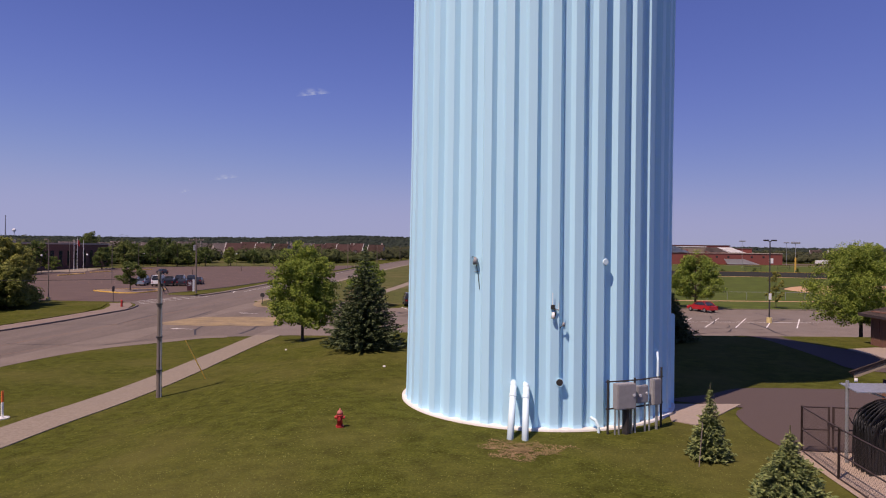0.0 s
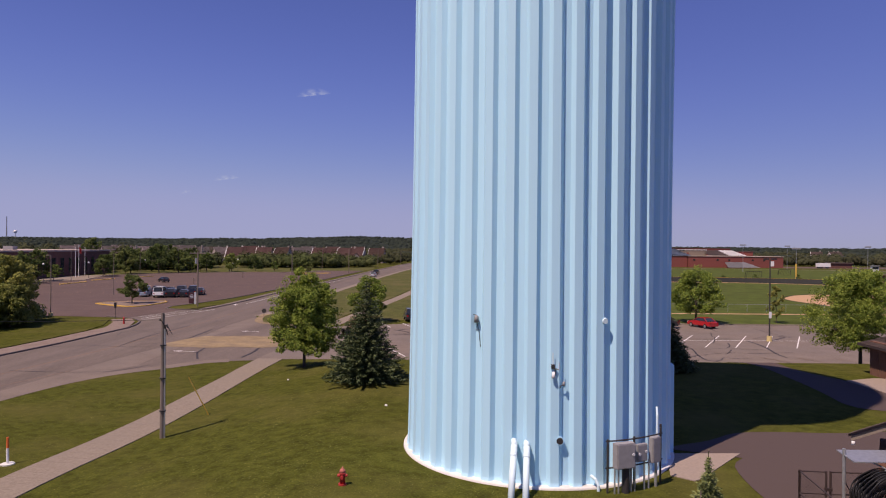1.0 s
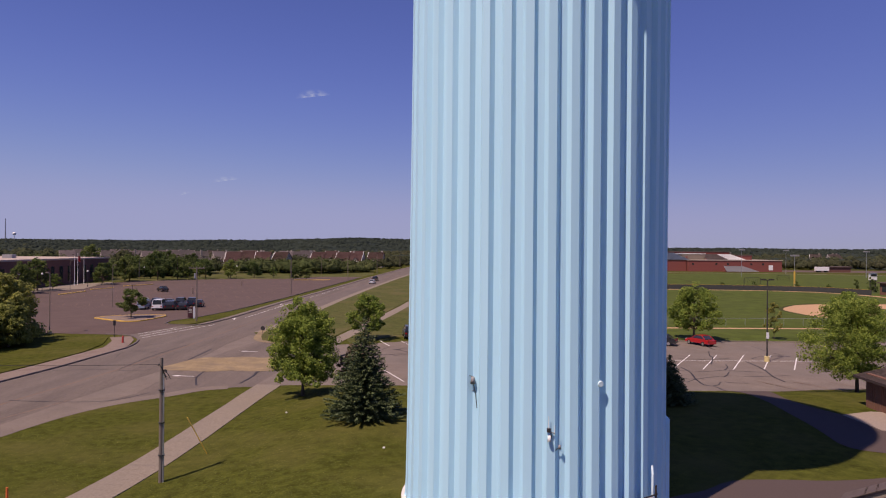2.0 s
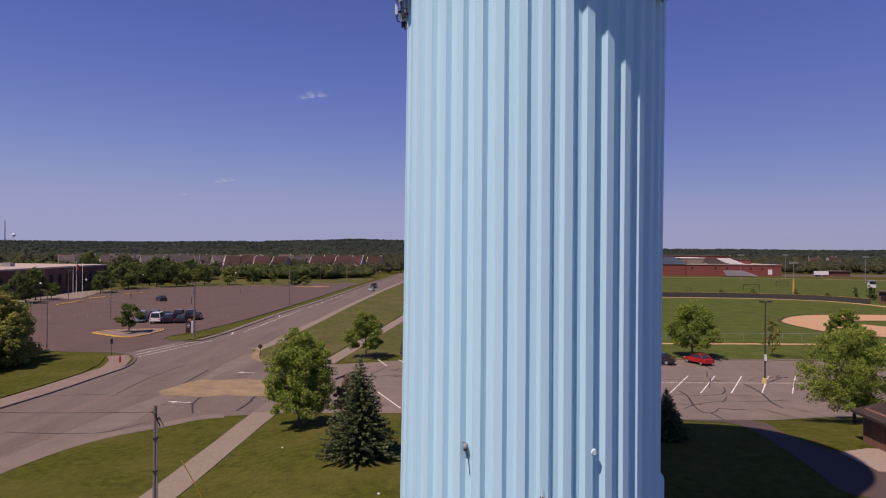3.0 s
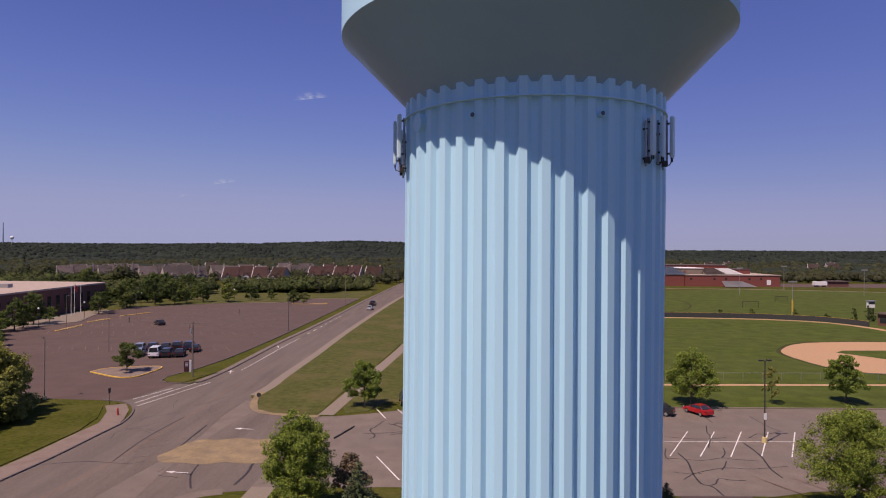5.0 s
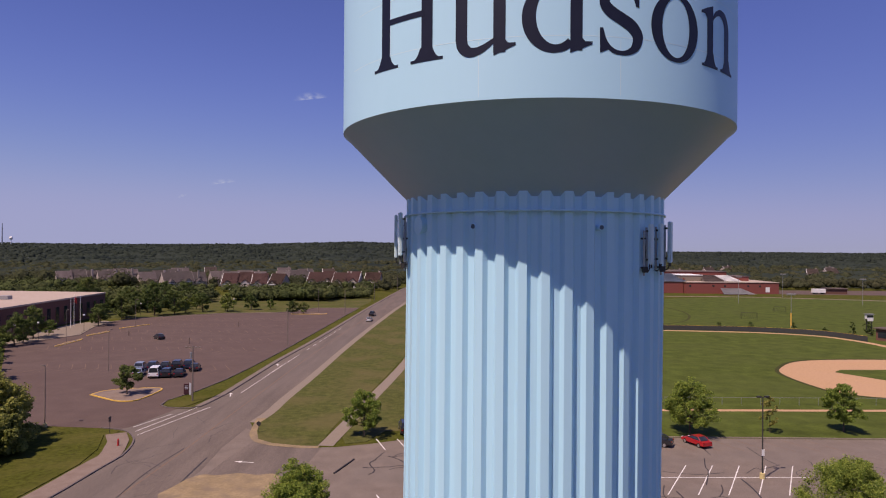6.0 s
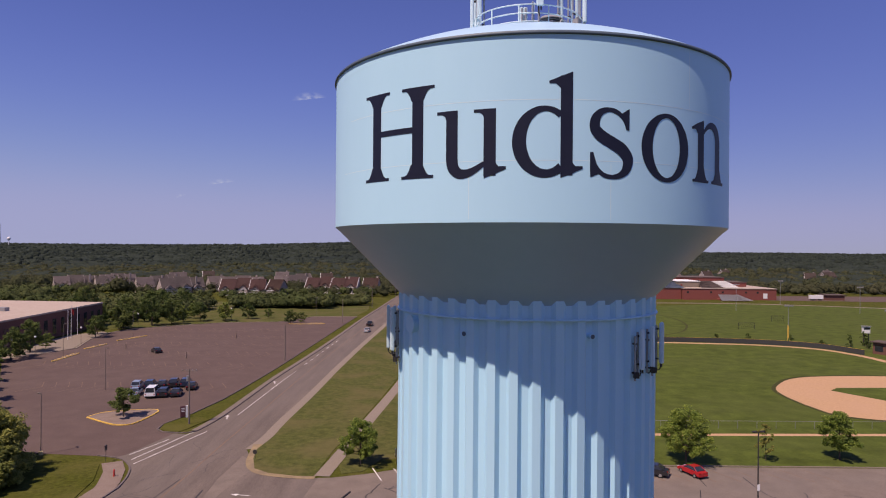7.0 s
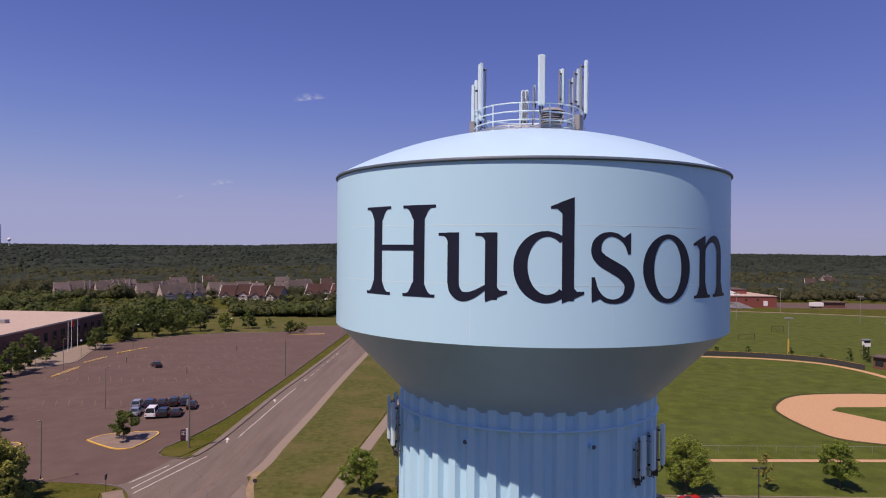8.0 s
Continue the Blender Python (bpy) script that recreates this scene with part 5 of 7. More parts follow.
for i, (x, y, h, w) in enumerate(((-55.4, 84.5, 8.0, 8.2), (-60.5, 90, 7.6, 8.0), (-56.2, 77, 7.2, 7.8), (-53.8, 70.2, 6.4, 6.8), (-63, 84, 8.2, 8.4), (-61, 72, 7.8, 8.4), (-52.8, 81.0, 4.8, 5.0))):
    broadleaf("street_tree", x, y, h, w, 0.5, 40 + i, OLIVE, "full olive green tree on the corner lawn", 220, 100, 0.26, 0.18, "corner trees", z=0.08)

# tree belt behind the car park: a few trees built once, then repeated along its edge
kinds = [broadleaf("belt_tree", -101.6, 255, 8.5, 8.5, 1.4, 60, LEAFD, "green broadleaf tree behind the car park", 84, 46, 0.45, 0.2, "tree belt", z=0),
         broadleaf("belt_tree", -94.8, 266, 7.4, 7.2, 1.5, 61, LEAFD, "round green tree behind the car park", 74, 44, 0.42, 0.18, "tree belt", z=0),
         broadleaf("belt_tree", -85, 266.6, 7.0, 6.6, 1.5, 62, LEAF2, "small green tree behind the car park", 66, 44, 0.4, 0.16, "tree belt", z=0),
         broadleaf("belt_tree", -120, 290, 10.0, 9.5, 1.2, 63, LEAFD, "tall green tree in a dense belt", 88, 46, 0.48, 0.25, "tree belt", z=0)]
belt_rng = random.Random(5)
spots = [(-78.3, 276, 0.75), (-71, 279, 0.6), (-57.6, 260.3, 0.62), (-53.6, 260.6, 0.58), (-87, 270, 0.8), (-112.9, 240, 1.0), (-107, 250, 0.95)]
for k in range(15):
    spots.append((-150 + k * 3.6 + belt_rng.uniform(-2.5, 2.5), 264 + belt_rng.uniform(-4, 14), belt_rng.uniform(0.75, 1.15)))
for k in range(10):
    spots.append((-176 + k * 6.5 + belt_rng.uniform(-2.5, 2.5), 282 + belt_rng.uniform(-4, 26), belt_rng.uniform(0.7, 1.05)))
for x, y, s in ((-108.6, 160, 0.9), (-112, 166, 0.8), (-109.6, 172, 0.85), (-111, 178, 0.75), (-112.6, 185, 0.85), (-112.4, 192, 0.7), (-110.8, 216.6, 0.95), (-114, 224, 0.8), (-112.5, 235.7, 0.85), (-116, 243, 0.95)):
    spots.append((x, y, s))
for x, y in ((-75, 112), (-79.5, 119), (-84, 127), (-89.5, 136), (-95, 144), (-100.5, 153), (-106, 161), (-111, 168)):
    spots.append((x - 2, y, belt_rng.uniform(0.6, 0.75)))
for x, y, s in spots:
    t = copy_thing(kinds[belt_rng.randrange(4)], Matrix.Translation((x, y, 0)) @ Matrix.Rotation(belt_rng.uniform(0, 6.28), 4, "Z") @ Matrix.Scale(s, 4))
    t.scale = (s, s, s * belt_rng.uniform(0.85, 1.1))

HOMES = ((-239, 441, 26, 38, ROOFG, "grey roofed townhouse row among trees"), (-222, 447, 14, 38, ROOFG, "grey roofed townhouse among trees"), (-226, 472, 24, 38, ROOFG, "grey roofed townhouse row further back"),
         (-186, 434, 20, 40, ROOFG, "grey roofed house with pale gable"), (-186, 458, 18, 40, ROOFG, "grey roofed house with pale gable"), (-163, 425, 28, 38, ROOFG, "grey roofed townhouse row with pale gables"), (-203, 520, 12, 30, ROOFG, "grey roofed house further back"), (-152, 456, 11, 35, ROOFG, "grey roofed house further back"),
         (-121, 415, 27, 3, ROOFB, "brown red roofed townhouse row with white gables"), (-100, 413, 9, -14, ROOFB, "brown red roofed townhouse with white gables"),
         (-132, 449, 28, 4, ROOFG, "grey roofed townhouse row behind the front row"), (-108, 458, 9, 8, ROOFG, "grey roofed townhouse behind the front row"), (-128, 545, 10, 12, ROOFG, "grey roofed house at the back"),
         (-103, 488, 22, 42, ROOFG, "grey roofed house row with pale gable"), (-70, 440, 34, -8, ROOFB, "brown red roofed townhouse row with pale trim"), (-45, 445, 10, -8, ROOFB, "brown red roofed townhouse in a row"),
         (-88, 522, 9, 10, TRIMW, "white gabled house at the back among trees"), (-189, 548, 9, 20, TRIMW, "white gabled house at the back among trees"), (300, 705, 10, 25, SIDING, "pale house among the woods"), (338, 610, 9, -20, SIDING, "pale house among the woods"), (405, 700, 11, 30, ROOFG, "grey roofed house among the woods"), (455, 655, 10, -15, SIDING, "pale house among the woods"), (500, 720, 12, 10, SIDING, "large pale house among the woods"), (255, 640, 10, 15, SIDING, "pale house among the woods"), (372, 640, 12, 8, SIDING, "large pale house among the woods"), (425, 590, 10, 0, ROOFG, "house among the woods"), (196, 560, 12, 5, ROOFG, "house behind the school roofs"))

# woods and thickets: masses of leaves heaped into crowns, in one piece each
wood_rng = np.random.default_rng(17)


def foliage(name, trees, quads, leaf, material, label, cat, core=2, fill=0.88):
    """Uneven crowns of loose leaf sprays; trees: x, y, foot, radius, height."""
    t = np.repeat(np.array(trees), quads, axis=0)
    n = len(t)
    d = wood_rng.normal(size=(n, 3))
    d[:, 2] = np.abs(d[:, 2]) * 1.1 - 0.35
    d /= np.linalg.norm(d, axis=1)[:, None]
    lump = 1 + 0.18 * np.sin(d[:, 0] * 5 + t[:, 0]) + 0.18 * np.sin(d[:, 1] * 6 + t[:, 1] * 1.7)
    k = wood_rng.uniform(0.72, 1.06, n) * lump
    mid = t[:, 4] * 0.48
    pos = np.stack([t[:, 0] + d[:, 0] * k * t[:, 3], t[:, 1] + d[:, 1] * k * t[:, 3], t[:, 2] + mid + d[:, 2] * k * (t[:, 4] - mid)], 1)
    face = d * 0.8 + np.array([0, 0, 0.35]) + wood_rng.normal(size=(n, 3)) * 0.16
    u = np.cross(face, wood_rng.normal(size=(n, 3)))
    u /= np.linalg.norm(u, axis=1)[:, None]
    w = np.cross(face, u)
    w /= np.linalg.norm(w, axis=1)[:, None]
    s = (leaf * t[:, 3] * wood_rng.uniform(0.6, 1.3, n))[:, None]
    v = np.stack([pos - u * s, pos + w * s * 0.7, pos + u * s, pos - w * s * 0.7], 1).reshape(-1, 3)
    v, f = v.tolist(), np.arange(n * 4).reshape(-1, 4).tolist()
    cv, cf = (ball_v, ball_f) if core > 1 else (rough_v, rough_f)
    if core:
        for x, y, z, r, h in trees:
            o = len(v)
            k = 1 + wood_rng.normal(size=(len(cv), 1)) * 0.07
            v += (cv * k * np.array([r * fill, r * fill, h * 0.5 * fill]) + np.array([x, y, z + h * 0.5])).tolist()
            f += (cf + o).tolist()
    return tagged(raw(name, v, f, material, smooth=True), label, cat, kind="stuff")


def ball(level):
    bm = bmesh.new()
    bmesh.ops.create_icosphere(bm, subdivisions=level, radius=1.0)
    out = np.array([v.co[:] for v in bm.verts]), np.array([[v.index for v in f.verts] for f in bm.faces])
    bm.free()
    return out


ball_v, ball_f = ball(2)
rough_v, rough_f = ball(1)


def near_home(x, y):
    for h in HOMES:
        a = radians(h[3])
        u, v = (x - h[0]) * math.cos(a) + (y - h[1]) * math.sin(a), -(x - h[0]) * math.sin(a) + (y - h[1]) * math.cos(a)
        if abs(u) < h[2] / 2 + 5 and -11 < v < 10:
            return True
    return False


thicket, town, near, far = [], [], [], []
# x, y of the middle, spread, count, radius: two dense masses, low hedges before the houses, scrub on the bank
for mx_, my_, sx, sy, count, r0, r1 in ((-128, 306, 18, 26, 200, 2.4, 4.8), (-78, 336, 24, 12, 170, 2.4, 4.4), (-50, 352, 12, 12, 70, 2.0, 3.6), (-205, 386, 42, 8, 90, 1.2, 2.2), (-170, 330, 34, 22, 110, 1.8, 3.4), (-250, 372, 30, 26, 120, 2.6, 4.6), (-106, 372, 14, 6, 16, 1.2, 2.2), (-150, 392, 30, 6, 22, 1.6, 3.6), (-75, 415, 34, 6, 36, 2.0, 4.0), (-230, 418, 34, 6, 30, 2.0, 4.0), (-110, 398, 20, 2, 7, 1.5, 2.4)):
    for _ in range(count):
        x, y = mx_ + wood_rng.uniform(-sx, sx), my_ + wood_rng.uniform(-sy, sy)
        r = wood_rng.uniform(r0, r1)
        thicket.append((x, y, 0, r, r * wood_rng.uniform(1.3, 2.0)))
for _ in range(1300):
    x, y = wood_rng.uniform(-330, -30), wood_rng.uniform(404, 545)
    if not near_home(x, y) and wood_rng.uniform() < (0.34 if y < 425 else 0.8):
        r = wood_rng.uniform(2.2, 4.6)
        town.append((x, y, 0, r, r * wood_rng.uniform(1.4, 2.0)))
for x, y in ((-192, 404), (-196, 407), (-262, 418), (-251, 425), (-278, 415), (-292, 420), (-270, 430)):
    town.append((x, y, 0, 6.0, 12.5))
while len(near) + len(far) < 21000:
    az = wood_rng.uniform(-0.74, 0.74)
    r = 330 * math.exp(wood_rng.uniform(0, 1) ** 0.85 * math.log(4300 / 330))
    x, y = r * math.sin(az), r * math.cos(az)
    if -60 < x < 30 and y < 700 and abs(x - np.interp(y, (280, 640), (-26, 0))) < 13 or -330 < x < -30 and y < 545 or 25 < x < 330 and y < 446 or x >= 330 and y < 440 and wood_rng.uniform() < 0.4 or near_home(x, y):
        continue
    grove = 0.5 + 0.5 * noise.noise((x * 0.008, y * 0.008, 5))
    size = (2.7 + min(r, 3000) * 0.0019) * wood_rng.uniform(0.55, 1.1) * (0.75 + 0.7 * grove)
    foot = far_rise(x, y) if r > 600 else 0.0
    (near if r < 1000 else far).append((x, y, foot, size, min(size * 1.7, 10.0) * wood_rng.uniform(0.75, 1.15)))
CAZ, CR = np.linspace(-0.80, 0.80, 420), np.exp(np.linspace(math.log(560), math.log(4500), 210))
cverts = []
for r in CR:
    for az in CAZ:
        x, y = float(r * math.sin(az)), float(r * math.cos(az))
        clear = -60 < x < 40 and y < 720 and abs(x - np.interp(y, (280, 640), (-26, 0))) < 16 or -330 < x < -30 and y < 555 or near_home(x, y)
        lumps = 2.4 * noise.noise((x * 0.045, y * 0.045, 1.0)) + 1.6 * noise.noise((x * 0.13, y * 0.13, 4.0))
        cverts.append((x, y, far_rise(x, y) - 3.0 if clear else far_rise(x, y) + (5.0 + lumps) * step(560, 620, r)))
nc = len(CAZ)
cfaces = [(j * nc + i, j * nc + i + 1, (j + 1) * nc + i + 1, (j + 1) * nc + i) for j in range(len(CR) - 1) for i in range(nc - 1)]
tagged(raw("woods_canopy", cverts, cfaces, HAZEWOODS, smooth=True), "closed leafy canopy of the rolling woods", "woods", kind="stuff")
foliage("thicket", thicket, 120, 0.14, THICKET, "dense dark green thicket behind the car park", "thicket", 1, 0.72)
foliage("garden_trees", town, 120, 0.14, NEARWOODS, "green trees standing among the houses", "woods", 1, 0.72)
foliage("near_woods", near, 60, 0.15, NEARWOODS, "dense green woods beyond the houses and fields", "woods", 1, 0.8)
foliage("far_woods", far, 20, 0.20, HAZEWOODS, "dense green woods rolling to the horizon", "woods", 1)

# ---- vehicles ----
def car(name, x, y, turn, colour, kind, label, z=0.03, group=""):
    """A car with body, glass, wheels and lamps, its nose along its own y."""
    c = thing(name, x, y, z, label, "car", group, turn)
    if kind == "sedan":
        L, W, body, cabin = 4.6, 1.78, [(-2.3, 0.35), (-2.28, 0.88), (-1.5, 0.98), (0.75, 0.98), (1.9, 0.82), (2.27, 0.66), (2.3, 0.32)], [(-1.75, 0.97), (-1.05, 1.40), (0.15, 1.44), (1.15, 0.97)]
    elif kind == "suv":
        L, W, body, cabin = 4.6, 1.85, [(-2.3, 0.40), (-2.28, 1.05), (-1.9, 1.10), (0.95, 1.10), (2.05, 1.00), (2.28, 0.8), (2.3, 0.38)], [(-2.2, 1.09), (-1.95, 1.66), (0.2, 1.72), (1.15, 1.09)]
    elif kind == "van":
        L, W, body, cabin = 5.3, 2.0, [(-2.65, 0.42), (-2.65, 1.15), (-2.0, 1.2), (1.2, 1.2), (2.3, 1.08), (2.62, 0.85), (2.65, 0.40)], [(-2.6, 1.19), (-2.5, 2.05), (0.6, 2.08), (1.55, 1.19)]
    else:
        L, W, body, cabin = 5.4, 1.95, [(-2.7, 0.5), (-2.7, 1.12), (-0.9, 1.12), (-0.9, 1.1), (1.1, 1.1), (2.4, 1.05), (2.68, 0.85), (2.7, 0.48)], [(-0.95, 1.10), (-0.8, 1.75), (0.35, 1.78), (1.15, 1.10)]

    def side(points, w0, w1):
        bm = bmesh.new()
        zs = [p[1] for p in points]
        lo, hi = min(zs), max(zs)
        rows = []
        for s in (-1, 1):
            rows.append([bm.verts.new((s * (w0 + (w1 - w0) * (z - lo) / (hi - lo)) / 2, y, z)) for y, z in points])
        bm.faces.new(rows[0])
        bm.faces.new(rows[1][::-1])
        k = len(points)
        for i in range(k):
            bm.faces.new((rows[0][i], rows[0][(i + 1) % k], rows[1][(i + 1) % k], rows[1][i]))
        bmesh.ops.recalc_face_normals(bm, faces=bm.faces[:])
        bmesh.ops.bevel(bm, geom=bm.edges[:], offset=0.05, segments=2, affect="EDGES", clamp_overlap=True)
        return bm

    part("body", side(body, W, W * 0.96), colour, c)
    part("windows", side(cabin, W * 0.93, W * 0.74), GLASS, c)
    top = [(y * 0.94 + 0.0, z + 0.012) for y, z in cabin[1:3]]
    part("roof", box(bmesh.new(), -W * 0.37, W * 0.37, top[0][0], top[1][0], top[0][1] - 0.03, top[1][1] + 0.02, 0.02), colour, c)
    for s in (-1, 1):
        part("pillar", tube(bmesh.new(), (s * W * 0.46, cabin[3][0] - 0.02, cabin[3][1]), (s * W * 0.37, cabin[2][0], cabin[2][1]), 0.035, seg=6), colour, c)
        part("pillar", tube(bmesh.new(), (s * W * 0.46, cabin[0][0] + 0.02, cabin[0][1]), (s * W * 0.37, cabin[1][0], cabin[1][1]), 0.05, seg=6), colour, c)
        part("headlight", box(bmesh.new(), s * W * 0.36 - 0.16, s * W * 0.36 + 0.16, L / 2 - 0.10, L / 2 + 0.012, 0.62, 0.76, 0.02), LAMPGLASS, c)
        part("tail_light", box(bmesh.new(), s * W * 0.38 - 0.13, s * W * 0.38 + 0.13, -L / 2 - 0.012, -L / 2 + 0.08, 0.72, 0.92, 0.02), TAIL, c)
        for yy in (-L * 0.30, L * 0.31):
            wheel = part("wheel", tube(bmesh.new(), (s * (W / 2 - 0.20), yy, 0.32), (s * (W / 2 + 0.015), yy, 0.32), 0.32, seg=20), TYRE, c)
            part("rim", tube(bmesh.new(), (s * (W / 2 - 0.05), yy, 0.32), (s * (W / 2 + 0.022), yy, 0.32), 0.20, seg=16), RIM, wheel)
    part("bumper", box(bmesh.new(), -W * 0.46, W * 0.46, -L / 2 - 0.03, -L / 2 + 0.1, 0.34, 0.52, 0.03), TYRE if kind in ("pickup", "van") else colour, c)
    return c


RED, BLACK, SILVER, WHITEC, BLUE, GREY = paint("red car paint", (0.36, 0.010, 0.014)), paint("black car paint", (0.012, 0.013, 0.016)), paint("silver car paint", (0.42, 0.44, 0.46)), paint("white car paint", (0.75, 0.75, 0.74)), paint("dark blue car paint", (0.016, 0.026, 0.055)), paint("grey blue car paint", (0.22, 0.27, 0.33))
car("sedan", 33.8, 87.6, 22, RED, "sedan", "bright red sedan parked at the edge of the lot").scale = (0.88, 0.88, 0.92)
car("sedan", 28.3, 87.6, 62, BLACK, "sedan", "black sedan parked near a red one")
car("suv", -4.6, 93.0, 8, BLACK, "suv", "dark parked vehicle beyond the tower")
row = ((-61.6, 136.6, GREY, "suv", "grey blue parked suv"), (-58.9, 137.4, BLUE, "suv", "dark blue parked suv"), (-56.4, 138.4, BLACK, "sedan", "black parked sedan"), (-53.9, 139.2, BLACK, "suv", "black parked suv"), (-51.3, 139.8, BLUE, "suv", "dark blue parked suv"), (-48.6, 136.8, BLACK, "sedan", "black parked sedan"),
       (-58.9, 130.6, GREY, "sedan", "grey blue parked sedan"), (-54.5, 129.6, WHITEC, "van", "white passenger van"), (-52.0, 129.9, BLACK, "suv", "black parked suv"), (-49.4, 130.4, BLACK, "sedan", "black parked sedan"))
for x, y, colour, kind, label in row:
    car("parked_" + kind, -62.2 + (x + 61.6) * 0.86, y + 2.4, 12, colour, kind, label + " in a tight cluster", 0.03, "cluster of parked cars")
car("sedan", -78.4, 186.4, 42, BLACK, "sedan", "lone black sedan out on the car park")
car("pickup", -26.2, 255, -3, BLACK, "pickup", "dark pickup on the far street")
car("sedan", -25.2, 236, -3, SILVER, "sedan", "silver sedan on the far street")


# ---- poles, lamps, signs ----
def street_lamp(name, x, y, h, turn, label, heads=1, base=0.0, mat=None, r=0.075, arm=0.0, group="street lamps", z=None):
    t = thing(name, x, y, land(x, y) if z is None else z, label, "street lamp", group, turn)
    mat = mat or DARKMETAL
    if base:
        part("base", finish(tube(bmesh.new(), (0, 0, -0.1), (0, 0, base), 0.30, 0.28, 20), False), PALEYEL, t, "pale yellow concrete base")
    part("pole", tube(bmesh.new(), (0, 0, base), (0, 0, h), r, r * 0.7, 12), mat, t)
    for k in range(heads):
        s = 1 if k == 0 else -1
        part("arm", tube(bmesh.new(), (0, 0, h - 0.08), (s * (0.3 + arm), 0, h), 0.035, seg=8), mat, t)
        part("head", box(bmesh.new(), s * (0.2 + arm) if s > 0 else -(0.75 + arm), (0.75 + arm) if s > 0 else s * (0.2 + arm), -0.16, 0.16, h - 0.04, h + 0.12, 0.03), mat, t)
    return t


sl = street_lamp("parking_lamp", 36.3, 74.7, 9.15, 8, "dark parking lamp with two heads on a yellow base", 2, 0.62, r=0.085)
part("sign_plate", box(bmesh.new(), -0.16, 0.16, -0.12, -0.10, 2.6, 3.3), SIGNW, sl)
sp = thing("service_pole", -14.6, 34.6, land(-14.6, 34.6), "weathered grey wooden service pole with a cable conduit", "utility pole")
part("pole", tube(bmesh.new(), (0, 0, -0.1), (0, 0, 6.5), 0.12, 0.085, 12), WOODPOLE, sp)
part("conduit", tube(bmesh.new(), (0.15, -0.06, -0.1), (0.13, -0.05, 5.7), 0.04, seg=8), GALV, sp, "grey metal conduit")
part("weather_head", pipe(bmesh.new(), [(0.13, -0.05, 5.7), (0.15, -0.06, 5.86), (0.24, -0.08, 5.88), (0.30, -0.09, 5.74)], 0.05, 8), DARKMETAL, sp)
for k in range(3):
    part("strap", tube(bmesh.new(), (0.03, -0.02, 1.4 + 1.7 * k), (0.03, -0.02, 1.46 + 1.7 * k), 0.165, seg=12), DARKMETAL, sp)
    part("drip_loop", pipe(bmesh.new(), [(0.30, -0.09, 5.76), (0.44 + 0.05 * k, -0.1, 5.60 - 0.10 * k), (0.30, -0.1, 5.52 - 0.08 * k), (0.06, -0.12, 5.95 + 0.05 * k), (-0.12, -0.03, 6.15)], 0.014, 5), BLACKRUB, sp)
part("insulator", tube(bmesh.new(), (-0.18, 0, 6.12), (-0.08, 0, 6.16), 0.05, seg=10), DARKMETAL, sp)
part("overhead_wire", pipe(bmesh.new(), [(-0.16 - 1.6 * k, 0.12 * k, 6.14 + 0.04 * k - 0.55 * math.sin(math.pi * k / 18)) for k in range(19)], 0.011, 5), BLACKRUB, sp, "thin sagging black service cable")
street_lamp("street_lamp", -55.7, 94.4, 8.6, 160, "slim grey lamp pole at the car park corner", 1, 0.5, WOODPOLE, 0.075)
for x, y, h in ((-98.6, 216.2, 8.6), (-100.1, 178.9, 8.6), (-67.9, 137, 8.6), (-66.5, 177, 2.2), (-65.6, 217, 2.2), (-49.3, 269, 9.5), (-90, 193, 2.0)):
    if h > 5:
        street_lamp("street_lamp", x, y, h, 20, "slim grey lamp pole in the car park", 1, 0, WOODPOLE, 0.07)
    else:
        h *= 0.75
        b = thing("bollard", x, y, 0.02, "short pale concrete lamp base in the car park", "bollard", "lamp bases")
        part("post", tube(bmesh.new(), (0, 0, 0), (0, 0, h), 0.17, 0.15, 12), BEDSOIL, b)
for x, y, h in ((-116.4, 210.5, 9.2), (-117.9, 215.1, 10), (-119.9, 222.5, 9.2)):
    f = thing("flagpole", x, y, 0.0, "tall pale flagpole before a brick building", "flagpole", "flagpoles")
    part("pole", tube(bmesh.new(), (0, 0, 0), (0, 0, h), 0.09, 0.05, 10), TRIMW, f)
    if h == 10:
        bm = bmesh.new()
        rows = [[bm.verts.new((0.1 + 0.12 * i, 0.10 * math.sin(i * 1.3 + j * 0.5), h - 0.5 - 0.24 * j - 0.09 * i)) for i in range(7)] for j in range(8)]
        for a, b in zip(rows, rows[1:]):
            for i in range(6):
                bm.faces.new((a[i], a[i + 1], b[i + 1], b[i]))
        bmesh.ops.solidify(bm, geom=bm.faces[:], thickness=0.02)
        part("flag", bm, HYDRANT, f, "limp reddish flag")
    part("ball", finish(tube(bmesh.new(), (0, 0, h), (0, 0, h + 0.2), 0.1, 0.05, 10), True), TRIMW, f)


for x, y in ((-111.2, 174.6), (-108.6, 180.6), (-107.7, 202), (-109.6, 244.3), (-100.9, 266), (-83, 268)):
    gl = thing("globe_lamp", x, y, 0.0, "slim post lamp with a white globe by the car park", "street lamp", "globe lamps")
    part("post", tube(bmesh.new(), (0, 0, -0.1), (0, 0, 4.7), 0.06, 0.045, 8), DARKMETAL, gl)
    bm = bmesh.new()
    bmesh.ops.create_icosphere(bm, subdivisions=2, radius=0.28)
    bmesh.ops.translate(bm, vec=(0, 0, 4.95), verts=bm.verts[:])
    part("globe", finish(bm, True), TRIMW, gl)


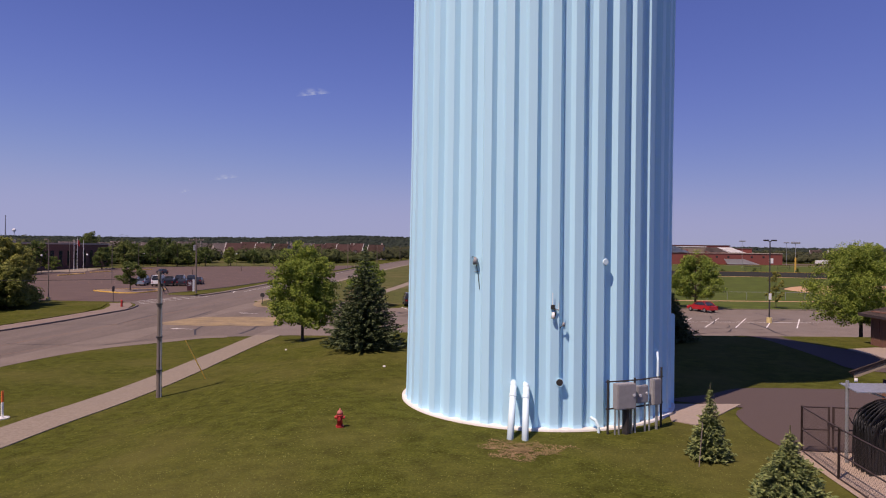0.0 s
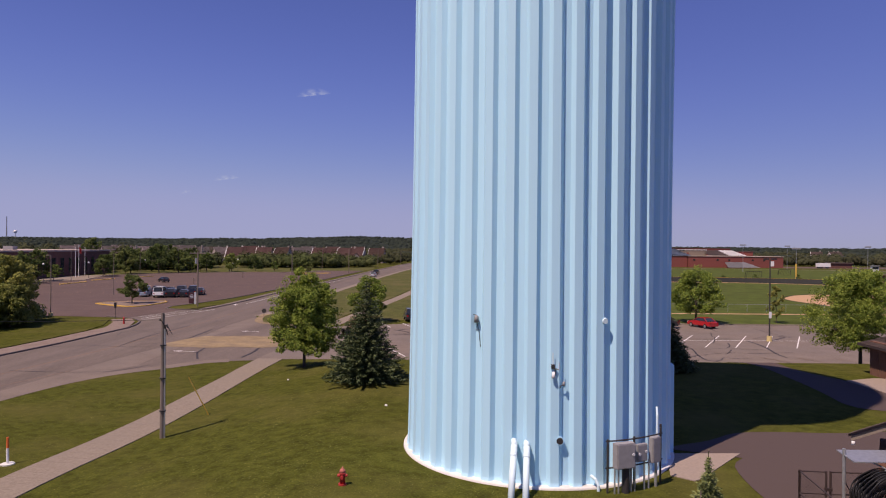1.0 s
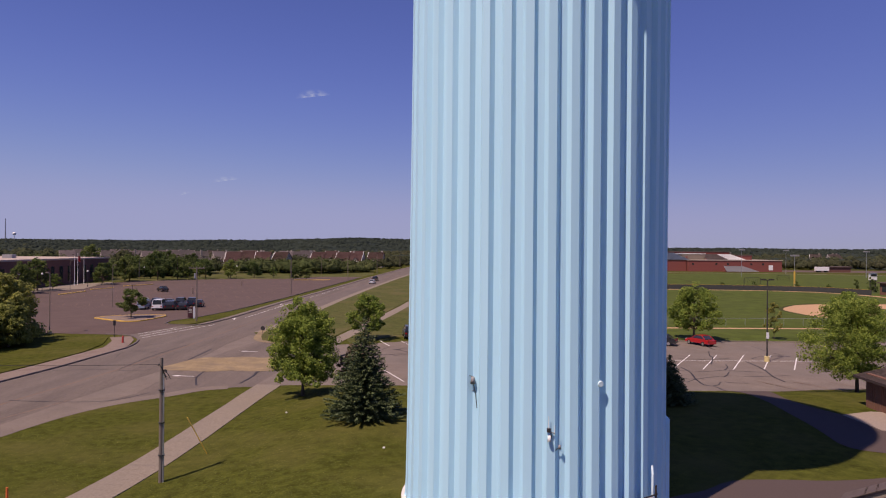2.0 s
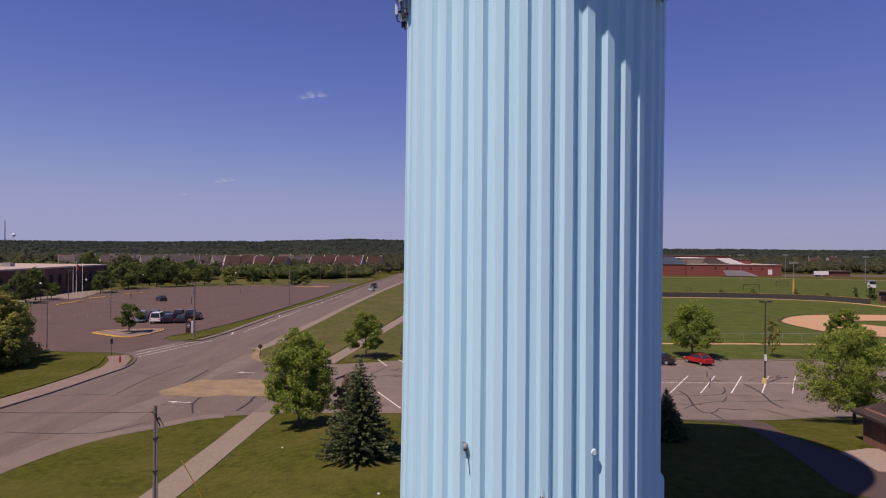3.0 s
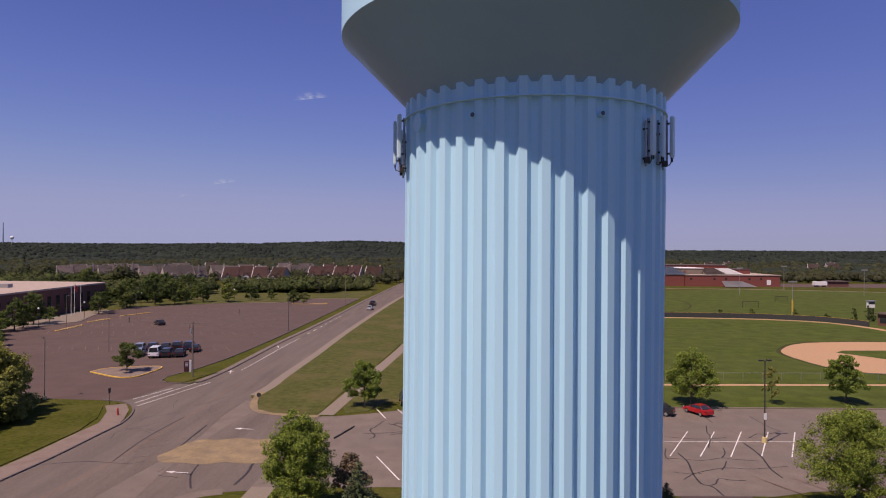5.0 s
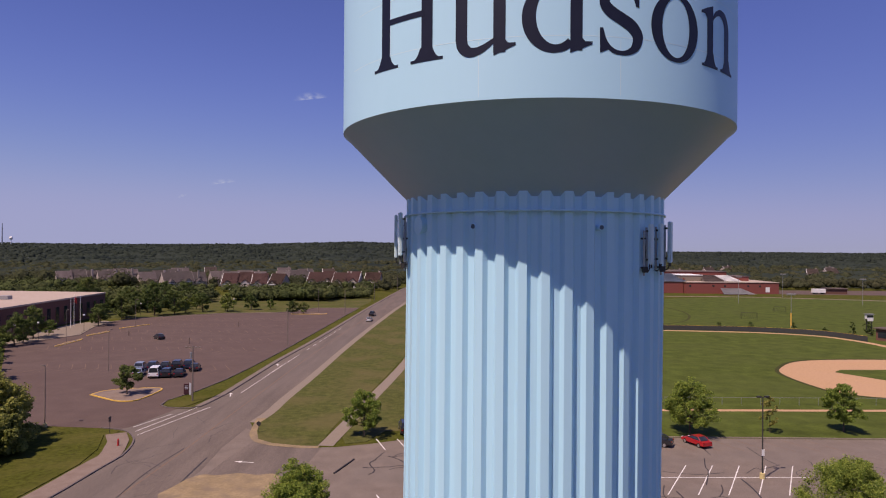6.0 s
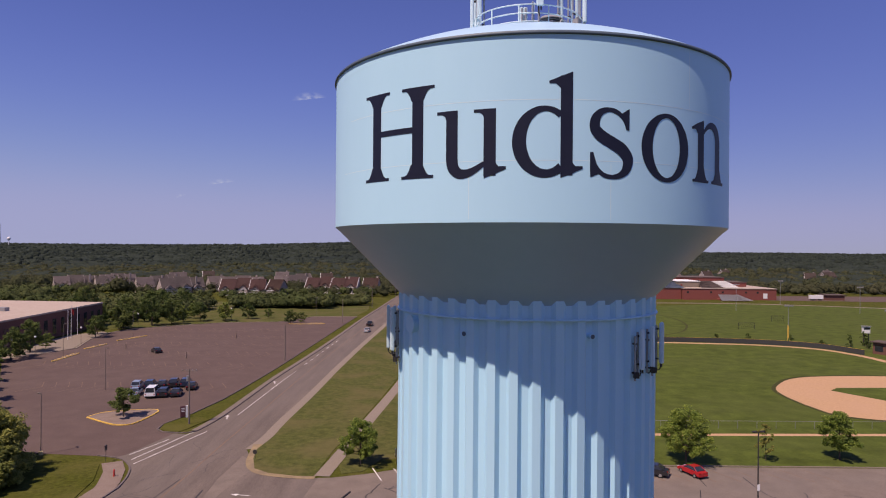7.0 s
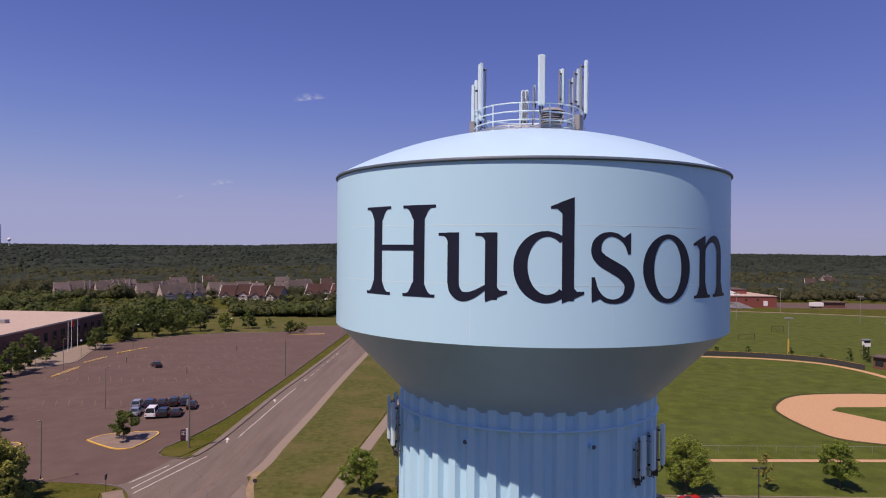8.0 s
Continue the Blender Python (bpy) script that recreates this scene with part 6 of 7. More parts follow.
def utility_pole(x, y, h, label, cross=True):
    t = thing("utility_pole", x, y, 0.0, label, "utility pole", "utility poles")
    part("pole", tube(bmesh.new(), (0, 0, -0.1), (0, 0, h), 0.14, 0.10, 10), WOODPOLE, t)
    if cross:
        part("crossarm", box(bmesh.new(), -1.3, 1.3, -0.06, 0.06, h - 0.35, h - 0.22), WOODPOLE, t)
        for u in (-1.15, -0.5, 0.5, 1.15):
            part("insulator", tube(bmesh.new(), (u, 0, h - 0.22), (u, 0, h - 0.05), 0.05, 0.03, 8), GREYBOX, t)
        part("transformer", tube(bmesh.new(), (-0.3, 0, h - 2.0), (-0.3, 0, h - 1.1), 0.17, seg=14), GALV, t)
    return t


utility_pole(-41.0, 110.9, 9.2, "wooden utility pole with a crossarm at the car park entrance")
utility_pole(-39.9, 174.6, 9.4, "plain wooden utility pole on the verge", False)
for x, y in ((-37.6, 262), (-33, 330), (-27, 410)):
    utility_pole(x, y, 9.5, "distant wooden utility pole beside the street", False)
guy = thing("guy_wire_marker", -13.75, 39.1, land(-13.75, 39.1), "slim yellow guy wire sleeve staked in the lawn", "guy wire")
part("sleeve", tube(bmesh.new(), (0, 0, -0.05), (-1.0, -0.55, 2.3), 0.03, seg=8), YELLOW, guy)
mk = thing("marker_post", -19.95, 30.5, 0.0, "white utility marker post with an orange top", "marker post")
part("post", tube(bmesh.new(), (0, 0, -0.05), (0, 0, 0.75), 0.055, seg=12), TRIMW, mk)
part("cap", tube(bmesh.new(), (0, 0, 0.75), (0, 0, 1.25), 0.057, 0.05, 12), ORANGE, mk)
part("footing", tube(bmesh.new(), (0, 0, -0.05), (0, 0, 0.05), 0.3, seg=16), CONC_W, mk)
sg = thing("entrance_sign", -43.4, 115.0, 0.1, "maroon and white upright sign on the verge", "sign", turn=25)
sg.scale = (0.8, 0.8, 0.82)
part("dark_panel", box(bmesh.new(), -0.75, 0.3, -0.14, 0.14, 0.2, 2.4, 0.02), SIGNM, sg)
part("white_panel", box(bmesh.new(), 0.34, 0.75, -0.15, 0.15, 0.0, 2.5, 0.02), SIGNW, sg)
for k in range(3):
    part("lettering_bar", box(bmesh.new(), -0.55, 0.1, -0.152, -0.142, 1.3 + 0.3 * k, 1.42 + 0.3 * k), SIGNW, sg)
hb = thing("post_box", -41.0, 85.4, 0.1, "small dark red hydrant post beside the kerb", "hydrant")
part("body", tube(bmesh.new(), (0, 0, 0), (0, 0, 0.75), 0.14, 0.11, 12), HYDRANT, hb)
part("bonnet", tube(bmesh.new(), (0, 0, 0.75), (0, 0, 0.9), 0.13, 0.04, 12), HYDRANT, hb)
sp = thing("sign_post", -45.0, 91.3, 0.1, "thin dark sign post seen edge on", "sign post")
part("post", tube(bmesh.new(), (0, 0, -0.1), (0, 0, 2.2), 0.035, seg=8), DARKMETAL, sp)
part("plate", box(bmesh.new(), -0.03, 0.03, -0.3, 0.3, 1.5, 2.2), DARKMETAL, sp)
rs = thing("road_sign", -24.9, 92.2, 0.05, "round dark sign on a short post by the verge", "sign post")
part("post", tube(bmesh.new(), (0, 0, -0.05), (0, 0, 1.2), 0.03, seg=8), DARKMETAL, rs)
part("plate", tube(bmesh.new(), (0, -0.03, 1.2), (0, 0.0, 1.2), 0.32, seg=8), DARKMETAL, rs)

# hydrant on the lawn
hy = thing("fire_hydrant", -3.6, 23.9, 1.55, "red fire hydrant with a paler bonnet on the lawn", "hydrant")
part("flange", tube(bmesh.new(), (0, 0, -0.05), (0, 0, 0.07), 0.17, seg=20), HYDRANT, hy)
hy.scale = (0.86, 0.86, 0.86)
part("barrel", finish(revolve(bmesh.new(), [(0.0, 0.05), (0.12, 0.05), (0.115, 0.45), (0.14, 0.47), (0.14, 0.52), (0.0, 0.52)], 20), True), HYDRANT, hy)
part("bonnet", finish(revolve(bmesh.new(), [(0.0, 0.52), (0.135, 0.52), (0.12, 0.62), (0.07, 0.68), (0.035, 0.70), (0.035, 0.76), (0.0, 0.76)], 20), True), surface("faded hydrant bonnet", (0.34, 0.09, 0.07), (0.42, 0.14, 0.11), 8.0, 1.5, 0.6, 0.05), hy, "faded pinkish bonnet")
for a in ((0.21, 0, 0.40), (-0.21, 0, 0.40), (0, -0.23, 0.36)):
    part("nozzle_cap", tube(bmesh.new(), (a[0] * 0.4, a[1] * 0.4, a[2]), a, 0.065, seg=14), HYDRANT, hy)
for x, y, s in ((-11.06, 47.4, 0.08), (-3.1, 36.0, 0.085)):
    bm = bmesh.new()
    bmesh.ops.create_icosphere(bm, subdivisions=2, radius=s)
    for v in bm.verts:
        v.co = Vector((v.co.x, v.co.y, v.co.z * 0.7)) * (1 + 0.2 * noise.noise(v.co * 12))
    tagged(part("stone", bm, CONC_W), "pale stone lying in the grass", "stone", "stones on the lawn").location = (x, y, land(x, y) + s * 0.3)

# ---- fenced yard beside the tower ----
fence = thing("chain_link_fence", 0, 0, 1.55, "dark brown chain-link fence with a gate round gravel", "fence")


def fence_run(a, b, h, posts, mesh=True, thick=0.035):
    a, b = Vector((*a, 0)), Vector((*b, 0))
    for k in range(posts):
        p = a.lerp(b, k / (posts - 1))
        part("post", tube(bmesh.new(), p + Vector((0, 0, -0.1)), p + Vector((0, 0, h)), thick, seg=10), BROWNMETAL, fence)
    for z in (0.06, h * 0.5, h - 0.03):
        part("rail", tube(bmesh.new(), a + Vector((0, 0, z)), b + Vector((0, 0, z)), 0.022, seg=8), BROWNMETAL, fence)
    bm = bmesh.new()
    n = int((b - a).length / 0.12)
    rows = int(h / 0.12)
    d = (b - a) / max(n, 1)
    for i in range(-rows, n + rows):
        for s in (1, -1):
            k0, k1 = (i, i + s * rows)
            f0, f1 = 0.0, 1.0
            span = s * rows
            for bound in (0, n):
                t = (bound - k0) / span
                if 0 < t < 1:
                    if (bound == 0) == (span > 0):
                        f0 = max(f0, t)
                    else:
                        f1 = min(f1, t)
            x0, x1 = k0 + span * f0, k0 + span * f1
            if f1 - f0 < 0.02 or not (-0.01 <= x0 <= n + 0.01 and -0.01 <= x1 <= n + 0.01):
                continue
            tube(bm, a + d * x0 + Vector((0, 0, h * f0)), a + d * x1 + Vector((0, 0, h * f1)), 0.0026, seg=3)
    part("wire_mesh", bm, BROWNMETAL, fence)


fence_run((11.5, 21.5), (12.30, 21.4), 1.48, 2)
fence_run((12.44, 21.4), (13.5, 21.3), 1.48, 2)
fence_run((11.5, 21.5), (11.15, 18.9), 1.48, 2)
fence_run((11.15, 18.9), (10.95, 16.4), 1.48, 2)
fence_run((10.95, 16.4), (10.6, 14.0), 1.48, 2)
part("gate_latch", box(bmesh.new(), 12.26, 12.48, 21.34, 21.43, 0.85, 0.95), BROWNMETAL, fence)

yard = thing("equipment_hut", 13.6, 22.2, 1.55, "low brown hut with a shingled roof and pale rake board", "hut", turn=-34)
part("wall", box(bmesh.new(), 0.75, 4.0, 0.35, 2.2, -0.1, 1.95), SHEDW, yard)
SLOPE = 0.52
bm = bmesh.new()
prism(bm, [(-0.1, -0.08), (3.0, -0.08), (3.0, 2.6), (-0.1, 2.6)], 2.36, 2.44)
for v in bm.verts:
    v.co.z += SLOPE * (v.co.x + 0.1) - 0.20 * v.co.y
part("roof_deck", bm, SHEDR, yard)
for k in range(9):
    bm = bmesh.new()
    box(bm, -0.16 + 0.34 * k, 0.24 + 0.34 * k, -0.14, 2.65, 2.445, 2.47)
    for v in bm.verts:
        v.co.z += SLOPE * (v.co.x + 0.1) - 0.20 * v.co.y
    part("shingle_row", bm, SHEDR, yard)
bm = bmesh.new()
box(bm, -0.02, 3.0, -0.04, 0.02, 2.20, 2.36)
for v in bm.verts:
    v.co.z += SLOPE * (v.co.x + 0.1)
part("rake_board", bm, CONCRETE, yard, "pale rake board under the roof")
part("lamp", finish(tube(bmesh.new(), (0.04, -0.12, 2.14), (0.04, -0.12, 2.26), 0.06, 0.05, 12), True), LAMPGLASS, yard, "small white wall lamp")
hood = thing("cable_hood", 12.27, 20.4, 1.55, "galvanised steel canopy over thick black cables", "canopy")
for x, y in ((0.0, 0.0), (0.9, -1.9), (2.4, 0.0)):
    part("post", tube(bmesh.new(), (x, y, -0.1), (x, y, 2.5), 0.05, seg=10), GALV, hood)
bm = box(bmesh.new(), -0.03, 2.6, -0.55, 0.35, 2.30, 2.33)
for v in bm.verts:
    v.co.z += 0.10 * v.co.y
part("canopy_plate", bm, GALV, hood)
for k in range(6):
    part("rung", tube(bmesh.new(), (0.75, -0.75 - 0.25 * k, 2.08), (2.6, -0.75 - 0.25 * k, 2.08), 0.02, seg=6), GALV, hood)
for s in (0.85, 1.9):
    part("tray_side", tube(bmesh.new(), (s, -2.1, 2.1), (s, 0.2, 2.1), 0.028, seg=6), GALV, hood)
part("drop_cable", pipe(bmesh.new(), [(0.18, 0.3, 2.3), (0.2, 0.3, 1.4), (0.32, 0.25, 1.15), (0.5, 0.2, 1.3)], 0.02, 6), BLACKRUB, hood)
cable_rng = random.Random(4)
coil = thing("cable_bundle", 12.12, 19.6, 1.55, "bundle of thick black cables arching to the ground", "cable bundle")
for k in range(72):
    inset, y0 = 0.05 * (k % 13) + 0.01 * (k // 13), -0.45 + 0.013 * k
    pts = []
    for q in range(12):
        a = q / 11 * math.pi * 0.5
        pts.append((0.95 - (0.92 - inset) * math.sin(a) + cable_rng.uniform(-0.012, 0.012), y0 + 0.03 * math.sin(q * 0.8 + k), 1.20 + (0.86 - inset * 0.9) * math.cos(a)))
    low = cable_rng.uniform(-0.03, 0.03)
    pts += [(0.03 + inset + low, y0 + low, 0.6), (0.05 + inset - low, y0, -0.05)]
    part("cable", pipe(bmesh.new(), [(1.7, y0, 2.05 - inset * 0.9)] + pts, 0.021, 5), BLACKRUB, coil)

shed = thing("shed", 29.55, 43.2, land(29.5, 43.2), "brown wooden shed with a low brown roof", "shed", turn=-2)
part("wall", box(bmesh.new(), 0, 5.6, -3.2, 3.4, -0.2, 2.35), SHEDW, shed)
bm = bmesh.new()
for e in (-0.55, 6.15):
    bm.faces.new([bm.verts.new(p) for p in ((e, -3.7, 2.15), (e, 3.9, 2.15), (2.8, 3.9, 2.95), (2.8, -3.7, 2.95))])
ex = bmesh.ops.solidify(bm, geom=bm.faces[:], thickness=0.14)
part("roof", bm, SHEDR, shed)
part("fascia", box(bmesh.new(), -0.60, -0.55, -3.7, 3.9, 1.98, 2.16), BROWNMETAL, shed)
part("door", box(bmesh.new(), -0.05, 0.0, -2.2, 0.2, 0, 2.05), BROWNMETAL, shed)
for k in range(12):
    part("batten", box(bmesh.new(), -0.03, 0.0, 0.4 + 0.25 * k, 0.44 + 0.25 * k, -0.1, 2.2), SHEDW, shed)

# outfield fence with dark screen
of = thing("outfield_fence", 0, 0, 0.04, "long low outfield fence with dark screen", "fence")
line = smoothed([(50, 216), (70, 215.6), (84, 214.6), (101, 211.3), (115.5, 203.6), (121.5, 190)], 4)
part("screen", band(bmesh.new(), line, 0.06, 0.0, 1.5), SCREEN, of)
part("top_cap", band(bmesh.new(), line, 0.08, 1.5, 0.04), YELLOW, of)
for x, y in line[::2]:
    part("post", tube(bmesh.new(), (x, y + 0.15, -0.1), (x, y + 0.15, 1.55), 0.05, seg=8), DARKMETAL, of)
fp = thing("foul_pole", 109.6, 209.4, 0.04, "bright yellow foul pole at the fence", "foul pole")
part("pole", tube(bmesh.new(), (0, 0, 0), (0, 0, 6.2), 0.075, seg=10), YELLOW, fp)
part("screen", box(bmesh.new(), 0.07, 0.42, -0.02, 0.02, 2.2, 6.2), YELLOW, fp)
cf = thing("field_fence", 0, 0, 0.03, "thin chain-link fence along the field", "fence")
cl = [(18 + 3.2 * k, 110.5 + 0.01 * k) for k in range(28)]
for x, y in cl:
    part("post", tube(bmesh.new(), (x, y, -0.05), (x, y, 1.25), 0.03, seg=6), GALV, cf)
part("top_rail", tube(bmesh.new(), (cl[0][0], cl[0][1], 1.22), (cl[-1][0], cl[-1][1], 1.22), 0.025, seg=6), GALV, cf)
for x, y, h in ((145.9, 328, 13), (190, 372, 13), (201.9, 320, 12.5), (119, 227, 11), (150, 222, 10)):
    fl = thing("floodlight_mast", x, y, 0.0, "tall slim floodlight mast over the fields", "floodlight", "floodlights")
    part("mast", tube(bmesh.new(), (0, 0, 0), (0, 0, h), 0.11, 0.07, 8), GALV, fl)
    part("crossbar", box(bmesh.new(), -1.5, 1.5, -0.06, 0.06, h - 0.3, h - 0.15), GALV, fl)
    for u in (-1.2, -0.4, 0.4, 1.2):
        part("lamp", box(bmesh.new(), u - 0.25, u + 0.25, -0.3, 0.05, h - 0.15, h + 0.3), GREYBOX, fl)
for x, y, w in ((116, 251.5, 6.0), (142, 280, 5)):
    g = thing("goal", x, y, 0.03, "dark netted football goal", "goal", "goals")
    for s in (-1, 1):
        part("upright", tube(bmesh.new(), (s * w / 2, 0, 0), (s * w / 2, 0, 2.4), 0.07, seg=8), DARKMETAL, g)
    part("crossbar", tube(bmesh.new(), (-w / 2, 0, 2.4), (w / 2, 0, 2.4), 0.07, seg=8), DARKMETAL, g)
    for k in range(9):
        part("net_cord", tube(bmesh.new(), (-w / 2 + w * k / 8, 0, 2.35), (-w / 2 + w * k / 8, 1.3, 0.02), 0.03, seg=5), SCREEN, g)
sc = thing("scoreboard", 137.2, 214, 0.0, "small white scoreboard box on dark legs", "scoreboard")
part("case", box(bmesh.new(), -1.1, 1.1, -0.5, 0.5, 3.4, 5.6, 0.05), TRIMW, sc)
part("window", box(bmesh.new(), -0.95, 0.95, -0.54, -0.5, 4.6, 5.3), GLASS, sc)
part("cap", box(bmesh.new(), -1.3, 1.3, -0.8, 0.7, 5.6, 5.75), GREYBOX, sc)
for s in (-0.8, 0.8):
    part("leg", tube(bmesh.new(), (s, 0, 0), (s, 0, 3.4), 0.2, seg=8), DARKMETAL, sc)
for i, (x, y, h, w) in enumerate(((127.5, 206.5, 3.8, 2.2), (130.8, 203.5, 3.0, 2.4), (133.6, 209, 4.4, 2.4), (118.4, 205.6, 2.0, 2.2), (101.5, 219, 2.2, 1.8), (92, 221, 2.0, 1.6), (114, 216, 2.4, 2.0))):
    broadleaf("shrub", x, y, h, w, 0.3, 90 + i, LEAFD, "young dark green shrub near the outfield fence", 26, 40, 0.26, 0.04, "shrubs by the fence", z=0.03)
dg = thing("dugout", 131.5, 187, 0.0, "brick dugout beside the ball field", "dugout", turn=-60)
part("wall", box(bmesh.new(), -8, 8, -2, 2, 0, 3.4), BRICKD, dg)
part("roof", box(bmesh.new(), -8.5, 8.5, -2.6, 2.4, 3.4, 3.7), SHEDR, dg)
for k in range(5):
    part("bay", box(bmesh.new(), -7.4 + 3.0 * k, -5.2 + 3.0 * k, -2.06, -2.0, 0.9, 2.6), GLASS, dg)


# ---- buildings ----
big = thing("brick_building", 0, 0, 0.0, "long low dark brick building with a pale flat roof", "building")
out = [(-126.5, 252), (-121, 176), (-113, 120), (-190, 104), (-240, 266)]
part("wall", prism(bmesh.new(), out, -0.2, 8.0), BRICKD, big)
part("roof", prism(bmesh.new(), [(-170 + (x + 170) * 1.004, 180 + (y - 180) * 1.004) for x, y in out], 8.0, 8.5), ROOFW, big)
for k in range(14):
    t0 = (k + 0.2) / 14
    a, b = Vector((-121, 176, 0)), Vector((-126.5, 252, 0))
    p, q = a.lerp(b, t0), a.lerp(b, t0 + 0.03)
    nrm = Vector((0.997, 0.072, 0)) * 0.05
    bm = bmesh.new()
    vs = [bm.verts.new(v) for v in (p + nrm + Vector((0, 0, 1)), q + nrm + Vector((0, 0, 1)), q + nrm + Vector((0, 0, 6)), p + nrm + Vector((0, 0, 6)))]
    bm.faces.new(vs)
    part("window", bm, GLASS, big)
for x, y in ((-165, 220), (-180, 190), (-150, 190), (-170, 235), (-200, 215), (-140, 215)):
    part("roof_unit", box(bmesh.new(), x - 1.6, x + 1.6, y - 1.2, y + 1.2, 8.5, 9.7, 0.05), GREYBOX, big)

school = thing("school_building", 0, 0, -1.0, "wide red brick school with stepped flat roofs", "school")
for x0, x1, y0, y1, z0, z1, wall, top in ((147, 203, 402, 444, 0, 7.6, BRICKR, ROOFW), (126, 146.6, 405, 440, 0, 7.6, BRICKR, SHEDR), (147.4, 161.5, 414, 436, 8.0, 11.4, CONCRETE, TRIMW), (183, 193, 420, 440, 8.0, 10.6, BRICKR, SHEDR), (128, 190, 446, 470, 0, 12.6, BRICKR, SHEDR)):
    wing = part("wing", box(bmesh.new(), x0, x1, y0, y1, z0, z1), wall, school)
    part("flat_roof", box(bmesh.new(), x0 - 0.3, x1 + 0.3, y0 - 0.3, y1 + 0.3, z1, z1 + 0.35), top, wing)
    for k in range(int((x1 - x0) / 7)):
        if k % 3 != 1:
            part("window", box(bmesh.new(), x0 + 2 + 7 * k, x0 + 3.2 + 7 * k, y0 - 0.06, y0, z1 - 2.6, z1 - 1.5), GLASS if wall is not CONCRETE else BRICKR, wing)
for x0, x1, y0, z0, y1, z1, look_of, tint in ((126, 147, 405, 8.0, 428, 12.2, ROOFBLUE, "blue grey sloping metal roof"), (160.5, 172.5, 407, 8.2, 424, 11.4, SHEDR, "dark sloping roof"), (172.6, 181.5, 407, 8.2, 424, 11.4, TRIMW, "white sloping roof")):
    bm = bmesh.new()
    bm.faces.new([bm.verts.new(p) for p in ((x0, y0, z0), (x1 + 2, y0, z0), (x1, y1, z1), (x0, y1, z1))])
    bmesh.ops.solidify(bm, geom=bm.faces[:], thickness=0.3)
    part("sloped_roof", bm, look_of, school, tint)
bm = bmesh.new()
bm.faces.new([bm.verts.new(p) for p in ((165, 390, 1.4), (184, 390, 1.4), (179, 400, 4.4), (167, 400, 4.4))])
bmesh.ops.solidify(bm, geom=bm.faces[:], thickness=0.3)
part("sloped_roof", bm, GREYBOX, school, "pale sloping metal roof")
part("porch_wall", box(bmesh.new(), 167, 180, 392, 401.9, 0, 1.9), BRICKR, school)
part("doorway", box(bmesh.new(), 195, 197.5, 401.9, 402, 2.0, 5.0), TRIMW, school)
ann = thing("outbuilding", 240, 408, 0.0, "low dark brown outbuilding by the school", "building")
part("wall", box(bmesh.new(), -5.4, 5.4, -4, 4, 0, 3), BRICKD, ann)
part("roof", box(bmesh.new(), -6, 6, -4.6, 4.6, 3, 3.5), SHEDR, ann)
tr = thing("trailer", 228, 404, 0.0, "long white trailer parked by an outbuilding", "trailer")
part("case", box(bmesh.new(), -3.8, 3.8, -1.3, 1.3, 0.9, 3.2, 0.05), TRIMW, tr)
for u in (-2.4, -1.4, 2.4):
    part("wheel", tube(bmesh.new(), (u, -1.3, 0.5), (u, 1.3, 0.5), 0.5, seg=14), TYRE, tr)


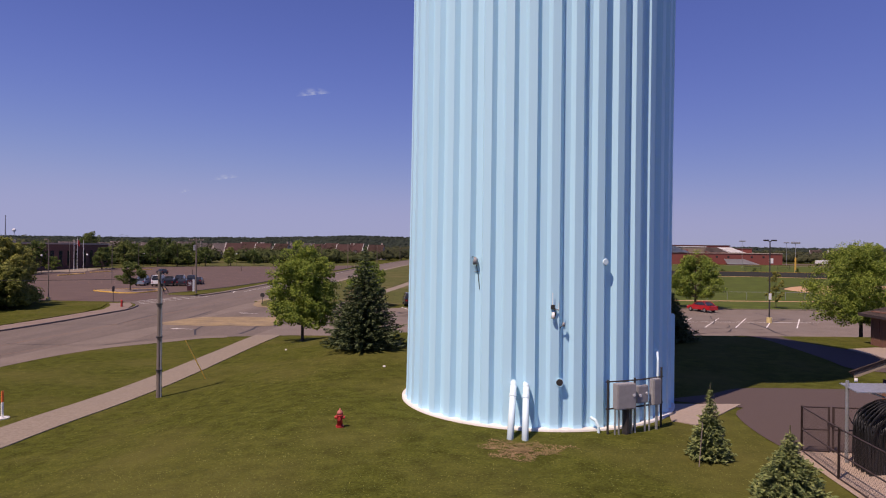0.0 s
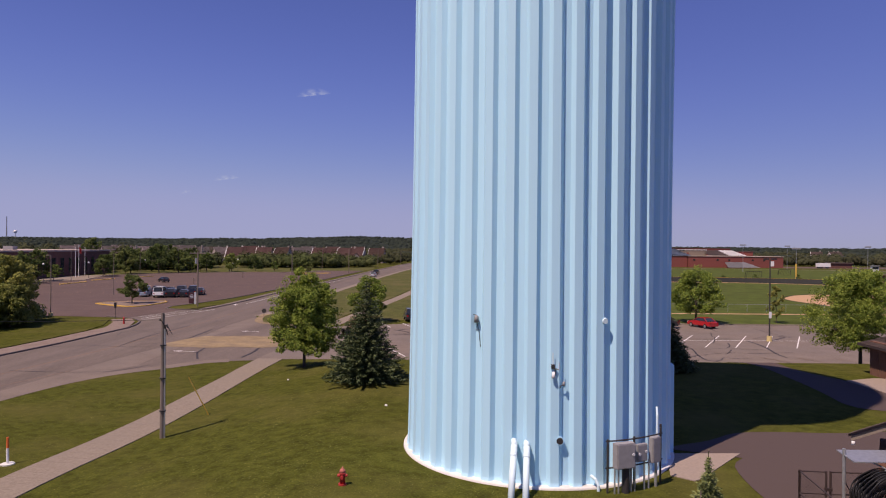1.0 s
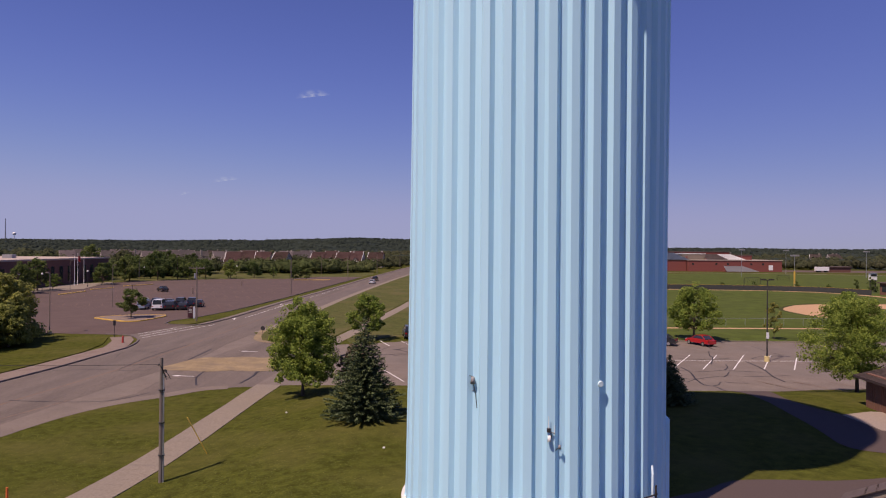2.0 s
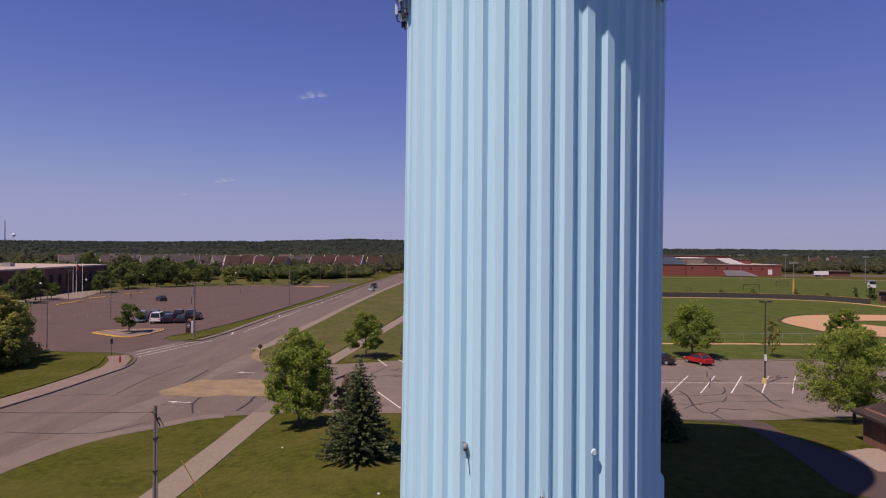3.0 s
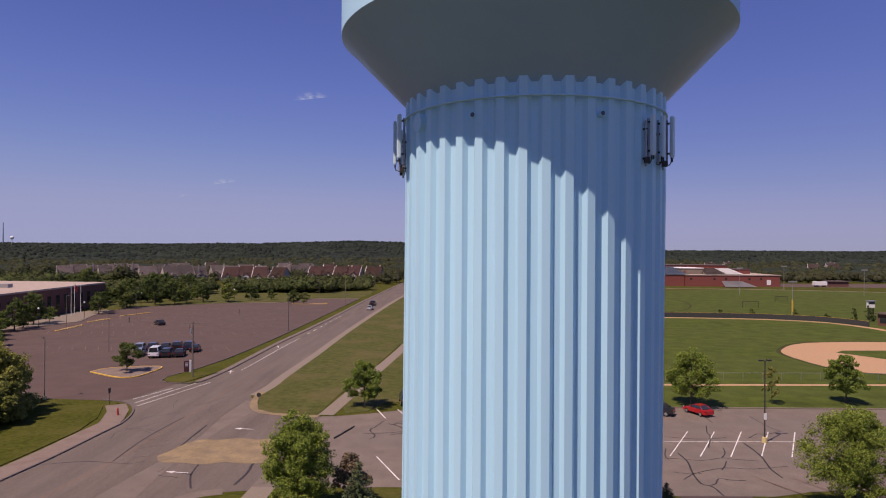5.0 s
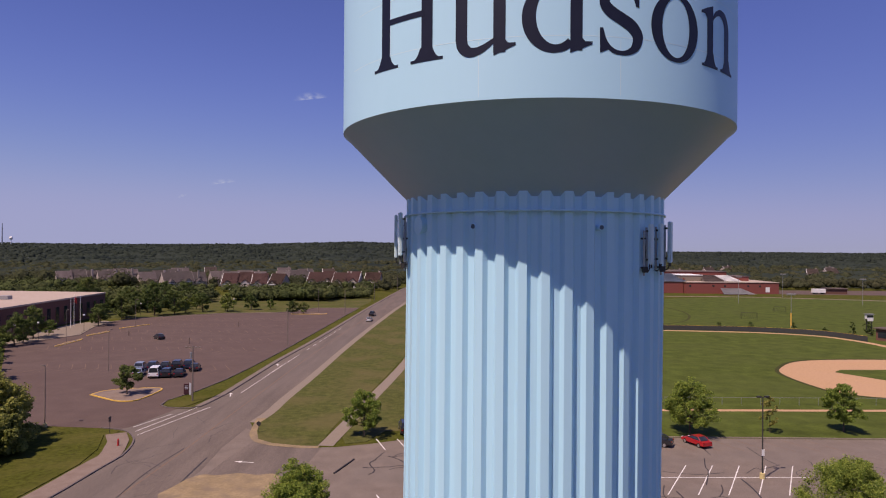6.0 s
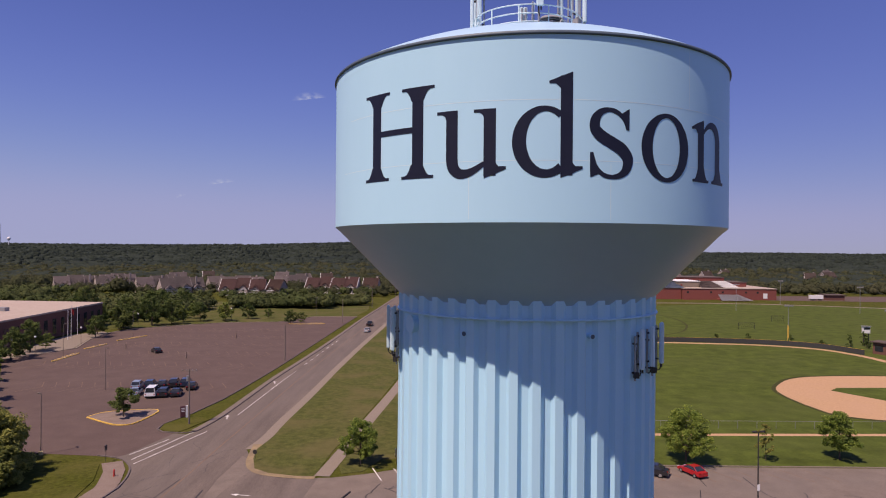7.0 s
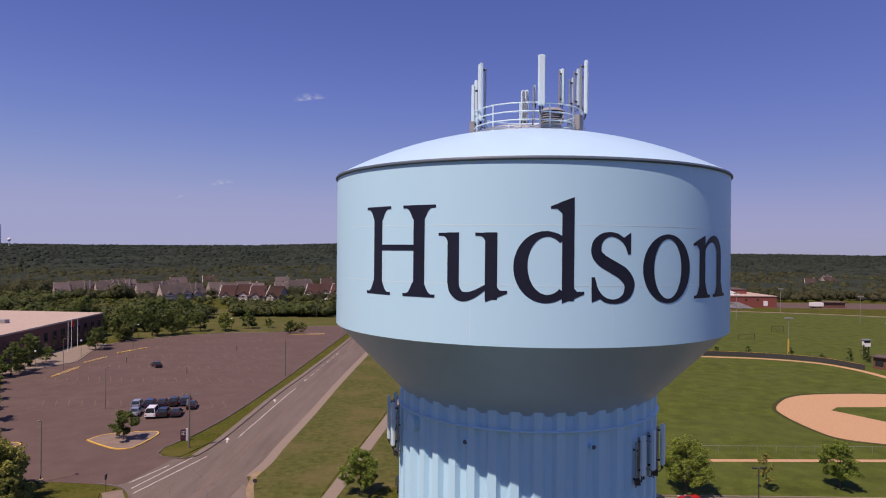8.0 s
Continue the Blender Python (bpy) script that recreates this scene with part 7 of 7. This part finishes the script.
def townhouse(x, y, w, d, h, turn, roof, label):
    """A row of gabled units, each stepped from the next, with pale rake boards, gabled bays and garage doors."""
    t = thing("house", x, y, 0.0, label, "house", "houses beyond the car park", turn)
    units = max(1, round(w / 9.0))
    uw = w / units
    for k in range(units):
        u0, u1 = -w / 2 + k * uw, -w / 2 + (k + 1) * uw
        back, hh = (k * 2.6 if turn > 20 else (k % 2) * 1.8), h + (k % 2) * 0.7
        y0, y1, ym, top = back - d / 2, back + d / 2, back, hh + d * 0.48
        bm = box(bmesh.new(), u0 + 0.02, u1 - 0.02, y0, y1, -0.3, hh)
        for s in (u0 + 0.02, u1 - 0.02):
            bm.faces.new([bm.verts.new(p) for p in ((s, y0, hh), (s, y1, hh), (s, ym, top - 0.2))])
        wall = part("wall", bm, SIDING, t)
        bm = bmesh.new()
        for s, e in ((-1, y0 - 0.6), (1, y1 + 0.6)):
            bm.faces.new([bm.verts.new(p) for p in ((u0 - 0.35, e, hh - 0.4), (u1 + 0.35, e, hh - 0.4), (u1 + 0.35, ym, top), (u0 - 0.35, ym, top))])
        bmesh.ops.solidify(bm, geom=bm.faces[:], thickness=0.28)
        part("roof", bm, SHEDR if roof in (SIDING, TRIMW) else roof, t)
        for s in ((u0 - 0.42, u1 + 0.22) if k % 2 else (u0 - 0.42,)):
            for e in (y0 - 0.6,):
                bm = bmesh.new()
                vs = [bm.verts.new(p) for p in ((s, e, hh - 0.62), (s, ym, top - 0.24), (s, ym, top + 0.03), (s, e, hh - 0.36))]
                f = bm.faces.new(vs)
                ex = bmesh.ops.extrude_face_region(bm, geom=[f])
                for v in ex["geom"]:
                    if isinstance(v, bmesh.types.BMVert):
                        v.co.x += 0.2
                part("rake_board", bm, SIDING if roof is ROOFG else TRIMW, t)
        gx, gw = (u0 + u1) / 2 + (0.8 if k % 2 else -0.6), min(2.6, uw * 0.3)
        bm = box(bmesh.new(), gx - gw, gx + gw, y0 - 2.4, y0 + 0.1, -0.3, hh * 0.82)
        bm.faces.new([bm.verts.new(p) for p in ((gx - gw, y0 - 2.4, hh * 0.82), (gx + gw, y0 - 2.4, hh * 0.82), (gx, y0 - 2.4, hh * 0.82 + gw * 0.9))])
        bay = part("gable_bay", bm, TRIMW if roof is TRIMW else SIDING, t)
        bm = bmesh.new()
        for s in (-1, 1):
            bm.faces.new([bm.verts.new(p) for p in ((gx + s * (gw + 0.4), y0 - 2.8, hh * 0.82 - 0.3), (gx, y0 - 2.8, hh * 0.82 + gw * 0.95), (gx, y0 + 3.2, hh * 0.82 + gw * 0.95), (gx + s * (gw + 0.4), y0 + 3.2, hh * 0.82 - 0.3))])
        bmesh.ops.solidify(bm, geom=bm.faces[:], thickness=0.25)
        part("gable_roof", bm, SHEDR if roof in (SIDING, TRIMW) else roof, t)
        part("garage_door", box(bmesh.new(), gx - gw * 0.78, gx + gw * 0.78, y0 - 2.46, y0 - 2.4, 0, 2.2), TRIMW, bay)
        part("window", box(bmesh.new(), gx - 0.8, gx + 0.8, y0 - 2.46, y0 - 2.4, 3.0, 4.2), GLASS, bay)
        part("gable_trim", box(bmesh.new(), gx - gw - 0.1, gx + gw + 0.1, y0 - 2.48, y0 - 2.4, hh * 0.82 - 0.1, hh * 0.82 + 0.2), TRIMW, bay)
        part("window", box(bmesh.new(), u0 + 0.7, u0 + 1.9, y0 - 0.06, y0, 3.0, 4.4), GLASS, wall)
    part("chimney", box(bmesh.new(), w * 0.3, w * 0.3 + 1.0, 0.6, 1.6, h, h + d * 0.48 + 0.9), SIDING, t)
    return t


for x, y, w, turn, roof, label in HOMES:
    townhouse(x, y, w, 12.0, 4.2, turn, roof, label)
ft = thing("distant_tower", -1351, 2100, 20, "very distant small white water tower on the horizon", "water tower")
part("tank", revolve(bmesh.new(), [(0, 27), (3.5, 28), (5.4, 31), (5.4, 33.5), (3.5, 36.5), (0, 37.5)], 20), TRIMW, ft)
part("stem", tube(bmesh.new(), (0, 0, 0), (0, 0, 28), 1.4, 1.1, 10), TRIMW, ft)
mast = thing("radio_mast", -1392, 2120, 25, "very distant slim radio mast on the horizon", "mast")
part("pole", tube(bmesh.new(), (0, 0, 0), (0, 0, 75), 2.2, 1.2, 8), GALV, mast)

# thin wisps of cloud very far off
cm = bpy.data.materials.new("cloud wisp")
cm.use_nodes = True
ct = cm.node_tree
ct.nodes.clear()
co, mo = ct.nodes.new("ShaderNodeTexCoord"), ct.nodes.new("ShaderNodeOutputMaterial")
tr_, em, mx = ct.nodes.new("ShaderNodeBsdfTransparent"), ct.nodes.new("ShaderNodeEmission"), ct.nodes.new("ShaderNodeMixShader")
gr, nz, mu, mp = ct.nodes.new("ShaderNodeTexGradient"), ct.nodes.new("ShaderNodeTexNoise"), ct.nodes.new("ShaderNodeMath"), ct.nodes.new("ShaderNodeMapping")
gr.gradient_type = "SPHERICAL"
mp.inputs["Location"].default_value, mp.inputs["Scale"].default_value = (-1, -1, 0), (2, 2, 2)
nz.inputs["Scale"].default_value, nz.inputs["Detail"].default_value = 5.0, 8
mr = ct.nodes.new("ShaderNodeMapRange")
mr.inputs["From Min"].default_value, mr.inputs["From Max"].default_value, mr.inputs["To Max"].default_value = 0.36, 0.75, 1.5
mu.operation = "MULTIPLY"
em.inputs["Color"].default_value, em.inputs["Strength"].default_value = (0.62, 0.68, 0.85, 1), 0.75
ct.links.new(co.outputs["Generated"], mp.inputs["Vector"])
ct.links.new(mp.outputs[0], gr.inputs["Vector"])
ct.links.new(co.outputs["Generated"], nz.inputs["Vector"])
ct.links.new(nz.outputs["Fac"], mr.inputs["Value"])
ct.links.new(mr.outputs[0], mu.inputs[0])
ct.links.new(gr.outputs["Fac"], mu.inputs[1])
ct.links.new(mu.outputs[0], mx.inputs[0])
ct.links.new(tr_.outputs[0], mx.inputs[1])
ct.links.new(em.outputs[0], mx.inputs[2])
ct.links.new(mx.outputs[0], mo.inputs["Surface"])
for x, z, w, h in ((-805, 975, 230, 95), (-1335, 440, 190, 60), (-1585, 345, 80, 34)):
    raw("cloud_backdrop", [(x - w / 2, 4100, z - h / 2), (x + w / 2, 4100, z - h / 2 + 26), (x + w / 2, 4100, z + h / 2 + 26), (x - w / 2, 4100, z + h / 2)], [(0, 1, 2, 3)], cm)
    tagged(scene.collection.objects[-1], "faint white wisp of cloud", "cloud", kind="structure")


# ---- grass tufts and worn turf near the tower ----
tuft_rng = np.random.default_rng(31)


def tufts(name, n, xy, tall, material, label):
    """Small blades of grass, two to a tuft, in one mesh."""
    x, y = xy
    z = np.array([land(a, b) for a, b in zip(x, y)])
    ang = tuft_rng.uniform(0, math.pi, n)
    h = tall * tuft_rng.uniform(0.3, 0.8, n)
    wd = tall * 0.5
    way = tuft_rng.uniform(0, 2 * math.pi, n)
    lean = np.stack([np.cos(way), np.sin(way)], 1) * (tall * tuft_rng.uniform(1.2, 2.6, n))[:, None]
    ang = way + math.pi / 2
    base = np.stack([x, y, z - 0.01], 1)
    side = np.stack([np.cos(ang) * wd, np.sin(ang) * wd, np.zeros(n)], 1)
    top = base + np.stack([lean[:, 0], lean[:, 1], h], 1)
    v = np.stack([base - side, base + side, top + side * 0.35, top - side * 0.35], 1).reshape(-1, 3)
    return tagged(raw(name, v.tolist(), np.arange(n * 4).reshape(-1, 4).tolist(), material), label, "grass", kind="stuff")


def on_lawn(x, y):
    r = np.hypot(x - TX, y - TY)
    path = np.interp(y, (10, 22, 30, 37.5, 47, 60), (-17.5, -18.4, -17.5, -16.3, -15.8, -15.3))
    drive = (x > 8.9) & (y > 24.5) | (x > 10.6)
    return (r > 5.9) & (np.abs(x - path) > 1.5) & ~drive


gx, gy = tuft_rng.uniform(-30, 11, 90000), 12 + 44 * tuft_rng.uniform(0, 1, 90000) ** 1.3
keep = on_lawn(gx, gy) & ((gx > -15.5) | (gy < 44))
gx, gy = gx[keep], gy[keep]
TUFT = surface("grass blades", (0.10, 0.115, 0.026), (0.19, 0.195, 0.055), 2.0, 0.2, 0.9, 0.0, island=0.25, spec=0.1, translucent=0.3, mid=0.7)
tufts("grass_tufts", len(gx), (gx, gy), 0.034, TUFT, "short uneven blades of mown lawn grass")
da, dr = tuft_rng.uniform(0, 2 * math.pi, 5200), tuft_rng.uniform(0, 1, 5200) ** 0.75
wob = 1 + 0.25 * np.sin(3 * da + 1) + 0.18 * np.sin(7 * da)
dx, dy = 2.6 + np.cos(da) * dr * wob * 1.3, 21.45 + np.sin(da) * dr * wob * 0.95
keep = (np.hypot(dx - TX, dy - TY) > 5.9) & (np.sin(dx * 9 + 2 * np.sin(dy * 5)) * np.sin(dy * 11 + dx * 3) > -0.35)
tufts("dry_grass", int(keep.sum()), (dx[keep], dy[keep]), 0.042, DRYGRASS, "worn dry brown turf below two drain pipes")
